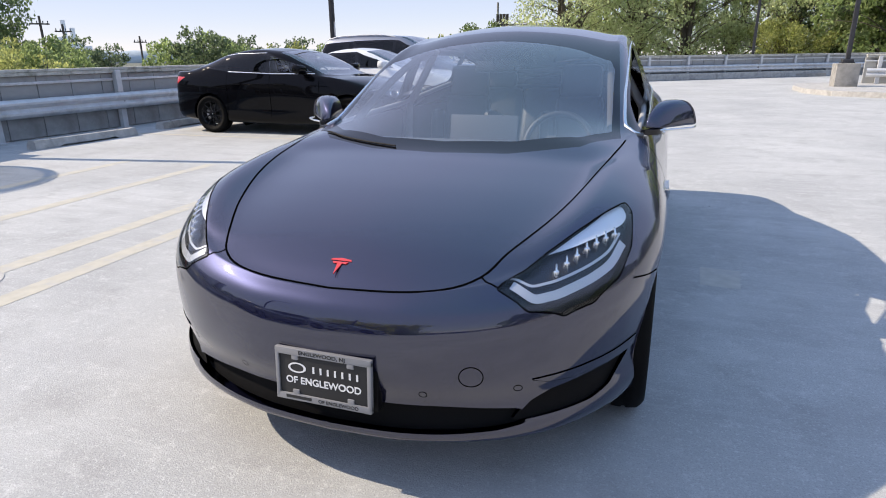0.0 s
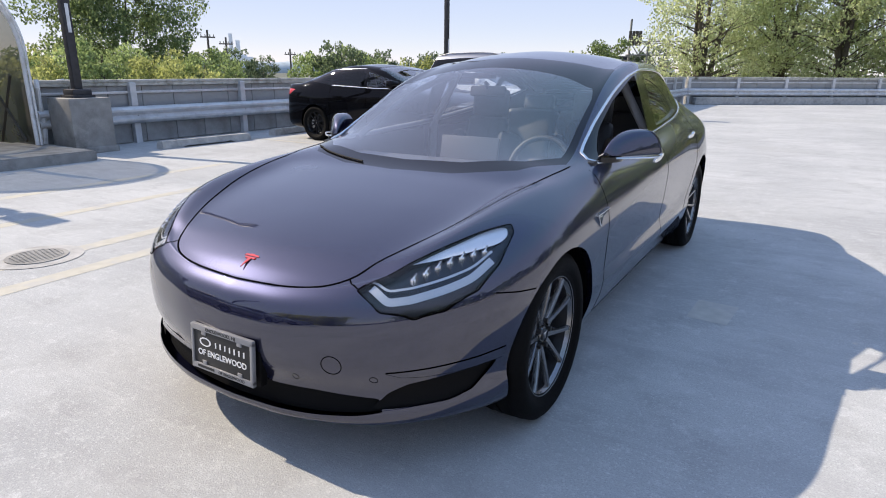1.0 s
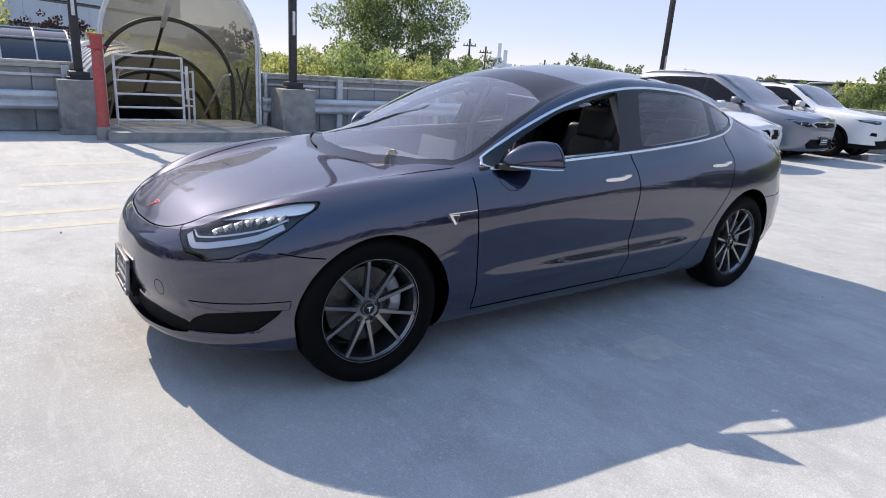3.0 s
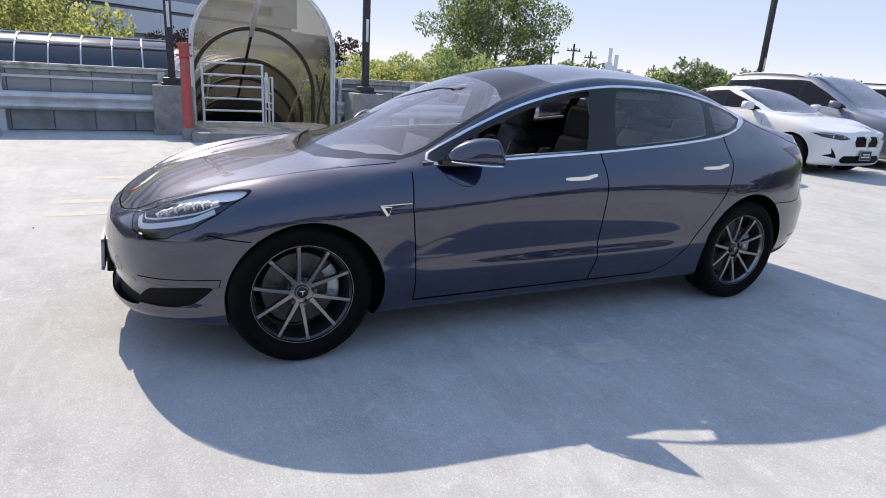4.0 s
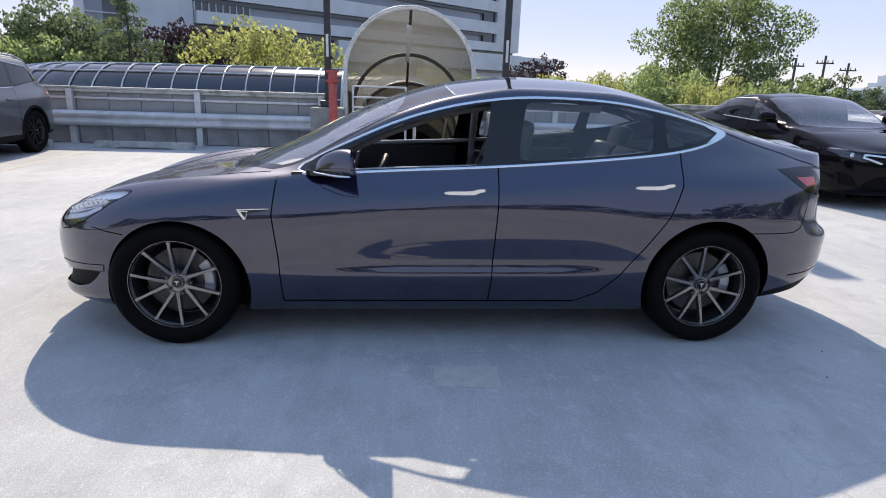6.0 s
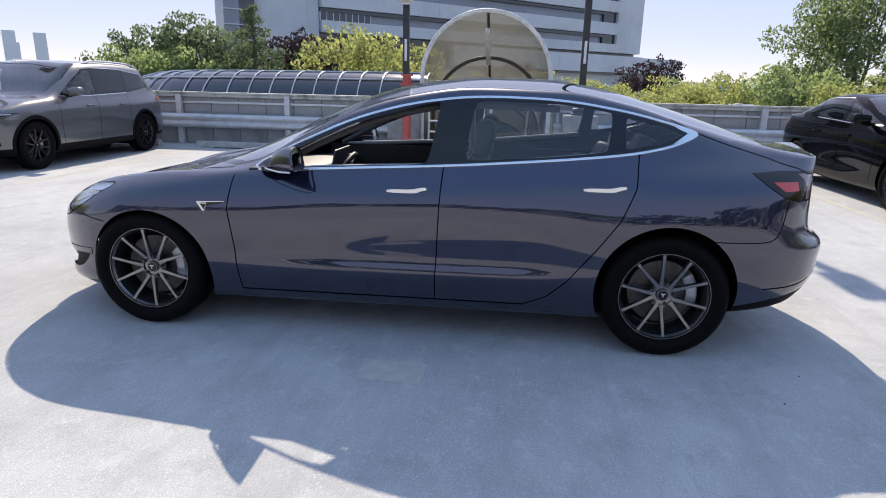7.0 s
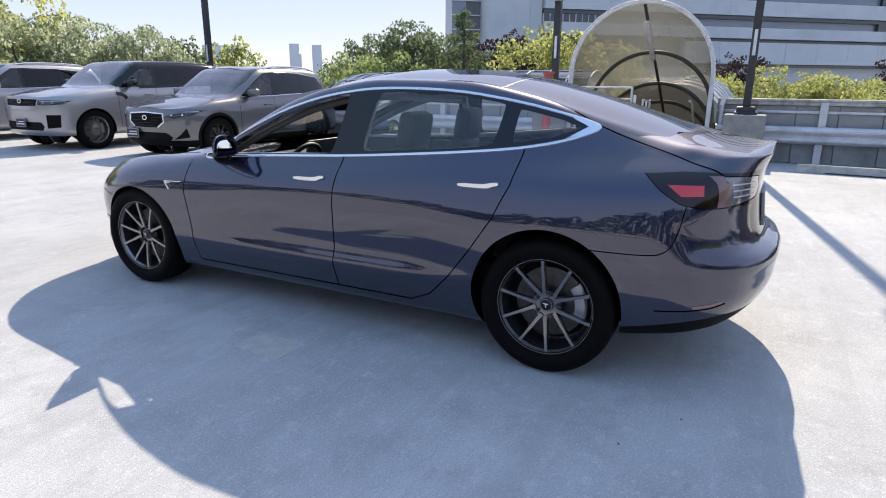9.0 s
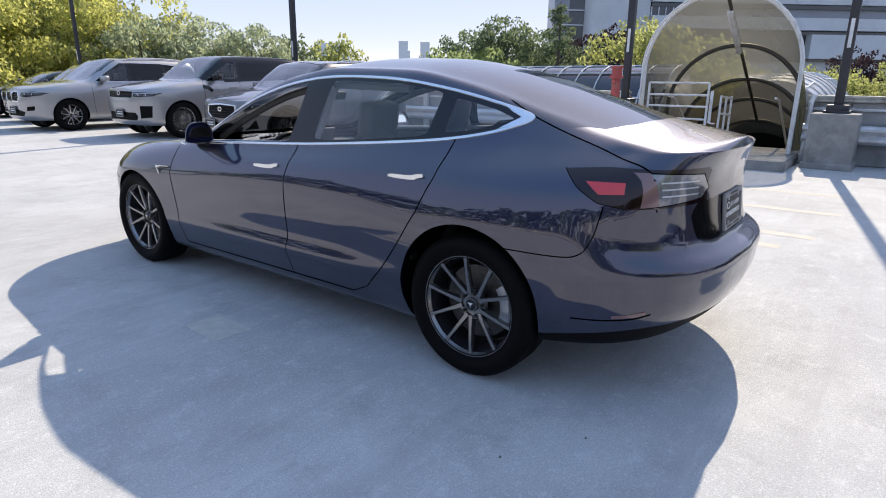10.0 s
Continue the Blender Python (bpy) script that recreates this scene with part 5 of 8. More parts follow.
for proto, az, dist, s, turn in (
        (low_y, -9.8, 30, 0.90, 40), (low_y, -6.8, 33, 0.80, 90), (purple, -15.8, 40, 0.98, 140), (low_y, -3.5, 35, 0.84, 200), (low_y, 1.5, 38, 0.86, 260),
        (low_y, 12.0, 33, 0.80, 20), (low_y, 14.5, 36, 0.84, 75), (low_g, 19.5, 38, 0.80, 120), (low_y, 17.3, 35, 0.86, 160), (low_g, 24.0, 39, 0.92, 200), (low_y, 28.5, 36, 0.86, 250),
        (low_g, 31.5, 48, 0.88, 300), (low_g, 21.8, 40, 0.84, 80), (low_y, 8.0, 40, 0.84, 20), (low_y, 5.0, 38, 0.86, 70), (purple, 12.8, 46, 0.93, 60), (purple, 0.0, 46, 0.90, 10),
        (dark_t, -30.5, 40, 0.95, 50), (dark_t, -25.0, 42, 0.95, 100), (low_g, -29.0, 35, 0.95, 170), (pine, -24.4, 40, 0.82, 60), (purple, -19.0, 42, 1.02, 120), (dark_t, -15.5, 46, 0.92, 200), (dark_t, -20.0, 40, 0.85, 250), (pine, -33, 48, 0.68, 20),
        (dark_t, -32.3, 42, 0.81, 300),
        (dark_t, -47.6, 62, 1.06, 20), (low_y, -44.8, 58, 1.10, 60), (grey_g, -52.6, 42, 1.06, 160), (grey_g, -54.8, 40, 1.02, 210), (grey_g, -56.8, 42, 1.13, 260), (grey_g, -59.0, 40, 1.12, 310),
        (gold, -67.5, 41, 0.98, 80), (gold, -72.5, 42, 1.02, 200), (gold, -77, 40, 1.0, 300), (gold, -65, 47, 1.20, 180), (gold, -75, 36, 1.10, 20), (gold, -80, 36, 1.10, 60), (gold, -70, 46, 1.15, 90),
        (low_g, 34.5, 60, 0.94, 20), (dark_t, 36.5, 75, 0.92, 70), (low_g, 42.5, 66, 0.94, 120), (dark_t, 44.5, 60, 0.94, 170), (low_g, 46.5, 64, 0.99, 220), (low_g, 48.5, 70, 0.92, 270), (dark_t, 50.5, 76, 0.92, 320), (low_y, 52.5, 70, 0.91, 10),
        (dark_t, 54.5, 82, 0.92, 60), (low_g, 57, 80, 0.94, 110), (low_y, 59, 84, 0.92, 160), (dark_t, 61.5, 86, 0.92, 210), (low_g, 64, 80, 0.94, 260), (low_y, 66.5, 78, 0.97, 310), (low_g, 69, 86, 0.92, 20), (near_d, 68.2, 52, 0.90, 50), (near_d, 66.8, 54, 0.84, 140), (dark_t, 40.5, 95, 0.88, 0), (dark_t, 38.6, 100, 0.84, 50)):
    plant(FAR.get(proto, proto) if dist > 55 else proto, az, dist, s, turn)
for proto, az, dist, s, turn in ((big, 77.8, 50, 0.98, 70), (big, 88.0, 50, 1.00, 130), (big, 92.0, 54, 1.05, 190), (big, 96.0, 50, 1.00, 250), (big, 100, 54, 1.00, 310), (big, 105, 50, 1.00, 20), (dark_t, 106, 60, 1.75, 200),
                                 (dark_t, 103, 50, 1.30, 20), (low_y, 96, 46, 1.00, 200), (low_g, 81.5, 60, 1.30, 50), (low_g, 104, 46, 1.40, 120), (dark_t, 109, 50, 1.60, 10), (dark_t, 114, 50, 1.60, 80)):
    plant(FAR.get(proto, proto) if dist > 55 else proto, az, dist, s, turn)
# unseen woods to the east, beyond the deck, added to darken the car's reflections
for k in range(17):
    plant((far_d, far_g, far_d)[k % 3], 118 + 7.6 * k, 50 + 5 * (k % 3), 1.45 + 0.12 * (k % 4), 47 * k)
# distant woods
rng = random.Random(77)
clumps = []
for k in range(150):
    az = -78 + 340 * k / 149 + rng.uniform(-0.5, 0.5)
    d = rng.uniform(110, 170)
    if -24 < az < 14:
        continue
    x, y, _ = spot(az, d)
    clumps.append((Vector((x, y, -3.5 + rng.uniform(-1.5, 1.4))), rng.uniform(3.2, 4.8)))
me = crown_mesh("distant_woods", "leaf_far", clumps, 30, 0.75, rng)
tagged(new("distant_woods", me), "dense green woods in the distance below the deck", "woods", kind="stuff")


def sign_truss(az, dist):
    """The back of a roadside sign on a steel lattice."""
    t = thing("billboard", "back of a rusty billboard on a steel lattice frame", "billboard", at=pose(*spot(az, dist), 0, 0, -az))
    bm = bmesh.new()
    for y in (-2.6, -0.9, 0.9, 2.6):
        rod(bm, (0, y, 0), (0, y, 11.2 + (1.8 if y < -2 else 0)), 0.10, sides=6)
        rod(bm, (-1.5, y, 0), (-1.5, y, 10.6), 0.08, sides=6)
        rod(bm, (-1.5, y, 10.6), (0, y, 8.4), 0.06, sides=5)
    for z in (8.6, 9.8, 11.0):
        rod(bm, (0, -2.9, z), (0, 2.9, z), 0.07, sides=5)
    for y in (-2.6, -0.9, 0.9):
        rod(bm, (0, y, 8.6), (0, y + 1.7, 11.0), 0.05, sides=5)
        rod(bm, (0, y, 11.0), (0, y + 1.7, 8.6), 0.05, sides=5)
    part("lattice", bm, "concrete", t)
    bm = bmesh.new()
    for k in range(4):
        solid(bm, (0.08, 0.28, 1.3), pose(0.1, -2.6 + 0.30 * k, 11.3))
    part("board", bm, "bark", t, "brown slatted sign board")


sign_truss(74.3, 60)


def utility_pole(az, dist, top):
    p = thing("utility_pole", "weathered wooden utility pole with a crossarm", "utility pole", "utility poles", at=pose(*spot(az, dist), 0, 0, 0))
    bm = bmesh.new()
    rod(bm, (0, 0, 0), (0, 0, top + 7), 0.20, 0.13, 8)
    part("pole", bm, "wood", p)
    bm = bmesh.new()
    solid(bm, (1.9, 0.16, 0.16), pose(0, 0, top + 6.1, 0, 0, 60))
    part("crossarm", bm, "wood", p)
    for k in (-0.8, -0.3, 0.3, 0.8):
        bm = bmesh.new()
        rod(bm, (k * 0.5, k * 0.87, top + 6.18), (k * 0.5, k * 0.87, top + 6.45), 0.06, sides=6)
        part("insulator", bm, "pole", p)


for az, d, top in ((35.6, 90, 6.2), (37.2, 96, 5.6), (33.6, 84, 5.6), (42.8, 110, 4.6), (47.5, 130, 4.8)):
    utility_pole(az, d, top)


def low_shop(az, dist, wide, z1, label):
    b = thing("low_building", label, "building", at=pose(*spot(az, dist), 0, 0, -az))
    bm = bmesh.new()
    solid(bm, (12, wide, z1 + 7), pose(0, 0, (z1 + 7) / 2), 0.05)
    part("wall", bm, "facade", b)
    bm = bmesh.new()
    solid(bm, (12.6, wide + 0.6, 0.5), pose(0, 0, z1 + 7.1))
    part("roof", bm, "pole", b)
    for k in range(6):
        bm = bmesh.new()
        solid(bm, (0.1, wide / 9, 1.2), pose(6.02, (k - 2.5) * wide / 6.3, z1 + 5.2))
        part("window", bm, "facade_glass", b)


low_shop(67.5, 95, 20, 3.0, "low grey flat-roofed building beyond the deck")


def street_lamp(az, dist, top, reach):
    p = thing("street_lamp", "grey street lamp with a curved arm in the distance", "street lamp", at=pose(*spot(az, dist), 0, 0, 90 - az))
    bm = bmesh.new()
    pipe(bm, [(0, 0, 0), (0, 0, top + 6.6), (reach * 0.3, 0, top + 7.0), (reach, 0, top + 7.15)], 0.09)
    part("mast", bm, "rail", p)
    bm = bmesh.new()
    solid(bm, (0.7, 0.25, 0.14), pose(reach + 0.2, 0, top + 7.12), 0.04)
    part("lamp_head", bm, "rail", p)


street_lamp(63.0, 60, 2.5, 2.0)
street_lamp(18.0, 34, 0.6, 1.4)


def text_part(words, size, mat, parent, at, wide=None, name="lettering"):
    """Raised lettering in the built-in font, made a mesh."""
    c = bpy.data.curves.new(name, "FONT")
    c.body, c.size, c.extrude, c.align_x, c.align_y = words, size, 0.0006, "CENTER", "CENTER"
    c.offset = size * 0.018
    tmp = bpy.data.objects.new("tmp", c)
    scene.collection.objects.link(tmp)
    me = bpy.data.meshes.new_from_object(tmp.evaluated_get(bpy.context.evaluated_depsgraph_get()))
    bpy.data.objects.remove(tmp)
    bpy.data.curves.remove(c)
    me.name = name
    if wide:
        span = max(v.co.x for v in me.vertices) - min(v.co.x for v in me.vertices)
        for v in me.vertices:
            v.co.x *= wide / span
    me.materials.append(M[mat])
    ob = new(name, me)
    ob.parent, ob.matrix_basis = parent, at
    return ob


def dealer_plate(parent, at, name="licence_plate"):
    """A black dealer plate in a grey frame; the emblem and maker's word are plain shapes."""
    p = new(name)
    p.parent, p.matrix_basis = parent, at
    p["label"] = "black dealer plate with white lettering in a grey frame"
    bm = bmesh.new()
    solid(bm, (0.298, 0.012, 0.150), pose(0, 0, 0), 0.003)
    part("plate", bm, "plate_black", p)
    bm = bmesh.new()
    for sx, sz, x, z in ((0.312, 0.021, 0, 0.0715), (0.312, 0.021, 0, -0.0715), (0.012, 0.150, -0.1495, 0), (0.013, 0.150, 0.1495, 0)):
        solid(bm, (sx, 0.016, sz), pose(x, -0.003, z), 0.003)
    for x in (-0.09, 0.09):
        for z in (-0.055, 0.055):
            solid(bm, (0.022, 0.014, 0.016), pose(x, -0.003, z), 0.003)
    part("plate_frame", bm, "plate_frame", p)
    face = pose(0, -0.0072, 0, 90)
    text_part("OF ENGLEWOOD", 0.030, "plate_white", p, pose(0, -0.0068, -0.018, 90), 0.245)
    text_part("ENGLEWOOD, NJ", 0.016, "plate_black", p, pose(0, -0.0112, 0.0715, 90), 0.150)
    text_part("OF ENGLEWOOD", 0.015, "plate_black", p, pose(0.05, -0.0112, -0.0715, 90), 0.130)
    for k in range(7):
        bm = bmesh.new()
        solid(bm, (0.006, 0.0012, 0.020), pose(-0.030 + k * 0.0235, -0.0068, 0.022))
        part("word_bar", bm, "plate_white", p)
    bm = bmesh.new()
    solid(bm, (0.085, 0.0012, 0.009), pose(-0.080, -0.0112, -0.070))
    part("frame_bar", bm, "plate_black", p)
    bm = bmesh.new()
    lathe(bm, [(0.015, -0.0005), (0.020, -0.0005), (0.020, 0.0008), (0.015, 0.0008)], 28, pose(-0.085, -0.0065, 0.022, 0, 0, 90) @ Matrix.Diagonal((1, 1.5, 0.8, 1)), close=True)
    part("emblem", bm, "plate_white", p)
    return p


def rounded_line(line, n=6):
    """An open line made smooth."""
    f = curve_through([(i, *p) for i, p in enumerate(line)])
    return [tuple(f(k / n)) for k in range(n * (len(line) - 1) + 1)]


def dark_sedan():
    car = thing("sedan", "dark grey metallic sedan with open front windows on the deck", "car")
    sh = Shell(
        plan=[(0, -2.268), (0.20, -2.257), (0.37, -2.222), (0.52, -2.168), (0.645, -2.090), (0.748, -1.985), (0.822, -1.868), (0.876, -1.73), (0.910, -1.54), (0.919, -1.25), (0.917, -0.5),
              (0.917, 0.2), (0.919, 0.8), (0.922, 1.25), (0.914, 1.55), (0.886, 1.82), (0.840, 2.005), (0.77, 2.145), (0.66, 2.258), (0.50, 2.338), (0.28, 2.388), (0, 2.405)],
        levels=[  # height along the car, inset from the widest line, pull at the nose, push at the tail
            ([(-2.28, 0.175), (-1.8, 0.185), (-1.0, 0.165), (1.0, 0.165), (1.8, 0.25), (2.41, 0.29)], [(-2.28, 0.07), (-1.44, 0.09), (-0.9, 0.135), (0.9, 0.135), (1.44, 0.09), (2.41, 0.10)], 0.10, 0.20),
            ([(-2.28, 0.190), (-1.9, 0.215), (-1.0, 0.205), (1.0, 0.21), (1.8, 0.275), (2.41, 0.305)], [(-2.28, 0.02), (-1.9, 0.02), (-1.41, 0.03), (-0.95, 0.078), (0.9, 0.078), (1.43, 0.04), (2.41, 0.05)], 0.020, 0.12),
            ([(-2.28, 0.215), (-1.9, 0.268), (-1.41, 0.28), (-1.0, 0.295), (1.0, 0.30), (1.8, 0.35), (2.41, 0.37)], [(-2.28, 0.0), (-1.9, 0.0), (-1.41, 0.01), (-0.95, 0.036), (0.9, 0.038), (1.43, 0.01), (2.41, 0.02)], 0.010, 0.05),
            ([(-2.28, 0.30), (-1.9, 0.34), (-1.0, 0.385), (1.0, 0.40), (1.8, 0.42), (2.41, 0.45)], [(-2.28, 0.012), (-1.9, 0.010), (-1.41, 0.0), (-0.95, 0.012), (-0.6, 0.008), (-0.2, 0.003), (0.6, 0.002), (0.95, 0.010), (1.43, 0.0), (2.41, 0.0)], 0.032, 0.012),
            ([(-2.28, 0.38), (-1.9, 0.42), (-1.41, 0.46), (-1.0, 0.465), (1.0, 0.48), (1.8, 0.50), (2.41, 0.53)], [(-2.28, 0.005), (-1.9, 0.004), (-1.41, -0.004), (-0.95, 0.010), (-0.5, 0.017), (0.0, 0.019), (0.7, 0.018), (1.0, 0.009), (1.43, -0.006), (2.41, 0.0)], 0.006, 0.0),
            ([(-2.28, 0.46), (-1.9, 0.51), (-1.41, 0.585), (-1.0, 0.60), (1.0, 0.615), (1.8, 0.60), (2.41, 0.61)], [(-2.28, 0.0), (-1.41, -0.006), (-0.95, 0.002), (-0.4, 0.006), (0.7, 0.005), (1.0, 0.0), (1.43, -0.010), (2.41, 0.0)], 0.0, 0.0),
            ([(-2.28, 0.53), (-1.9, 0.602), (-1.41, 0.70), (-0.88, 0.712), (-0.3, 0.755), (0.25, 0.775), (0.75, 0.765), (1.1, 0.745), (1.43, 0.765), (1.85, 0.755), (2.1, 0.705), (2.41, 0.668)], [(-2.28, 0.0), (-1.41, -0.002), (-0.95, 0.0), (0.6, 0.0), (1.43, -0.002), (1.9, 0.004), (2.2, 0.02), (2.41, 0.03)], 0.008, 0.085),
            ([(-2.28, 0.588), (-1.9, 0.678), (-1.41, 0.785), (-0.9, 0.815), (0.2, 0.870), (1.2, 0.905), (1.8, 0.918), (2.41, 0.92)], [(-2.28, 0.005), (-1.8, 0.030), (-1.41, 0.034), (-0.9, 0.036), (0.6, 0.038), (1.44, 0.050), (2.0, 0.045), (2.41, 0.02)], 0.030, 0.115)],
        belt=[(-2.28, 0.622, 0.02, 0.070, 0.080), (-2.0, 0.715, 0.085, 0.070, 0.080), (-1.7, 0.795, 0.105, 0.070, 0.080), (-1.4, 0.842, 0.105, 0.070, 0.080), (-1.1, 0.872, 0.10, 0.070, 0.080),
              (-0.88, 0.895, 0.095, 0.070, 0.080), (-0.3, 0.935, 0.102, 0.070, 0.080), (0.28, 0.965, 0.108, 0.070, 0.080), (0.8, 1.005, 0.115, 0.070, 0.080), (1.25, 1.03, 0.155, 0.070, 0.080),
              (1.6, 1.045, 0.20, 0.070, 0.080), (2.0, 1.045, 0.20, 0.070, 0.080), (2.41, 1.05, 0.03, 0.070, 0.080)],
        rail=[(-2.28, 0.30, 0.60), (-2.12, 0.48, 0.672), (-2.0, 0.58, 0.735), (-1.7, 0.685, 0.828), (-1.4, 0.715, 0.874), (-1.1, 0.735, 0.900), (-0.85, 0.722, 0.938), (-0.58, 0.682, 1.075), (-0.27, 0.672, 1.215), (0.04, 0.660, 1.305),
              (0.39, 0.648, 1.352), (0.86, 0.632, 1.345), (1.22, 0.605, 1.285), (1.6, 0.575, 1.175), (1.9, 0.575, 1.105), (2.2, 0.58, 1.068), (2.41, 0.5, 1.05)],
        crown=[(-2.28, 0.585), (-2.2, 0.622), (-2.12, 0.675), (-2.0, 0.733), (-1.7, 0.812), (-1.4, 0.865), (-1.25, 0.890), (-0.95, 1.01), (-0.53, 1.215), (-0.2, 1.345), (0.07, 1.407), (0.45, 1.443), (0.8, 1.434),
               (1.1, 1.392), (1.4, 1.318), (1.7, 1.228), (1.95, 1.148), (2.12, 1.100), (2.24, 1.085), (2.33, 1.092), (2.41, 1.05)],
        steps=(2, 3, 4, 5, 5, 5, 6, 6, 5, 10, 5, 5, 6), stations=190, fender=True, even=1)
    R = 0.366
    ARCHES = ((-1.415, 0.318), (1.432, 0.355))
    for cy, cz in ARCHES:
        sh.cut("gone", circle(cy, cz, R), "x", lambda c, n: c.x > 0.45 and c.z < 0.95, drop=True)
    top = lambda c, n: c.z > 0.60
    hood = [(-0.02, -2.190), (0.20, -2.178), (0.34, -2.148), (0.43, -2.09), (0.49, -1.98), (0.565, -1.82), (0.635, -1.60), (0.69, -1.30), (0.725, -1.05), (0.735, -0.95), (0.57, -1.13), (0.3, -1.235), (-0.02, -1.268)]
    hood_edge = rounded_line([(0.0, -2.190)] + hood[1:10], 4)
    hood = [(-0.02, -2.190)] + hood_edge + hood[10:]
    sh.cut("hood", hood, "z", top)
    wind_out = [(-0.02, -1.275), (0.3, -1.242), (0.57, -1.137), (0.715, -0.945), (0.675, -0.58), (0.642, -0.27), (0.612, 0.03), (0.35, -0.005), (-0.02, -0.02)]
    sh.cut("windscreen_border", wind_out, "z", top)
    sh.cut("windscreen", [(-0.02, -1.165), (0.3, -1.135), (0.55, -1.04), (0.672, -0.90), (0.645, -0.58), (0.632, -0.40), (0.600, -0.305), (0.45, -0.255), (0.3, -0.240), (-0.02, -0.232)], "z", top)
    sh.cut("roof", [(-0.02, -0.015), (0.35, 0.0), (0.600, 0.035), (0.588, 0.39), (0.575, 0.86), (0.565, 1.05), (0.3, 1.075), (-0.02, 1.08)], "z", top)
    sh.cut("rear_screen_border", [(-0.02, 1.085), (0.3, 1.08), (0.563, 1.06), (0.562, 1.35), (0.580, 1.60), (0.590, 1.75), (0.50, 1.87), (0.3, 1.93), (-0.02, 1.95)], "z", top)
    sh.cut("rear_screen", [(-0.02, 1.13), (0.3, 1.125), (0.535, 1.11), (0.535, 1.35), (0.550, 1.60), (0.545, 1.72), (0.47, 1.82), (0.28, 1.87), (-0.02, 1.89)], "z", top)
    sh.cut("boot_lid", [(-0.02, 1.955), (0.3, 1.935), (0.505, 1.875), (0.595, 1.755), (0.592, 1.60), (0.620, 1.78), (0.645, 1.93), (0.66, 2.05), (0.665, 2.2), (0.5, 2.45), (-0.02, 2.45)], "z", lambda c, n: c.z > 0.80)
    flank = lambda c, n: c.x > 0.40
    dlo = [(-0.885, 0.905), (-0.32, 0.943), (0.28, 0.974), (0.81, 1.018), (1.20, 1.055), (1.42, 1.095), (1.56, 1.145), (1.585, 1.168), (1.50, 1.197), (1.22, 1.268), (0.86, 1.325), (0.39, 1.335), (0.04, 1.288), (-0.27, 1.200), (-0.58, 1.062)]
    dlo = rounded(dlo, 2)
    sh.cut("pillar_trim", dlo, "x", lambda c, n: c.x > 0.40 and c.z > 0.88)
    front_glass = [(-0.74, 0.928), (-0.27, 0.957), (0.16, 0.978), (0.215, 1.305), (0.04, 1.262), (-0.27, 1.174), (-0.55, 1.045)]
    rear_glass = [(0.35, 1.0), (0.8, 1.037), (1.10, 1.068), (1.125, 1.265), (0.86, 1.302), (0.40, 1.313)]
    quarter_glass = [(1.19, 1.083), (1.36, 1.11), (1.50, 1.158), (1.40, 1.195), (1.195, 1.243)]
    for n, loop in (("front_window", front_glass), ("rear_window", rear_glass), ("quarter_window", quarter_glass)):
        sh.cut(n, rounded(loop, 3, 0.86), "x", lambda c, n: c.x > 0.40 and c.z > 0.9)
    sh.cut("trim_corner", [(1.44, 1.112), (1.545, 1.142), (1.575, 1.166), (1.50, 1.195), (1.43, 1.213), (1.475, 1.187), (1.525, 1.165), (1.49, 1.143)], "x", lambda c, n: c.x > 0.40 and c.z > 0.9)
    low_door = lambda c, n: c.x > 0.6 and c.z < 1.1
    front_door = [(-0.905, 0.902), (-0.925, 0.72), (-0.90, 0.50), (-0.885, 0.245), (0.215, 0.245), (0.225, 0.5), (0.245, 0.974), (-0.32, 0.943)]
    rear_door = [(0.245, 0.974), (0.225, 0.5), (0.215, 0.245), (0.70, 0.245), (0.82, 0.30), (0.93, 0.41), (1.06, 0.58), (1.17, 0.74), (1.24, 0.90), (1.262, 1.06), (0.81, 1.018)]
    sh.cut("front_door", front_door, "x", lambda c, n: low_door(c, n) and not inside(dlo, (c.y, c.z)))
    sh.cut("rear_door", rear_door, "x", lambda c, n: low_door(c, n) and not inside(dlo, (c.y, c.z)))
    bumper_front = [(-1.45, 0.10), (-2.4, 0.10), (-2.4, 0.75), (-1.95, 0.70), (-1.84, 0.63), (-1.66, 0.605)]
    sh.cut("front_bumper", bumper_front, "x", lambda c, n: c.y < -1.4 and c.z < 0.72 and not inside(hood, (c.x, c.y)))
    lamp = rounded([(0.478, -2.118), (0.57, -2.125), (0.665, -2.068), (0.735, -1.995), (0.795, -1.895), (0.818, -1.79), (0.806, -1.665), (0.782, -1.640), (0.740, -1.730), (0.690, -1.83), (0.615, -1.95), (0.545, -2.045)], 2, 0.8)
    sh.cut("headlight", lamp, "z", lambda c, n: c.z > 0.50 and c.y < -1.4)
    sh.cut("lamp_sky_panel", rounded([(0.590, -1.985), (0.665, -1.925), (0.74, -1.83), (0.790, -1.74), (0.798, -1.685), (0.775, -1.655), (0.742, -1.72), (0.695, -1.83), (0.62, -1.95)], 2), "z", lambda c, n: c.z > 0.50 and c.y < -1.4)
    nose = lambda c, n: c.y < -1.7 and c.z < 0.5
    intake = rounded([(-0.02, 0.218), (0.35, 0.226), (0.50, 0.240), (0.58, 0.256), (0.565, 0.300), (0.36, 0.308), (-0.02, 0.306)], 2, 0.8)
    sh.cut("intake", intake, "y", nose)
    vent = rounded([(0.540, 0.262), (0.745, 0.284), (0.790, 0.305), (0.838, 0.392), (0.74, 0.376), (0.64, 0.352), (0.585, 0.318)], 2, 0.85)
    sh.cut("vent", vent, "y", nose)
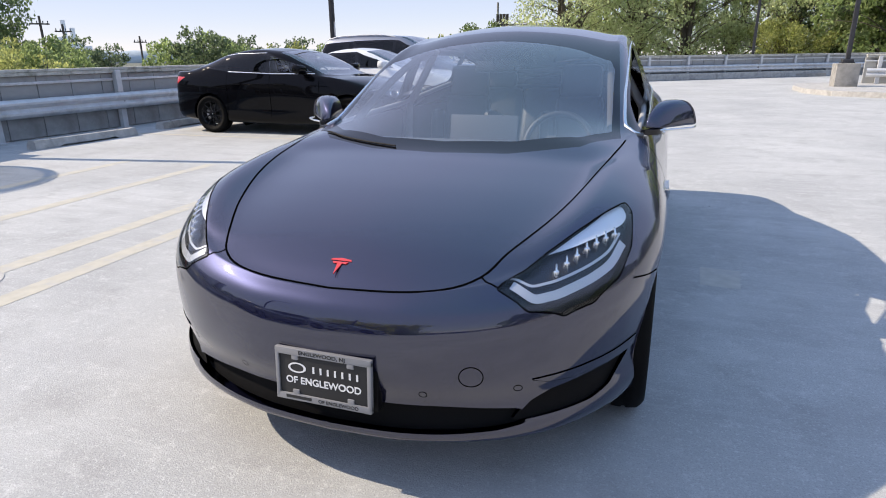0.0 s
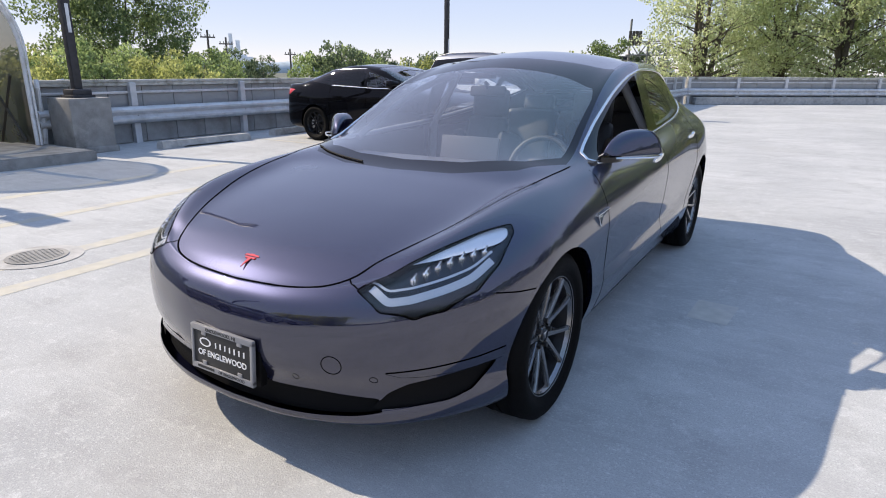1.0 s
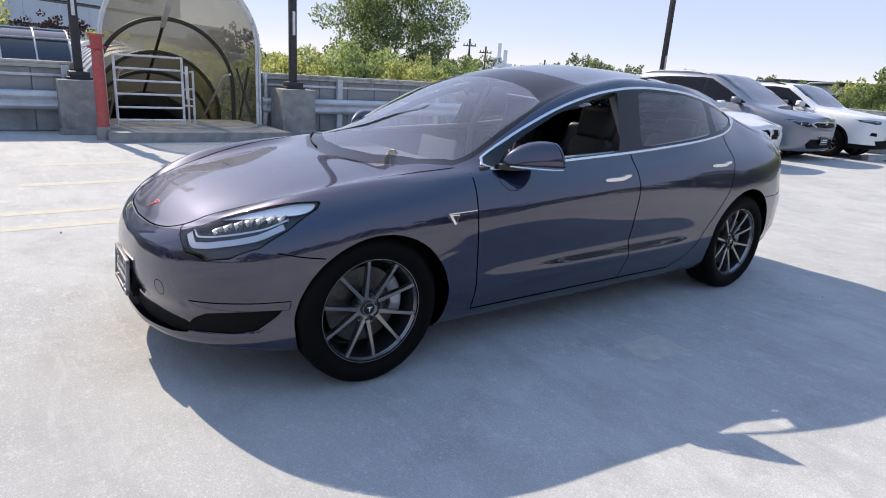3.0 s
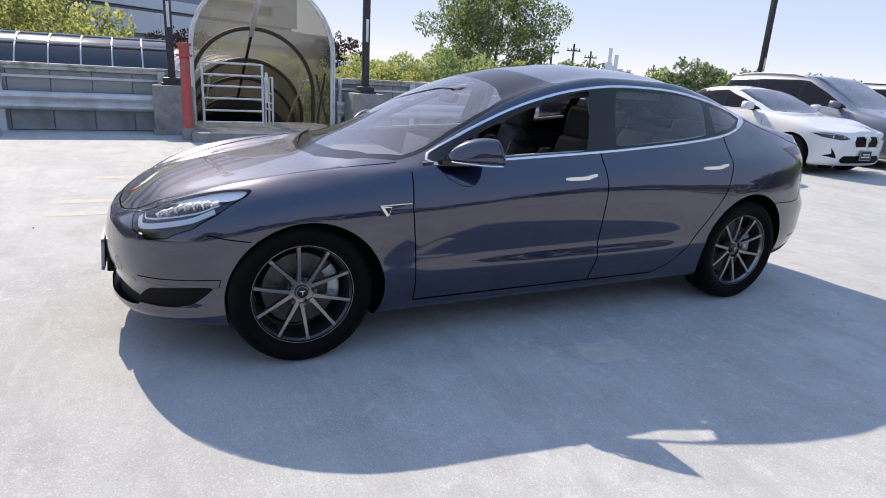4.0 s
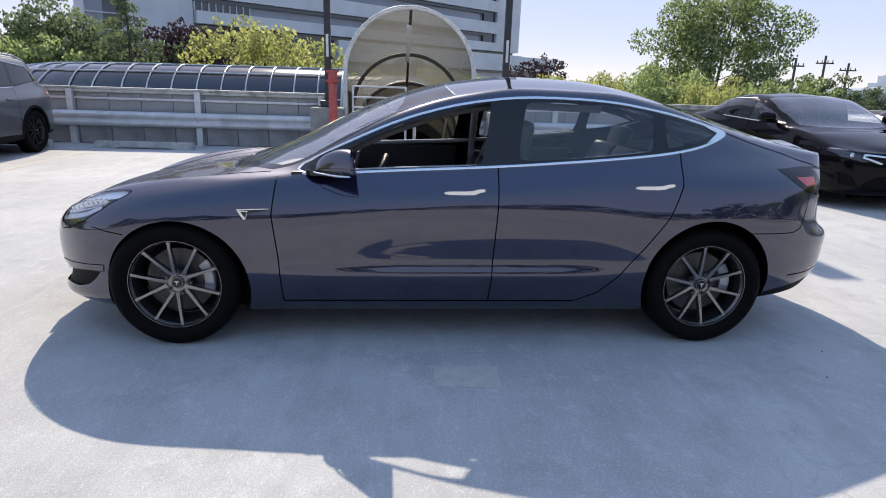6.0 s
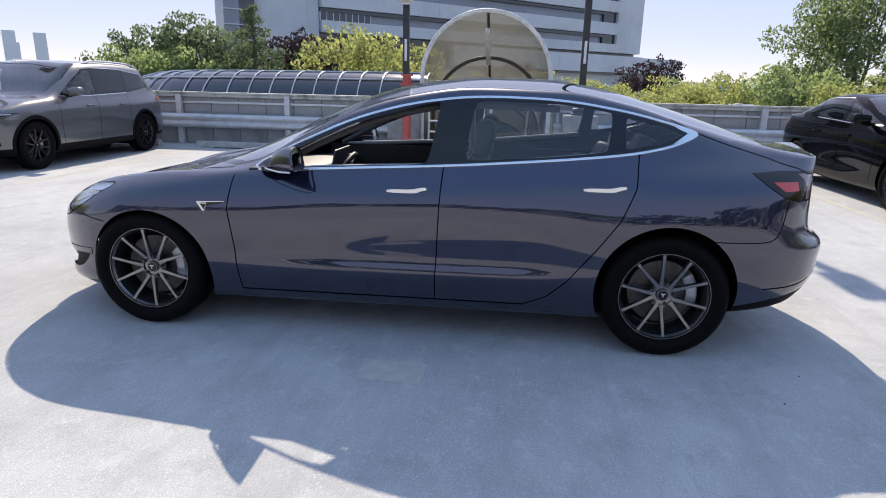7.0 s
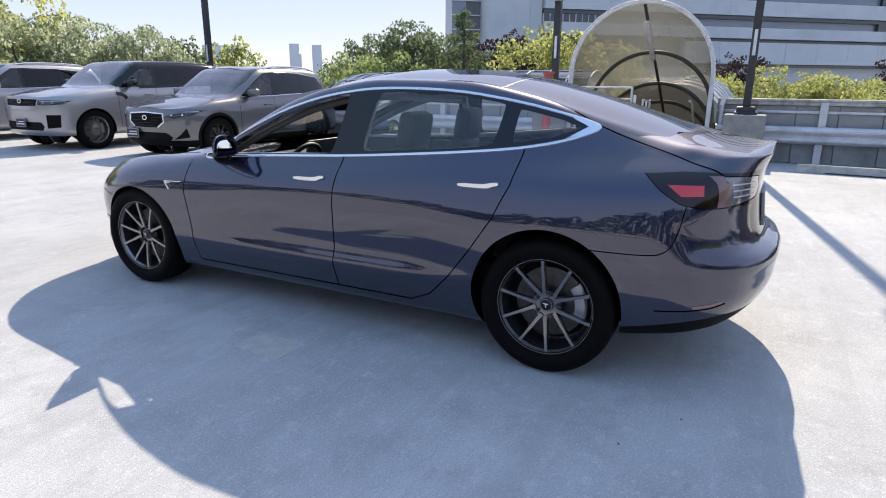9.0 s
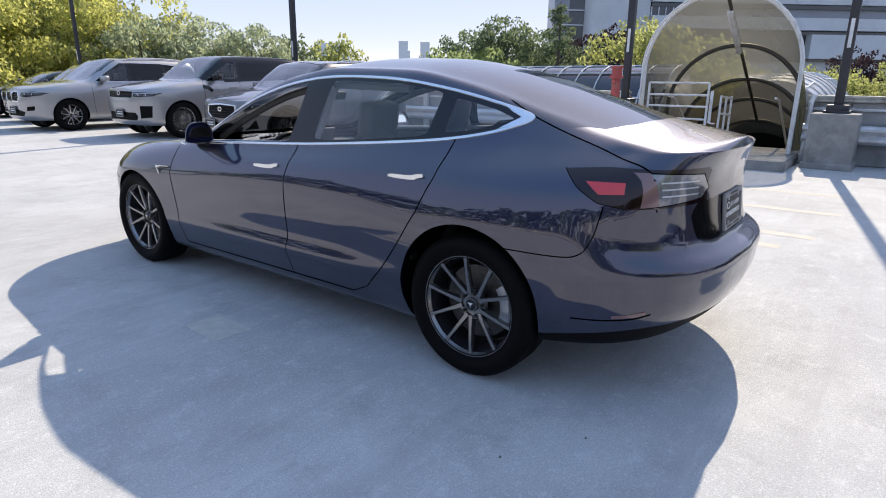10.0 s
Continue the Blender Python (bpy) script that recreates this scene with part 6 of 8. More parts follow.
    blade = [(0.592, 0.398), (0.70, 0.408), (0.80, 0.420), (0.852, 0.430), (0.846, 0.396), (0.78, 0.386), (0.68, 0.380), (0.63, 0.384)]
    sh.cut("vent_blade", blade, "y", nose)
    tail_side = [(1.825, 0.988), (1.98, 1.0), (2.4, 0.99), (2.4, 0.845), (2.08, 0.850), (1.985, 0.872), (1.90, 0.925)]
    sh.cut("tail_light", tail_side, "x", lambda c, n: c.x > 0.36 and c.z < 1.01)
    sh.cut("red_lamp", [(1.925, 0.948), (2.065, 0.948), (2.070, 0.905), (1.985, 0.903)], "x", lambda c, n: c.x > 0.36)
    sh.cut("pink_lamp", [(0.655, 0.852), (0.722, 0.852), (0.695, 0.985), (0.665, 0.985)], "y", lambda c, n: c.y > 1.95 and c.x > 0.3)
    sh.cut("clear_lamp", [(0.335, 0.905), (0.40, 0.868), (0.655, 0.856), (0.665, 0.98), (0.40, 0.965)], "y", lambda c, n: c.y > 1.9 and c.x > 0.3)
    sh.cut("plate_recess", rounded([(-0.30, 0.676), (0.36, 0.676), (0.43, 0.70), (0.475, 0.80), (0.43, 0.850), (-0.30, 0.866)], 2, 0.8), "y", lambda c, n: c.y > 1.9 and c.x < 0.52)
    sh.cut("rear_bumper", [(1.60, 0.05), (1.62, 0.652), (1.92, 0.652), (2.03, 0.66), (2.5, 0.63), (2.5, 0.05)], "x", lambda c, n: c.y > 1.4 and c.z < 0.7)
    sh.cut("diffuser", [(1.74, 0.10), (2.5, 0.10), (2.5, 0.395), (2.2, 0.375), (1.95, 0.330), (1.74, 0.29)], "x", lambda c, n: c.y > 1.75 and c.z < 0.45)
    P = "midnight"
    sh.names.append("front_fender")
    for f in sh.bm.faces:
        c = f.calc_center_median()
        if f[sh.part] == 0 and c.y < -0.90 and c.x > 0.3 and c.z > 0.245:
            f[sh.part] = sh.names.index("front_fender")
    sh.panel("body", P, car, called="body_shell")
    sh.panel("hood", P, car)
    sh.panel("windscreen_border", "gloss_black", car)
    sh.panel("windscreen", "glass", car, label="clear glass with a faint reflection").visible_shadow = False
    sh.panel("roof", "rear_glass", car, label="dark glass roof", called="roof_panel")
    sh.panel("rear_screen_border", "rear_glass", car)
    sh.panel("rear_screen", "rear_glass", car)
    sh.panel("boot_lid", P, car)
    sh.panel("plate_recess", "gloss_black", car, label="gloss black plate recess")
    sh.panel("front_bumper", P, car)
    sh.panel("rear_bumper", P, car)
    sh.panel("intake", "trim", car, label="black lower air intake", lift=-0.035)
    sh.panel("diffuser", "trim", car, label="black plastic rear valance")
    for side in (1, -1):
        for n in ("front_door", "rear_door"):
            sh.panel(n, P, car, side)
        sh.panel("front_fender", P, car, side)
        sh.panel("pillar_trim", "gloss_black", car, side, label="gloss black window surround")
        sh.panel("rear_window", "tint", car, side)
        sh.panel("quarter_window", "tint", car, side)
        sh.panel("vent", "trim", car, side, lift=-0.012, label="satin black bumper vent")
        tl = sh.panel("tail_light", "dark_red", car, side, label="smoked dark red tail light")
        sh.panel("red_lamp", "red_lens", tl, side, lift=0.001)
        sh.panel("clear_lamp", "lens_clear", tl, side, lift=0.0005)
        sh.panel("pink_lamp", "pink_lens", tl, side, lift=0.0005)
        bm = bmesh.new()
        for z in (0.888, 0.914, 0.940):
            sh.strip(bm, [(0.43, z), (0.55, z + 0.004), (0.645, z + 0.006)], "y", 0.006, 0.0018, side=side, step=0.02, back=True)
        part("light_guide", bm, "lens_white", tl)
        bm = bmesh.new()
        sh.strip(bm, [(0.335, 0.905), (0.40, 0.868), (0.655, 0.856), (0.722, 0.852)], "y", 0.0035, 0.0014, side=side, step=0.01, back=True)
        sh.strip(bm, [(0.335, 0.905), (0.40, 0.965), (0.665, 0.984)], "y", 0.003, 0.0014, side=side, step=0.01, back=True)
        sh.strip(bm, [(1.825, 0.988), (1.90, 0.925), (1.985, 0.872), (2.08, 0.850)], "x", 0.003, 0.0012, side=side, step=0.01)
        part("lamp_seam", bm, "gap", tl)
        # headlight: dark housing, upper part whitened for its sky reflection, light guide along the lower edge and a
        # clear lens
        hl = sh.panel("headlight", "lamp_housing", car, side, lift=-0.030, called="headlight", label="clear headlight with a bright light guide")
        bm = bmesh.new()
        line = [(0.520, -2.092), (0.575, -2.098), (0.63, -2.068), (0.69, -2.010), (0.74, -1.945), (0.775, -1.88), (0.797, -1.80)]
        sh.ribbon(bm, [sh.onto(p, "z") for p in rounded_line(line)], 0.026, -0.009, side)
        sh.ribbon(bm, [sh.onto((p[0] - 0.012, p[1] + 0.022), "z") for p in rounded_line(line)], 0.008, -0.010, side)
        part("light_guide", bm, "lens_white", hl)
        sh.panel("lamp_sky_panel", "lamp_sky_white", hl, side, lift=-0.010)
        bm = bmesh.new()
        for k in range(7):
            c = sh.onto((0.632 + 0.0235 * k, -2.012 + 0.036 * k), "z", -0.014)
            solid(bm, (0.006, 0.040, 0.034), pose(side * c.x, c.y, c.z, 20, 0, side * 10), 0.002)
            solid(bm, (0.018, 0.008, 0.020), pose(side * c.x, c.y - 0.012, c.z, 20, 0, side * 45), 0.002)
        part("lamp_cells", bm, "reflector", hl)
        for nm in ("headlight", "lamp_sky_panel"):
            lens = new("lens", sh.mesh(nm, "lamp", side, 0.0008))
            lens.parent = hl
    # shut lines
    bm = bmesh.new()
    sh.ribbon(bm, [sh.onto((max(0.0, p[0]), p[1]), "z") for p in hood_edge], 0.007, 0.0008)
    part("hood_gap", bm, "gap", car)
    for side in (1, -1):
        bm = bmesh.new()
        sh.strip(bm, front_door[:4], "x", 0.006, 0.0008, side=side)
        part("front_door_gap", bm, "gap", car)
        bm = bmesh.new()
        sh.strip(bm, [(-0.885, 0.243), (0.215, 0.243), (0.70, 0.243)], "x", 0.008, 0.0012, side=side, step=0.05)
        part("sill_gap", bm, "gap", car)
        bm = bmesh.new()
        sh.strip(bm, [(0.215, 0.245), (0.225, 0.5), (0.245, 0.974)], "x", 0.006, 0.0008, side=side)
        part("door_gap", bm, "gap", car)
        bm = bmesh.new()
        sh.strip(bm, rear_door[3:10], "x", 0.006, 0.0008, side=side)
        part("rear_door_gap", bm, "gap", car)
        bm = bmesh.new()
        sh.strip(bm, [(-1.84, 0.630), (-1.75, 0.615), (-1.665, 0.605)], "x", 0.005, 0.0008, side=side)
        part("front_bumper_gap", bm, "gap", car)
        bm = bmesh.new()
        sh.strip(bm, rounded_line([(1.640, 0.652), (1.80, 0.650), (1.90, 0.653), (1.955, 0.675), (1.99, 0.75), (2.01, 0.862)]), "x", 0.005, 0.0008, side=side)
        part("rear_bumper_gap", bm, "gap", car)
        bm = bmesh.new()
        sh.strip(bm, rounded_line([(0.562, 1.44), (0.592, 1.60), (0.620, 1.78), (0.645, 1.93), (0.66, 2.05), (0.665, 2.17)]), "z", 0.007, 0.0008, side=side)
        part("boot_gap", bm, "gap", car)
        # bright strip round the side windows
        bm = bmesh.new()
        sh.strip(bm, dlo, "x", 0.016, 0.0, side=side, high=0.006, closed=True)
        part("window_trim", bm, "chrome", car, "bright satin strip round the side windows")
        sh.panel("trim_corner", "chrome", car, side, lift=0.004)
        # door handles
        for y0, z0 in ((-0.045, 0.845), (0.975, 0.888)):
            bm = bmesh.new()
            c = sh.onto((y0 + 0.10, z0), "x")
            m = pose(side * (c.x + 0.001), 0, 0)
            lo = [(y0, z0 - 0.010), (y0 + 0.155, z0 - 0.010), (y0 + 0.185, z0 + 0.004), (y0 + 0.212, z0 + 0.008), (y0 + 0.212, z0 + 0.024), (y0 + 0.17, z0 + 0.020), (y0 + 0.14, z0 + 0.010), (y0, z0 + 0.008)]
            prism(bm, rounded(lo, 1), side * (c.x - 0.012), side * (c.x + 0.006), "x")
            part("door_handle", bm, "chrome", car, "flush bright door handle")
        # wing badge with its camera
        c = sh.onto((-1.06, 0.72), "x")
        for nm, loop, out, mt in (("wing_strip", [(-1.092, 0.744), (-0.935, 0.751), (-0.935, 0.755), (-1.092, 0.749)], 0.006, "chrome"),
                                  ("camera_surround", [(-1.092, 0.744), (-1.036, 0.742), (-1.050, 0.700), (-1.060, 0.696)], 0.008, "chrome"),
                                  ("side_camera", [(-1.074, 0.737), (-1.040, 0.737), (-1.051, 0.704)], 0.0095, "gloss_black"),
                                  ("strip_inlay", [(-1.045, 0.728), (-0.99, 0.738), (-0.94, 0.750), (-1.045, 0.745)], 0.005, "gloss_black")):
            bm = bmesh.new()
            prism(bm, loop, side * (c.x - 0.015), side * (c.x + out), "x")
            part(nm, bm, mt, car, smooth=0)
        # mirror
        mir = new("door_mirror")
        mir.parent = car
        bm = bmesh.new()
        rows = []
        for u in range(15):
            k = u / 14
            g = math.sin(math.pi / 2 * min(1.0, k / 0.9)) ** 0.5 if k else 0.12
            y = -0.708 + 0.188 * k
            inner, outer, low, top = 0.805 + 0.035 * k, 0.850 + 0.180 * k ** 0.8, 0.943 - 0.004 * g, 0.950 + 0.108 * g
            row = []
            for j in range(28):
                a = 2 * math.pi * j / 28
                cx, cz = math.cos(a), math.sin(a)
                px = (inner + outer) / 2 + math.copysign(abs(cx) ** 0.62, cx) * (outer - inner) / 2
                up = math.copysign(abs(cz) ** (0.75 if cz > 0 else 0.35), cz)
                pz = (low + (top - low) * 0.32) + up * ((top - low) * (0.68 if cz > 0 else 0.32))
                lean = 0.030 * max(0.0, (px - inner) / (outer - inner)) * max(0.0, (pz - low) / max(0.02, top - low))
                row.append(bm.verts.new((side * (px - lean), y + 0.020 * (1 - (pz - low) / 0.11) * k, pz)))
            rows.append(row)
        for a, b in zip(rows, rows[1:]):
            for j in range(28):
                bm.faces.new((a[j], a[(j + 1) % 28], b[(j + 1) % 28], b[j]))
        back_face = bm.faces.new(rows[-1])
        bm.faces.new(rows[0])
        res = bmesh.ops.inset_individual(bm, faces=[back_face], thickness=0.008)
        bmesh.ops.translate(bm, vec=(0, -0.010, 0), verts=back_face.verts)
        part("mirror_cap", bm, P, mir, smooth=50)
        bm = bmesh.new()
        prism(bm, rounded([(-0.078, -0.036), (0.068, -0.036), (0.050, 0.044), (-0.07, 0.046)], 2), -0.003, 0.003, "y")
        for v in bm.verts:
            v.co = Vector((side * (0.928 + v.co.x), -0.520 + v.co.y - v.co.z * 0.1, 0.985 + v.co.z))
        part("mirror_glass", bm, "mirror", mir)
        bm = bmesh.new()
        prism(bm, rounded([(-0.78, 0.79), (-0.58, 0.79), (-0.60, 0.88), (-0.72, 0.88)], 2), 0.918, 0.941)
        for v in bm.verts:
            v.co = Vector((side * v.co.y, v.co.x, v.co.z))
        part("mirror_foot", bm, "gloss_black", mir)
        bm = bmesh.new()
        pipe(bm, rounded_line([(side * 0.83, -0.725, 0.934), (side * 0.89, -0.702, 0.937), (side * 0.955, -0.645, 0.937), (side * 1.010, -0.575, 0.937), (side * 1.022, -0.518, 0.937)], 4), 0.005)
        part("mirror_strip", bm, "chrome", mir)
        # arches
        for cy, cz in ARCHES:
            lip, lin = bmesh.new(), bmesh.new()
            arch_liner(sh, lin, lip, cy, cz, R, 0.36, side)
            part("arch_lip", lip, P, car)
            part("arch_liner", lin, "trim", car)
        for cy in (-1.4375, 1.4375):
            wheel(car, (side * 0.785, cy, 0.334), 0.334, 0.232, 0.241, (5, 1.0, 0.0195, 0.030), "rim", side)
    # bright outline of the lower lip and the front intake vanes
    for side in (1, -1):
        bm = bmesh.new()
        sh.strip(bm, blade, "y", 0.006, 0.0010, side=side, step=0.008, closed=True)
        part("vent_slit", bm, "gap", car)
        sh.panel("vent_blade", P, car, side, lift=0.003)
        bm = bmesh.new()
        sh.ribbon(bm, [sh.onto(p, "z") for p in rounded_line([(0.432, -2.088), (0.455, -2.105), (0.482, -2.112)])], 0.005, 0.0008, side)
        part("lamp_gap", bm, "gap", car)
        bm = bmesh.new()
        sh.ribbon(bm, [sh.onto(p, "z") for p in lamp + lamp[:1]], 0.0045, 0.0012, side)
        part("lamp_seal", bm, "gap", car)
        bm = bmesh.new()
        sh.strip(bm, circle(0.435, 0.418, 0.032, 24), "y", 0.003, 0.0006, closed=True, side=side, step=0.004) if side > 0 else bm.verts.new((0, -2, 0.4))
        part("tow_cover", bm, "gap", car) if side > 0 else bm.free()
    # parking sensors
    for x, z in ((0.555, 0.372), (0.30, 0.352)):
        for side in (1, -1):
            bm = bmesh.new()
            sh.strip(bm, circle(x, z, 0.011, 16), "y", 0.002, 0.0006, closed=True, side=side, step=0.003)
            part("parking_sensor", bm, "gap", car)
    # wipers at the foot of the windscreen
    for line in ([(-0.62, -1.06), (-0.50, -1.135), (-0.36, -1.185), (-0.20, -1.225)],):
        bm = bmesh.new()
        spots = [(p, sh.onto((abs(p[0]), p[1]), "z", 0.005)) for p in rounded_line(line, 5)]
        pipe(bm, [(math.copysign(q.x, p[0]), q.y, q.z) for p, q in spots], 0.004, 6)
        part("wiper", bm, "trim", car)
    # groove and red reflector low on the rear bumper
    for side in (1, -1):
        bm = bmesh.new()
        sh.strip(bm, rounded_line([(1.93, 0.400), (2.05, 0.405), (2.15, 0.418), (2.205, 0.438)]), "x", 0.006, 0.0012, side=side)
        part("bumper_groove", bm, "gap", car)
        bm = bmesh.new()
        sh.strip(bm, rounded_line([(2.08, 0.422), (2.14, 0.430), (2.19, 0.444)]), "x", 0.014, 0.0012, side=side)
        part("rear_reflector", bm, "pink_lens", car)
    # red badge on the nose of the hood
    bm = bmesh.new()
    c = sh.onto((0.001, -2.122), "z")
    m = pose(0, c.y, c.z + 0.003, 24)
    prism(bm, [(-0.045, 0.022), (0.045, 0.022), (0.040, 0.030), (0.0, 0.036), (-0.040, 0.030)], -0.002, 0.002)
    prism(bm, [(-0.034, 0.016), (0.034, 0.016), (0.026, 0.006), (0.010, 0.008), (0.0, -0.050), (-0.010, 0.008), (-0.026, 0.006)], -0.002, 0.002)
    bmesh.ops.transform(bm, matrix=m @ Matrix.Diagonal((0.78, 0.82, 0.7, 1)), verts=bm.verts)
    part("nose_badge", bm, "red_badge", car, "red emblem on the hood")
    bm = bmesh.new()
    solid(bm, (0.33, 0.03, 0.17), pose(0.015, -2.246, 0.380, -4), 0.004)
    part("plate_bracket", bm, "trim", car)
    dealer_plate(car, pose(0.015, -2.276, 0.382, -4))
    q = sh.onto((0.001, 0.768), "y", back=True)
    dealer_plate(car, pose(0, q.y + 0.001, 0.768, -6, 0, 180))
    # cabin
    bm = bmesh.new()
    solid(bm, (1.50, 2.9, 0.30), pose(0, 0.0, 0.32), 0.03)
    solid(bm, (1.5, 0.55, 0.25), pose(0, -1.05, 0.56), 0.05)
    solid(bm, (1.3, 0.6, 0.35), pose(0, -1.6, 0.46), 0.05)
    solid(bm, (1.3, 0.75, 0.45), pose(0, 1.72, 0.58), 0.05)
    part("floor_pan", bm, "trim", car)
    bm = bmesh.new()
    solid(bm, (1.40, 0.52, 0.10), pose(0, -0.86, 0.795, 3), 0.04)
    part("dashboard", bm, "dash", car, smooth=60)
    bm = bmesh.new()
    solid(bm, (1.34, 0.03, 0.03), pose(0, -0.60, 0.80), 0.008)
    part("dash_strip", bm, "headliner", car)
    bm = bmesh.new()
    solid(bm, (0.36, 0.014, 0.19), pose(0.0, -0.545, 0.875, -12), 0.006)
    part("centre_screen", bm, "screen_back", car, "wide centre touch screen with a grey back")
    bm = bmesh.new()
    m = pose(0.37, -0.42, 0.81, 0, 0, 90) @ pose(0, 0, 0, 0, 24, 0)
    ring = [(0.172 + 0.016 * math.cos(2 * math.pi * k / 10), 0.016 * math.sin(2 * math.pi * k / 10)) for k in range(10)]
    lathe(bm, ring, 36, m, close=True)
    solid(bm, (0.05, 0.13, 0.10), m, 0.02)
    solid(bm, (0.02, 0.34, 0.03), m, 0.006)
    rod(bm, m @ Vector((0, 0, 0)), (0.37, -0.72, 0.72), 0.035)
    part("steering_wheel", bm, "leather", car, smooth=50)
    bm = bmesh.new()
    solid(bm, (0.24, 0.95, 0.26), pose(0, 0.0, 0.48), 0.04)
    part("centre_console", bm, "trim", car)
    for x in (0.37, -0.37):
        seat(car, x, 0.03, "leather", "front_seat", 0.27)
    bench = new("rear_bench")
    bench.parent = car
    bm = bmesh.new()
    solid(bm, (1.24, 0.50, 0.18), pose(0, 0.85, 0.46, -4), 0.05)
    part("cushion", bm, "leather", bench, smooth=60)
    bm = bmesh.new()
    for x in (-0.40, 0.40, 0):
        solid(bm, (0.44 if x else 0.34, 0.15, 0.58), pose(x, 1.17, 0.74, -26), 0.05)
    part("backrest", bm, "leather", bench, smooth=60)
    for x in (-0.38, 0.38):
        bm = bmesh.new()
        solid(bm, (0.26, 0.10, 0.15), pose(x, 1.34, 1.06, -18), 0.04)
        part("headrest", bm, "leather", bench, smooth=60)
    bm = bmesh.new()
    solid(bm, (1.15, 0.5, 0.04), pose(0, 1.55, 1.00), 0.015)
    part("parcel_shelf", bm, "trim", car)
    for side in (1, -1):
        for y, ln in ((-0.33, 1.02), (0.68, 0.80)):
            bm = bmesh.new()
            solid(bm, (0.05, ln, 0.46), pose(side * 0.80, y, 0.70, 0, side * -5), 0.02)
            part("door_card", bm, "leather", car)
        bm = bmesh.new()
        pipe(bm, [(side * 0.56, 0.30, 1.30), (side * 0.66, 0.30, 1.12), (side * 0.76, 0.30, 0.95), (side * 0.78, 0.30, 0.6)], 0.026)
        part("pillar_lining", bm, "headliner", car, smooth=60)
        bm = bmesh.new()
        pipe(bm, rounded_line([(side * 0.775, -0.72, 0.915), (side * 0.775, -0.27, 0.945), (side * 0.768, 0.16, 0.965), (side * 0.760, 0.80, 1.020), (side * 0.735, 1.10, 1.052)], 4), 0.016)
        part("window_ledge", bm, "headliner", car, smooth=60)
        bm = bmesh.new()
        pipe(bm, rounded_line([(side * 0.655, -0.70, 0.94), (side * 0.630, -0.48, 1.055), (side * 0.605, -0.25, 1.155), (side * 0.585, 0.0, 1.235), (side * 0.575, 0.35, 1.285), (side * 0.560, 0.85, 1.275)], 3), 0.020)
        part("front_pillar_lining", bm, "visor", car, smooth=60)
    bm = bmesh.new()
    solid(bm, (0.22, 0.03, 0.06), pose(0, -0.33, 1.205, -20), 0.012)
    rod(bm, (0, -0.33, 1.215), (0, -0.36, 1.255), 0.010)
    part("rear_view_mirror", bm, "trim", car)
    return car


dark_sedan()


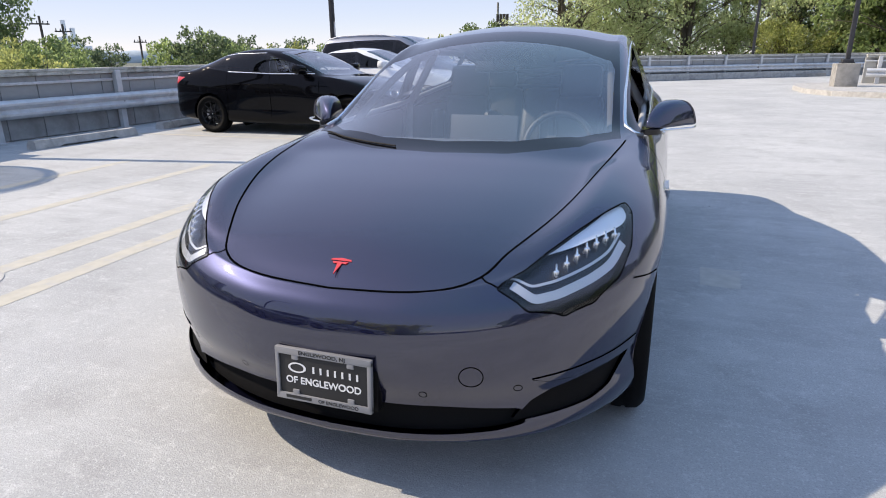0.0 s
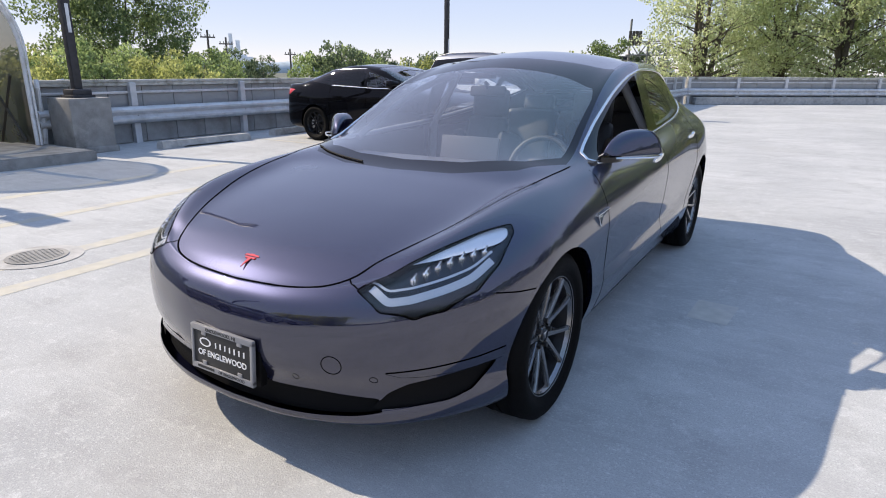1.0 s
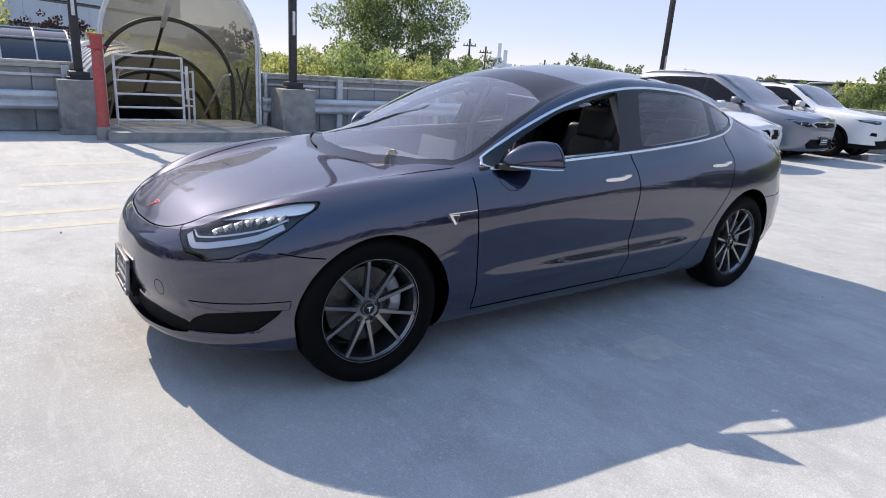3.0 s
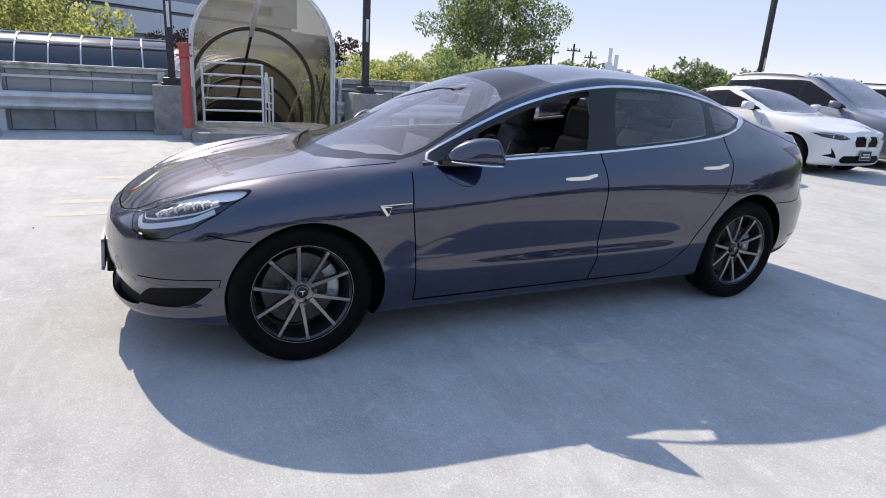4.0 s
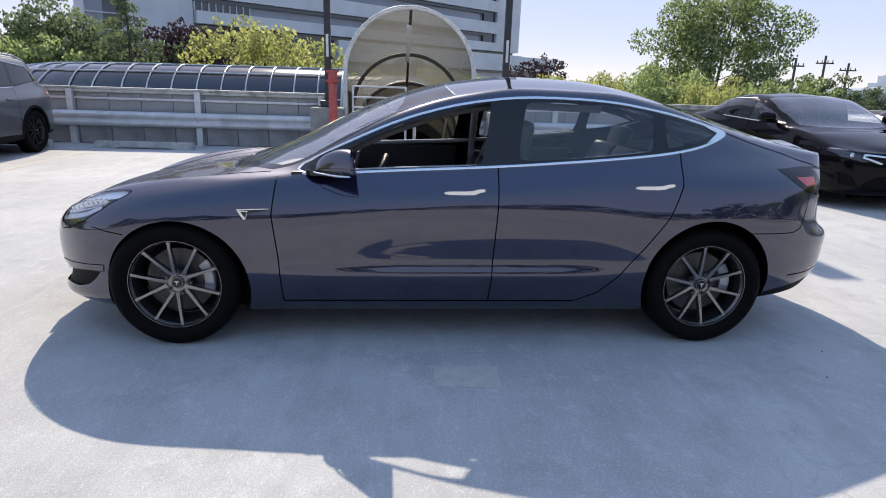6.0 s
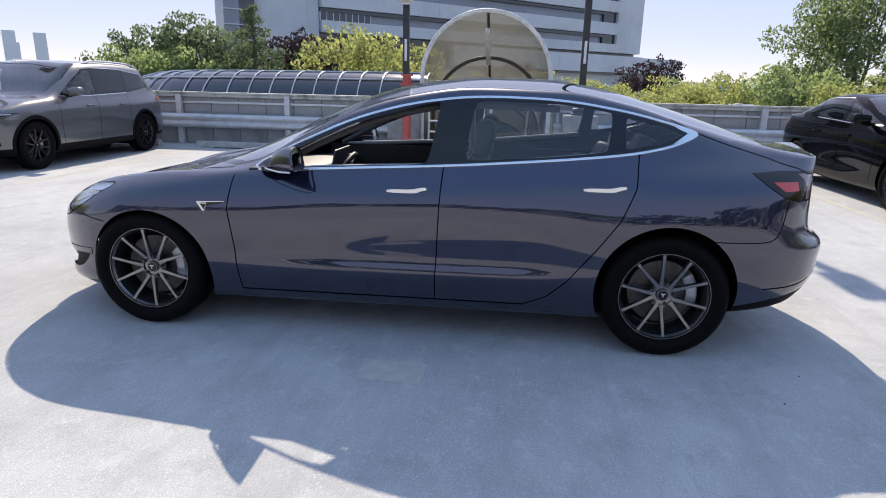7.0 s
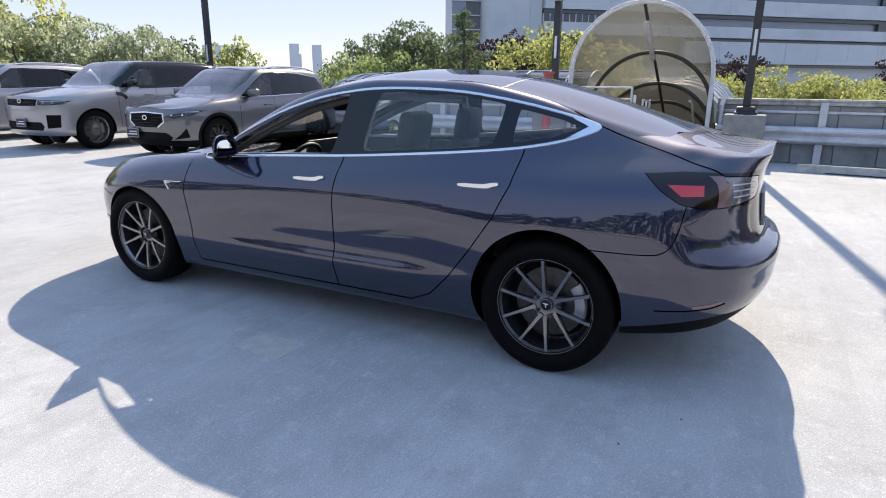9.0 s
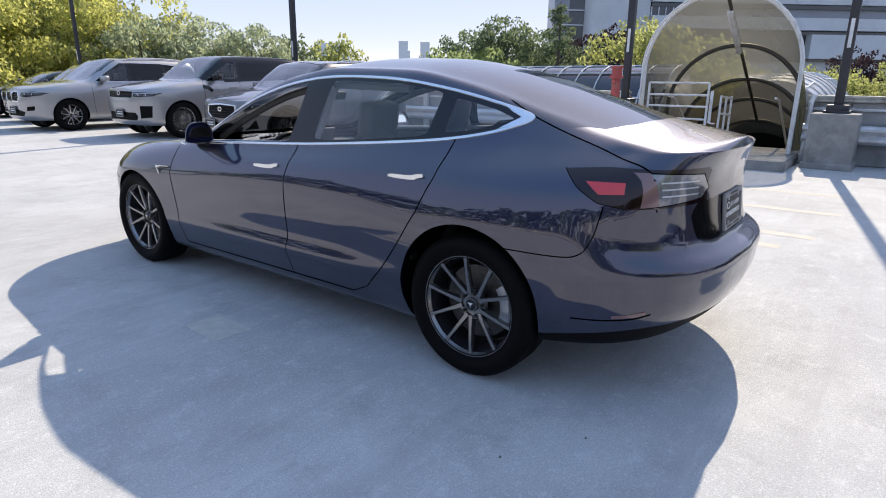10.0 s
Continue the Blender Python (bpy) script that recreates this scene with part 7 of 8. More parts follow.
# ---- parked cars ----
def parked(name, label, mat, at, L, half, H, wb, fo, nose_z, hood_z, belt_z, w0, w1, r0, r1, tail_z, wheel_r, rim_r, style, rim_mat, grille, lamp, dlo_top, dlo_tail,
           sill=0.2, clad=False, rails=False, glass_mat="dark_glass", pillars=(0.25,), plate=True, bright=True, roof_mat=None, hood_rise=0.03, tumble=0.17, corner=0.42,
           mirror_mat=None, fender_vent=False):
    """A parked car: nose towards -y before it is turned. w0, w1: foot and head of the windscreen; r0, r1: head and foot of the rear screen."""
    car = thing(name, label, "car", "parked cars", at=at)
    n, t = -(wb / 2 + fo), L - (wb / 2 + fo)
    plan = [(0, n), (half * 0.28, n + 0.012), (half * 0.55, n + 0.05), (half * 0.76, n + 0.13), (half * 0.89, n + 0.27), (half * 0.96, n + 0.50), (half * 0.995, n + 0.85), (half, -wb / 2 + 0.4), (half, 0), (half, wb / 2 - 0.3),
            (half * 0.985, t - 0.75), (half * 0.955, t - corner), (half * 0.90, t - 0.21), (half * 0.76, t - 0.09), (half * 0.5, t - 0.03), (0, t)]
    lo, mid, hi = sill, sill + 0.30, belt_z - 0.16
    nb = nose_z - 0.03
    lev = [
        ([(n, lo + 0.02), (0, lo), (t, lo + 0.08)], [(n, 0.05), (0, 0.08), (t, 0.06)], 0.10, 0.10),
        ([(n, lo + 0.09), (0, lo + 0.08), (t, lo + 0.15)], [(n, 0.0), (0, 0.02), (t, 0.0)], 0.02, 0.03),
        ([(n, lo + 0.19), (-wb / 2, lo + 0.22), (wb / 2, lo + 0.24), (t, lo + 0.25)], [(n, 0.0), (-wb / 2, 0.0), (0, 0.03), (wb / 2, 0.0), (t, 0.0)], 0.02, 0.0),
        ([(n, lo + (nb - lo) * 0.55), (-wb / 2, mid + 0.05), (wb / 2, mid + 0.07), (t, mid + 0.06)], [(n, 0.0), (-wb / 2, -0.004), (0, 0.015), (wb / 2, -0.004), (t, 0.0)], 0.0, 0.0),
        ([(n, lo + (nb - lo) * 0.72), (-wb / 2, hood_z - 0.27), (0, belt_z - 0.28), (wb / 2, belt_z - 0.25), (t, belt_z - 0.24)], [(n, 0.0), (-wb / 2, -0.004), (0, 0.0), (wb / 2, -0.004), (t, 0.0)], 0.0, 0.02),
        ([(n, lo + (nb - lo) * 0.88), (-wb / 2, hood_z - 0.13), (0, belt_z - 0.11), (wb / 2, belt_z - 0.08), (t, belt_z - 0.09)], [(n, 0.0), (-wb / 2, 0.02), (0, 0.015), (wb / 2, 0.015), (t, 0.01)], 0.015, 0.04)]
    belt = [(n, nb, 0.01, 0.05, 0.06), (n + 0.35, nb + 0.05, 0.06, 0.05, 0.06), (-wb / 2, hood_z - 0.055, 0.075, 0.05, 0.06), (w0, belt_z - 0.03, 0.06, 0.05, 0.06), (0, belt_z, 0.06, 0.05, 0.06),
            (wb / 2, belt_z + 0.04, 0.075, 0.05, 0.06), (t - 0.3, min(belt_z + 0.05, tail_z - 0.02), 0.08, 0.05, 0.06), (t, min(belt_z + 0.05, tail_z - 0.02), 0.03, 0.05, 0.06)]
    rx = half - tumble
    rail = [(n, half * 0.3, nose_z - 0.02), (n + 0.3, half * 0.62, nose_z + 0.03), (-wb / 2, half * 0.74, hood_z - 0.025), (w0, half - 0.16, hood_z + 0.01), ((w0 + w1) / 2, rx + 0.03, (hood_z + H) / 2 - 0.02), (w1, rx - 0.02, H - 0.11),
            ((w1 + r0) / 2, rx - 0.03, H - 0.075), (r0, rx - 0.04, H - 0.12), ((r0 + r1) / 2, rx - 0.02, (H + tail_z) / 2 - 0.09), (r1, rx - 0.01, tail_z - 0.015), (t, rx - 0.05, tail_z - 0.02)]
    crown = [(n, nose_z - 0.02), (n + 0.10, nose_z + 0.03), (n + 0.45, nose_z + (hood_z - nose_z) * 0.55), (-wb / 2 + 0.1, hood_z - 0.02 + hood_rise), (w0, hood_z + 0.03), ((w0 + w1) / 2, (hood_z + H) / 2 + 0.035), (w1, H - 0.035),
             ((w1 + r0) / 2, H), (r0, H - 0.05), ((r0 + r1) / 2, (H + tail_z) / 2 + 0.01), (r1, tail_z)] + ([(t, tail_z - 0.01)] if r1 < t - 0.12 else [])
    sh = Shell(plan, lev, belt, rail, crown, sill, 84, (1, 2, 2, 3, 3, 3, 2, 6, 4, 4))
    R = wheel_r + 0.035
    for cy in (-wb / 2, wb / 2):
        sh.cut("gone", circle(cy, wheel_r, R, 40), "x", lambda c, k: c.x > half * 0.5 and c.z < belt_z - 0.02, drop=True)
    top = lambda c, k: c.z > nose_z - 0.04
    if roof_mat:
        sh.cut("black_pillar", [(half - 0.36, w0 + 0.10), (half - 0.02, w0 + 0.16), (rx + 0.12, w1), (rx + 0.10, r0 + 0.3), (rx - 0.12, r0 + 0.3), (rx - 0.12, w1 - 0.04)], "z", lambda c, k: c.z > belt_z + 0.02)
    sh.cut("windscreen", [(-0.02, w0 + 0.02), (half * 0.4, w0 + 0.05), (half - 0.24, w0 + 0.13), (rx - 0.005, (w0 + w1) / 2 + 0.02), (rx - 0.06, w1 - 0.03), (-0.02, w1 - 0.06)], "z", top)
    sh.cut("rear_screen", [(-0.02, r0 + 0.05), (rx - 0.10, r0 + 0.06), (rx - 0.07, r1 - 0.07), (-0.02, r1 - 0.04)], "z", top)
    if roof_mat:
        sh.cut("roof_panel", [(-0.02, w1 - 0.05), (rx - 0.03, w1 - 0.02), (rx - 0.04, r0), (-0.02, r0 + 0.03)], "z", lambda c, k: c.z > H - 0.2)
    # side windows: a run of glass split by pillars
    front = w0 + 0.30
    low = lambda y: belt_z + 0.03 + 0.05 * max(0, y) / (wb / 2)
    y1 = dlo_tail[0]
    outline = [(front - 0.06, low(front)), (0, low(0)), (wb / 2 * 0.7, low(wb / 2 * 0.7)), dlo_tail, *[(y, z) for y, z in dlo_top], (w1 + 0.02, H - 0.15), ((front + w1) / 2 + 0.02, (low(front) + H - 0.13) / 2 + 0.03)]
    upper = lambda c, k: c.x > half * 0.45 and c.z > belt_z - 0.05
    sh.cut("side_trim", outline, "x", upper)
    edges = [front - 0.3] + list(pillars) + [y1 + 0.5]
    inner = []
    for a, b in zip(edges, edges[1:]):
        box = [(a + 0.035, belt_z - 0.2), (b - 0.035, belt_z - 0.2), (b - 0.035, H), (a + 0.035, H)]
        inner.append(box)
    cy0 = sum(p[0] for p in outline) / len(outline)
    cz0 = sum(p[1] for p in outline) / len(outline)
    small = [(cy0 + (y - cy0) * 0.965, cz0 + (z - cz0) * 0.84) for y, z in outline]
    for i, (a, b) in enumerate(zip(edges, edges[1:])):
        nm = "side_window_%d" % i
        sh.cut(nm, small, "x", lambda c, k, a=a, b=b: upper(c, k) and a + 0.035 < c.y < b - 0.035)
    doors = [(w0 + 0.16, 0), *[(p, 1) for p in pillars]]
    # lamps and grille on the nose
    nose = lambda c, k: c.y < n + 0.75
    sh.cut("headlight", lamp, "y", nose)
    for k, loop in enumerate(grille):
        sh.cut("grille_%d" % k, loop, "y", nose)
    sh.cut("tail_light", [(t - 0.42, belt_z - 0.02), (t - 0.05, belt_z - 0.0), (t + 0.1, belt_z - 0.02), (t + 0.1, belt_z - 0.17), (t - 0.15, belt_z - 0.17)], "x", lambda c, k: c.x > half * 0.5)
    if clad:
        sh.cut("cladding", [(n - 0.1, 0), (t + 0.1, 0), (t + 0.1, sill + 0.16), (wb / 2 + 0.5, sill + 0.13), (-wb / 2 - 0.5, sill + 0.13), (n - 0.1, sill + 0.12)], "x", lambda c, k: c.z < sill + 0.2)
    sh.panel("body", mat, car, called="body_shell")
    sh.panel("windscreen", "screen", car)
    sh.panel("rear_screen", "dark_glass", car)
    if roof_mat:
        sh.panel("roof_panel", roof_mat, car)
        sh.panel("black_pillar", roof_mat, car, called="roof_pillar")
    if clad:
        sh.panel("cladding", "trim", car, label="black plastic cladding")
    for side in (1, -1):
        sh.panel("side_trim", "gloss_black", car, side, called="window_surround")
        for i in range(len(edges) - 1):
            sh.panel("side_window_%d" % i, glass_mat if i == 0 else "dark_glass", car, side, called="side_window")
        hl = sh.panel("headlight", "lamp_housing", car, side, lift=-0.020)
        ys = [p[0] for p in lamp]
        zs = [p[1] for p in lamp]
        cx, cz = (min(ys) + max(ys)) / 2, (min(zs) + max(zs)) / 2
        for f in (-0.28, 0.12):
            q = sh.onto((cx + f * (max(ys) - min(ys)), cz), "y", -0.016)
            bm = bmesh.new()
            bmesh.ops.create_uvsphere(bm, u_segments=14, v_segments=8, radius=(max(zs) - min(zs)) * 0.22, matrix=pose(side * q.x, q.y + 0.012, q.z) @ Matrix.Diagonal((1, 0.4, 1, 1)))
            part("projector", bm, "reflector", hl)
        bm = bmesh.new()
        sh.strip(bm, [(min(ys) + 0.03, max(zs) - 0.025), (cx, max(zs) - 0.022), (max(ys) - 0.03, max(zs) - 0.02)], "y", 0.014, -0.006, side=side)
        part("light_guide", bm, "lens_white", hl)
        ln = new("lens", sh.mesh("headlight", "lamp", side, 0.001))
        ln.parent = hl
        sh.panel("tail_light", "red_lens", car, side)
        for k, (y, _) in enumerate(doors):
            bm = bmesh.new()
            sh.strip(bm, [(y - 0.02, low(y) - 0.02), (y - 0.03, mid + 0.15), (y, sill + 0.13)], "x", 0.008, 0.001, side=side, step=0.05)
            part("door_gap", bm, "gap", car)
        for k in range(len(doors)):
            y = (doors[k + 1][0] if k + 1 < len(doors) else doors[k][0] + 0.98) - 0.22
            if k > 1 or y > wb / 2 + 0.2:
                continue
            q = sh.onto((y, belt_z - 0.13), "x")
            bm = bmesh.new()
            solid(bm, (0.03, 0.20, 0.028), pose(side * (q.x + 0.012), q.y, q.z), 0.010)
            part("door_handle", bm, mat, car)
        bm = bmesh.new()
        sh.strip(bm, outline[:3] if bright else outline[:2], "x", 0.016, 0.0, side=side, high=0.005, step=0.06)
        if bright:
            sh.strip(bm, outline[3:-2], "x", 0.012, 0.0, side=side, high=0.005, step=0.06)
        part("window_strip", bm, "chrome" if bright else "gloss_black", car)
        if fender_vent:
            bm = bmesh.new()
            sh.strip(bm, [(-wb / 2 + 0.52, belt_z - 0.10), (-wb / 2 + 0.66, belt_z - 0.13), (-wb / 2 + 0.74, belt_z - 0.20)], "x", 0.085, 0.002, side=side, high=0.010, step=0.04)
            part("fender_vent", bm, "gloss_black", car, "black slatted wing vent")
        mir = new("door_mirror")
        mir.parent = car
        bm = bmesh.new()
        solid(bm, (0.21, 0.15, 0.14), pose(side * (half + 0.075), w0 + 0.42, belt_z + 0.10, 0, side * -6, side * 8), 0.045)
        part("mirror_cap", bm, mirror_mat or mat, mir, smooth=60)
        bm = bmesh.new()
        solid(bm, (0.10, 0.06, 0.05), pose(side * (half - 0.03), w0 + 0.41, belt_z + 0.04), 0.015)
        part("mirror_foot", bm, "trim", mir)
        for cy in (-wb / 2, wb / 2):
            lip, lin = bmesh.new(), bmesh.new()
            arch_liner(sh, lin, lip, cy, wheel_r, R, 0.36, side)
            part("arch_lip", lip, "trim" if clad else mat, car)
            part("arch_liner", lin, "trim", car)
        for cy in (-wb / 2, wb / 2):
            wheel(car, (side * (half - 0.125), cy, wheel_r), wheel_r, 0.235, rim_r, style, rim_mat, side)
            if clad:
                bm = bmesh.new()
                pts = []
                for k in range(31):
                    a = math.pi * (1.12 - 1.24 * k / 30)
                    pts.append((cy + (R + 0.022) * math.cos(a), wheel_r + (R + 0.022) * math.sin(a)))
                sh.strip(bm, pts, "x", 0.055, 0.002, side=side, high=0.008, step=0.08)
                part("arch_cladding", bm, "trim", car)
        if rails:
            bm = bmesh.new()
            ys2 = [w1 + 0.15 + (r0 - w1 - 0.15) * k / 6 for k in range(7)]
            pipe(bm, [(side * (rx - 0.075), y, sh.onto((rx - 0.075, y), "z").z + (0.035 if 0 < k < 6 else 0.0)) for k, y in enumerate(ys2)], 0.016)
            part("roof_rail", bm, rails, car)
    for k in range(len(grille)):
        for side in ((1, -1) if min(p[0] for p in grille[k]) > 0.02 else (0,)):
            sh.panel("grille_%d" % k, "trim", car, side, lift=-0.012, called="grille" if k == 0 else "air_intake")
    if bright:
        bm = bmesh.new()
        g = grille[0]
        sh.strip(bm, [p for p in g if p[0] >= -0.01] + [(0.0, max(p[1] for p in g))], "y", 0.030, 0.002, high=0.012)
        part("grille_surround", bm, "chrome", car)
    for k in range(5):
        bm = bmesh.new()
        g = grille[0]
        z0, z1 = min(p[1] for p in g), max(p[1] for p in g)
        z = z0 + (z1 - z0) * (k + 0.7) / 5.4
        xs = max(p[0] for p in g) * 0.88
        sh.strip(bm, [(0.0, z), (xs * 0.5, z), (xs, z)], "y", 0.010, -0.008, high=0.006)
        part("grille_bar", bm, "gloss_black", car)
    bm = bmesh.new()
    q = sh.onto((0.0, (grille[0][0][1] + nose_z) / 2), "y")
    lathe(bm, [(0.035, 0), (0.055, 0), (0.055, 0.012), (0.035, 0.012)], 24, pose(0, q.y - 0.004, q.z, 0, 0, -90) @ Matrix.Diagonal((1, 1.15, 0.8, 1)), close=True)
    part("emblem", bm, "chrome", car)
    if plate:
        q = sh.onto((0.0, lo + (nb - lo) * 0.36), "y")
        pl = new("licence_plate")
        pl.parent, pl.matrix_basis = car, pose(plate if plate is not True else 0.0, q.y - 0.03, q.z)
        bm = bmesh.new()
        solid(bm, (0.31, 0.014, 0.16), Matrix(), 0.004)
        part("plate", bm, "plate_black", pl)
        bm = bmesh.new()
        for sx, sz, x, z in ((0.315, 0.016, 0, 0.075), (0.315, 0.016, 0, -0.075), (0.014, 0.165, -0.15, 0), (0.014, 0.165, 0.15, 0)):
            solid(bm, (sx, 0.018, sz), pose(x, -0.002, z), 0.003)
        part("plate_frame", bm, "plate_frame", pl)
        bm = bmesh.new()
        solid(bm, (0.20, 0.002, 0.020), pose(0.02, -0.008, 0.022))
        solid(bm, (0.24, 0.002, 0.024), pose(0.0, -0.008, -0.022))
        part("lettering_bar", bm, "plate_white", pl)
    # cabin
    bm = bmesh.new()
    solid(bm, (half * 1.62, L * 0.62, 0.34), pose(0, 0.05, sill + 0.22), 0.03)
    solid(bm, (half * 1.5, 0.5, 0.4), pose(0, n + 0.55, nose_z - 0.30), 0.05)
    part("floor_pan", bm, "trim", car)
    bm = bmesh.new()
    solid(bm, (half * 1.55, 0.45, 0.12), pose(0, w0 + 0.42, hood_z - 0.04), 0.04)
    part("dashboard", bm, "leather", car)
    bm = bmesh.new()
    ring = [(0.17 + 0.015 * math.cos(2 * math.pi * k / 8), 0.015 * math.sin(2 * math.pi * k / 8)) for k in range(8)]
    lathe(bm, ring, 24, pose(half * 0.42, w0 + 0.72, hood_z + 0.01, 0, 0, 90) @ pose(0, 0, 0, 0, 24), close=True)
    part("steering_wheel", bm, "leather", car)
    for x in (half * 0.42, -half * 0.42):
        seat(car, x, -0.02, "leather", "front_seat", belt_z - 0.68)
        bm = bmesh.new()
        solid(bm, (0.5, 0.14, 0.62), pose(x, 0.98, belt_z - 0.18, -18), 0.05)
        part("rear_backrest", bm, "leather", car, smooth=60)
    return car


def row(x, y):
    """Nose towards +x, the middle of the wheelbase at x, y."""
    return pose(x, y, 0, 0, 0, 90)


S5 = (5, 1.0, 0.024, 0.030)
parked("hatchback", "glossy black five-door hatchback parked by the parapet", "black", row(-5.25, 6.15), 4.52, 0.90, 1.42, 2.70, 0.88, 0.74, 0.93, 0.97, -0.98, -0.02, 0.95, 1.95, 1.06, 0.325, 0.225, (5, 1.0, 0.020, 0.02), "rim_dark",
       [[(-0.02, 0.60), (0.42, 0.60), (0.62, 0.665), (0.60, 0.70), (0.3, 0.675), (-0.02, 0.67)], [(-0.02, 0.26), (0.52, 0.26), (0.60, 0.32), (0.45, 0.44), (-0.02, 0.45)], [(0.62, 0.30), (0.78, 0.32), (0.80, 0.46), (0.70, 0.44)]],
       [(0.46, 0.655), (0.62, 0.61), (0.80, 0.66), (0.86, 0.74), (0.80, 0.775), (0.62, 0.72)], [(1.30, 1.26), (0.8, 1.325), (0.2, 1.335)], (1.62, 1.12), pillars=(0.12, 0.98), sill=0.17, glass_mat="tint")
parked("sedan", "white sport sedan parked among the row", "white", row(-5.1, 9.15), 4.71, 0.91, 1.44, 2.85, 0.80, 0.78, 0.97, 0.99, -0.92, 0.02, 0.85, 1.62, 1.09, 0.33, 0.235, (5, 1.0, 0.024, 0.02), "rim_bright",
       [[(0.03, 0.52), (0.30, 0.52), (0.34, 0.60), (0.31, 0.70), (0.08, 0.71), (0.03, 0.66)], [(-0.02, 0.24), (0.50, 0.24), (0.56, 0.30), (0.48, 0.37), (-0.02, 0.37)], [(0.62, 0.32), (0.80, 0.36), (0.70, 0.40), (0.72, 0.50), (0.62, 0.36)]],
       [(0.42, 0.655), (0.60, 0.63), (0.82, 0.665), (0.87, 0.72), (0.80, 0.745), (0.58, 0.725)], [(1.20, 1.27), (0.8, 1.335), (0.2, 1.35)], (1.52, 1.12), pillars=(0.15, 1.02), sill=0.17)
parked("minivan", "silver-grey minivan with a dark nose in the row", "bluegrey", row(-5.55, 11.85), 5.18, 1.01, 1.78, 3.09, 0.92, 0.93, 1.08, 1.08, -1.35, -0.10, 1.95, 2.32, 1.22, 0.345, 0.23, (5, 1.0, 0.026, 0.02), "rim_bright",
       [[(-0.02, 0.72), (0.40, 0.74), (0.56, 0.79), (0.40, 0.83), (-0.02, 0.83)], [(-0.02, 0.28), (0.55, 0.28), (0.62, 0.36), (0.50, 0.48), (-0.02, 0.48)]],
       [(0.50, 0.76), (0.66, 0.73), (0.86, 0.78), (0.95, 0.87), (0.84, 0.87), (0.66, 0.83)], [(2.0, 1.58), (1.0, 1.64), (0.2, 1.65)], (2.20, 1.20), pillars=(0.05, 1.15), rails="rail", sill=0.19, tumble=0.24)
parked("suv", "white compact SUV with black cladding in the row", "white", row(-5.0, 14.3), 4.62, 0.93, 1.68, 2.71, 0.95, 0.98, 1.10, 1.08, -1.02, -0.15, 1.72, 2.02, 1.18, 0.36, 0.225, S5, "rim_bright",
       [[(-0.02, 0.80), (0.022, 0.80), (0.022, 0.92), (-0.02, 0.92)], [(0.062, 0.80), (0.110, 0.80), (0.110, 0.92), (0.062, 0.92)], [(0.150, 0.80), (0.198, 0.80), (0.198, 0.92), (0.150, 0.92)], [(0.238, 0.80), (0.286, 0.80), (0.286, 0.92), (0.238, 0.92)], [(-0.02, 0.34), (0.50, 0.34), (0.58, 0.46), (-0.02, 0.48)], [(0.56, 0.56), (0.74, 0.58), (0.72, 0.65), (0.58, 0.64)]],
       [(0.50, 0.85), (0.66, 0.83), (0.86, 0.87), (0.88, 0.92), (0.66, 0.92), (0.50, 0.91)], [(1.72, 1.48), (0.9, 1.55), (0.2, 1.56)], (1.88, 1.20), pillars=(0.10, 0.98), clad=True, sill=0.24, rails="gloss_black", bright=False)
parked("crossover", "grey crossover with black wheels and chrome grille", "grey", row(-5.95, -7.45), 4.56, 0.95, 1.66, 2.80, 0.81, 0.90, 1.06, 1.05, -1.0, -0.10, 1.62, 2.05, 1.18, 0.365, 0.245, (5, 1.0, 0.026, 0.02), "rim_dark",
       [[(-0.02, 0.56), (0.30, 0.57), (0.44, 0.66), (0.42, 0.80), (-0.02, 0.82)], [(-0.02, 0.30), (0.50, 0.30), (0.58, 0.40), (0.45, 0.48), (-0.02, 0.48)], [(0.60, 0.36), (0.82, 0.40), (0.80, 0.56), (0.72, 0.46)]],
       [(0.46, 0.755), (0.64, 0.72), (0.86, 0.78), (0.92, 0.86), (0.82, 0.85), (0.62, 0.80)], [(1.55, 1.45), (0.9, 1.525), (0.2, 1.535)], (1.78, 1.22), pillars=(0.10, 0.98), clad=True, rails="chrome", sill=0.22, plate=-0.35, glass_mat="tint")
parked("suv", "silver-white luxury SUV with a dark roof in the row", "silver", row(-5.82, -10.75), 4.85, 0.99, 1.80, 2.92, 0.90, 1.05, 1.20, 1.20, -1.05, -0.25, 1.95, 2.28, 1.38, 0.39, 0.275, (11, 0.9, 0.013, 0.02), "rim_bright",
       [[(-0.02, 0.86), (0.48, 0.87), (0.50, 0.99), (-0.02, 1.0)], [(-0.02, 0.40), (0.56, 0.40), (0.60, 0.48), (0.54, 0.56), (-0.02, 0.56)], [(0.66, 0.44), (0.86, 0.46), (0.88, 0.70), (0.68, 0.70)]],
       [(0.52, 0.89), (0.70, 0.88), (0.90, 0.90), (0.95, 0.97), (0.70, 0.985), (0.52, 0.98)], [(1.95, 1.58), (0.9, 1.665), (0.2, 1.67)], (2.12, 1.32), pillars=(0.05, 1.05), roof_mat="gloss_black", sill=0.27, bright=False, glass_mat="tint", mirror_mat="gloss_black", fender_vent=True)
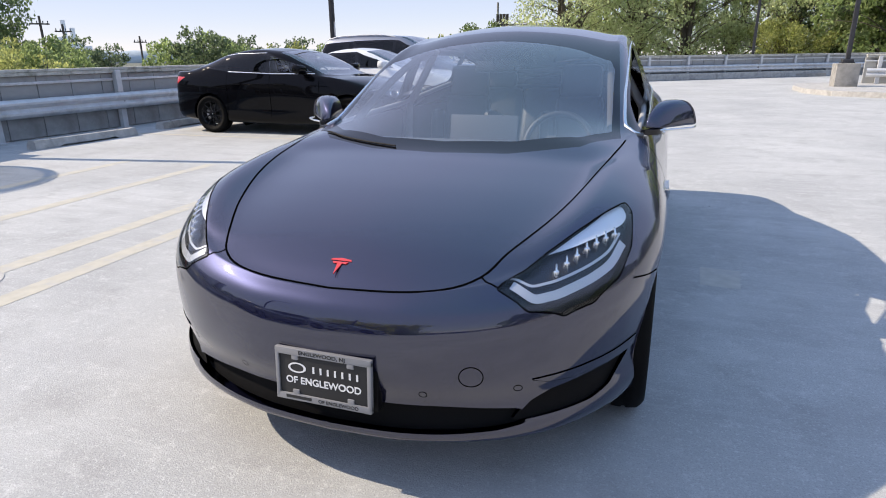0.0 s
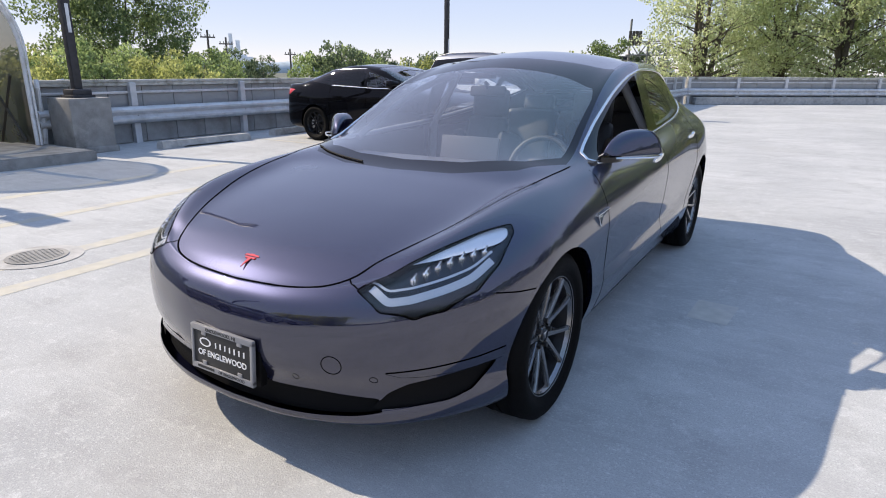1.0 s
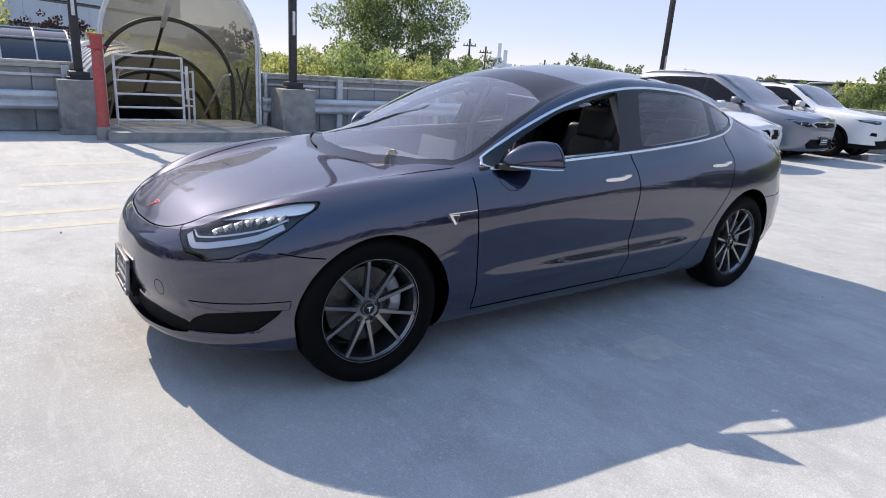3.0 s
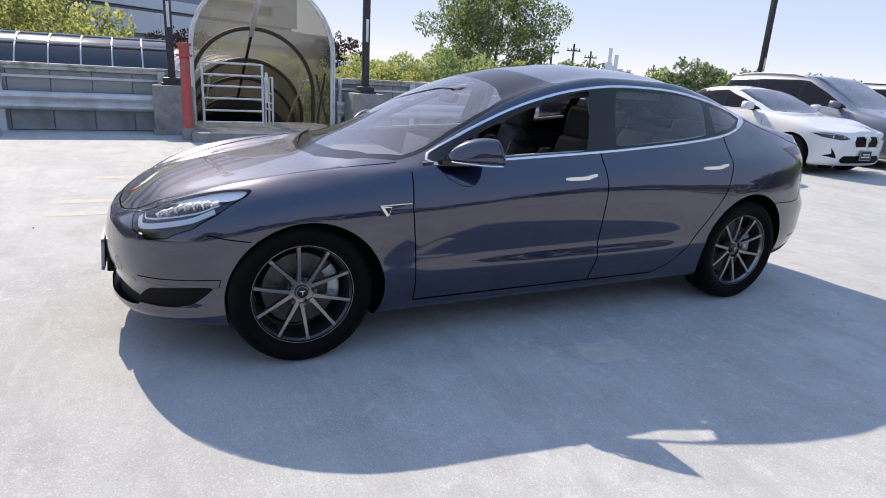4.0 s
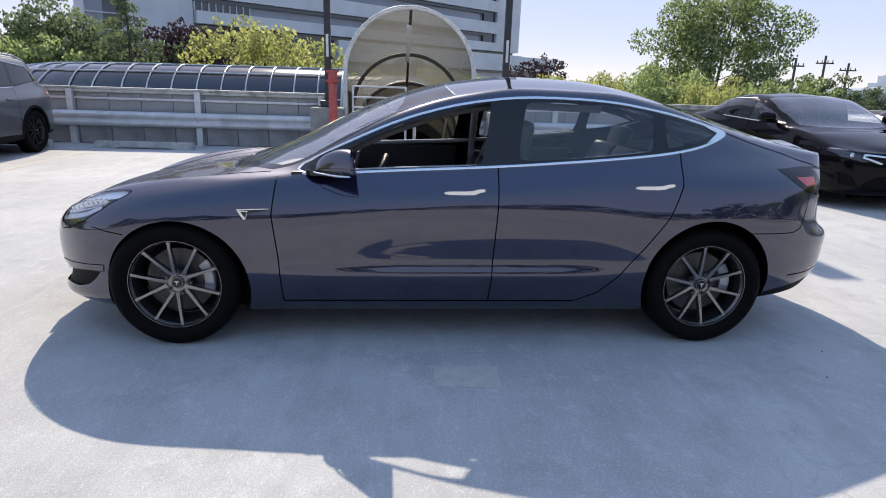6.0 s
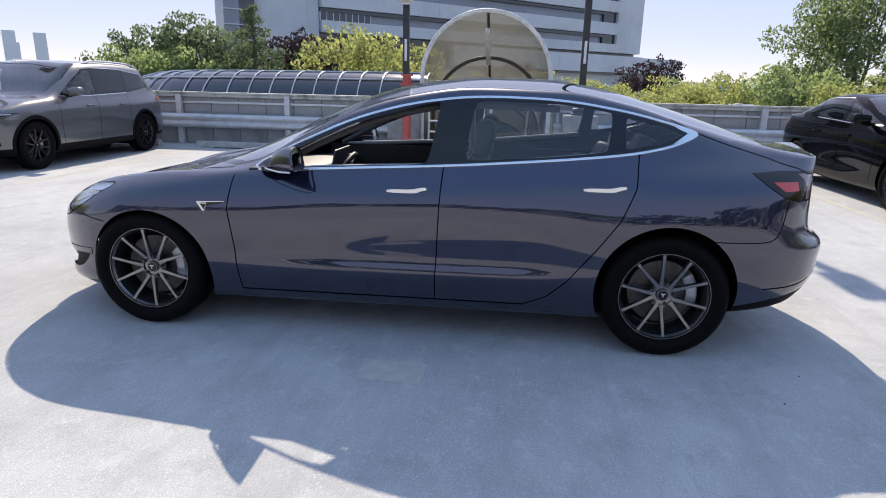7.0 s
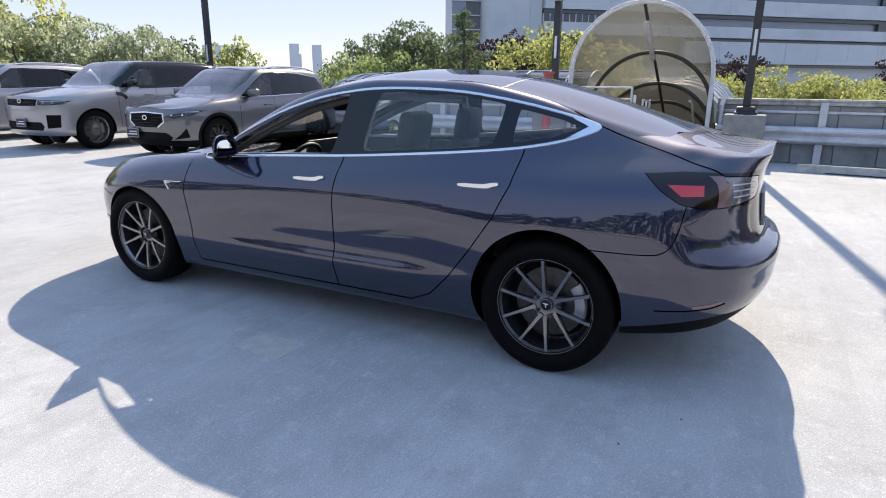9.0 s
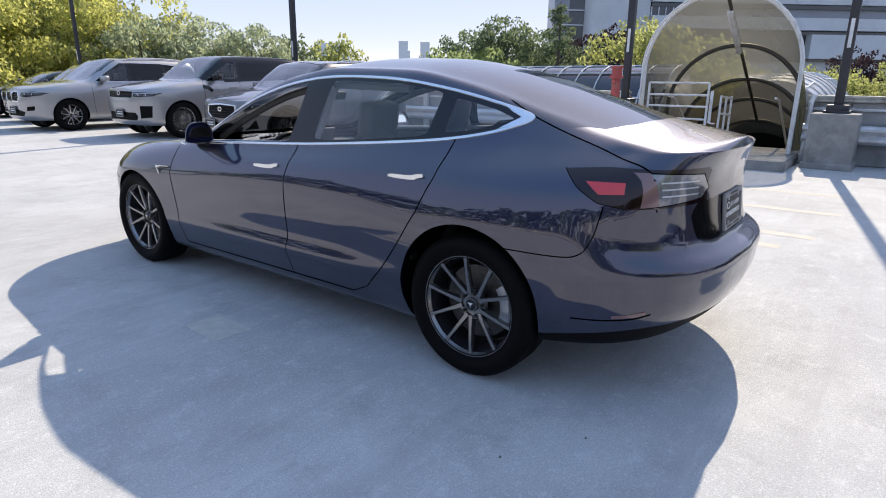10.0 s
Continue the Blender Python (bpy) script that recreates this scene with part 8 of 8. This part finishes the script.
parked("suv", "silver mid-size SUV with bright alloy wheels in the row", "silver", row(-5.0, -14.3), 4.89, 0.97, 1.76, 2.93, 0.90, 1.0, 1.14, 1.13, -1.05, -0.15, 1.85, 2.25, 1.28, 0.375, 0.25, (5, 1.0, 0.030, 0.02), "rim_bright",
       [[(0.03, 0.70), (0.32, 0.70), (0.36, 0.80), (0.32, 0.92), (0.06, 0.92), (0.03, 0.86)], [(-0.02, 0.36), (0.45, 0.36), (0.52, 0.46), (-0.02, 0.54)], [(0.58, 0.48), (0.78, 0.50), (0.80, 0.60), (0.62, 0.58)]],
       [(0.44, 0.82), (0.64, 0.80), (0.88, 0.84), (0.93, 0.90), (0.80, 0.94), (0.46, 0.91)], [(1.85, 1.54), (0.9, 1.62), (0.2, 1.625)], (2.05, 1.26), pillars=(0.05, 1.02), sill=0.24, rails="rail", glass_mat="tint")
parked("suv", "dark grey SUV further along the row", "dark", row(-5.8, -17.2), 4.75, 0.95, 1.68, 2.82, 0.92, 0.95, 1.08, 1.08, -1.0, -0.10, 1.72, 2.12, 1.22, 0.365, 0.24, S5, "rim_bright",
       [[(-0.02, 0.62), (0.36, 0.63), (0.44, 0.72), (0.42, 0.84), (-0.02, 0.86)], [(-0.02, 0.32), (0.5, 0.32), (0.56, 0.42), (-0.02, 0.48)]],
       [(0.46, 0.80), (0.64, 0.76), (0.86, 0.80), (0.92, 0.88), (0.80, 0.88), (0.60, 0.85)], [(1.7, 1.46), (0.9, 1.54), (0.2, 1.55)], (1.9, 1.22), pillars=(0.08, 0.99), sill=0.22)
parked("sedan", "dark sedan at the far end of the row", "dark", row(-5.8, -20.4), 4.8, 0.92, 1.45, 2.85, 0.88, 0.78, 0.97, 0.99, -0.92, 0.02, 0.85, 1.65, 1.09, 0.335, 0.23, S5, "rim_bright",
       [[(-0.02, 0.52), (0.36, 0.54), (0.42, 0.64), (-0.02, 0.70)], [(-0.02, 0.26), (0.5, 0.26), (0.5, 0.36), (-0.02, 0.38)]],
       [(0.46, 0.66), (0.64, 0.63), (0.84, 0.68), (0.87, 0.74), (0.78, 0.75), (0.58, 0.72)], [(1.20, 1.27), (0.8, 1.335), (0.2, 1.35)], (1.52, 1.12), pillars=(0.15, 1.02), sill=0.17)
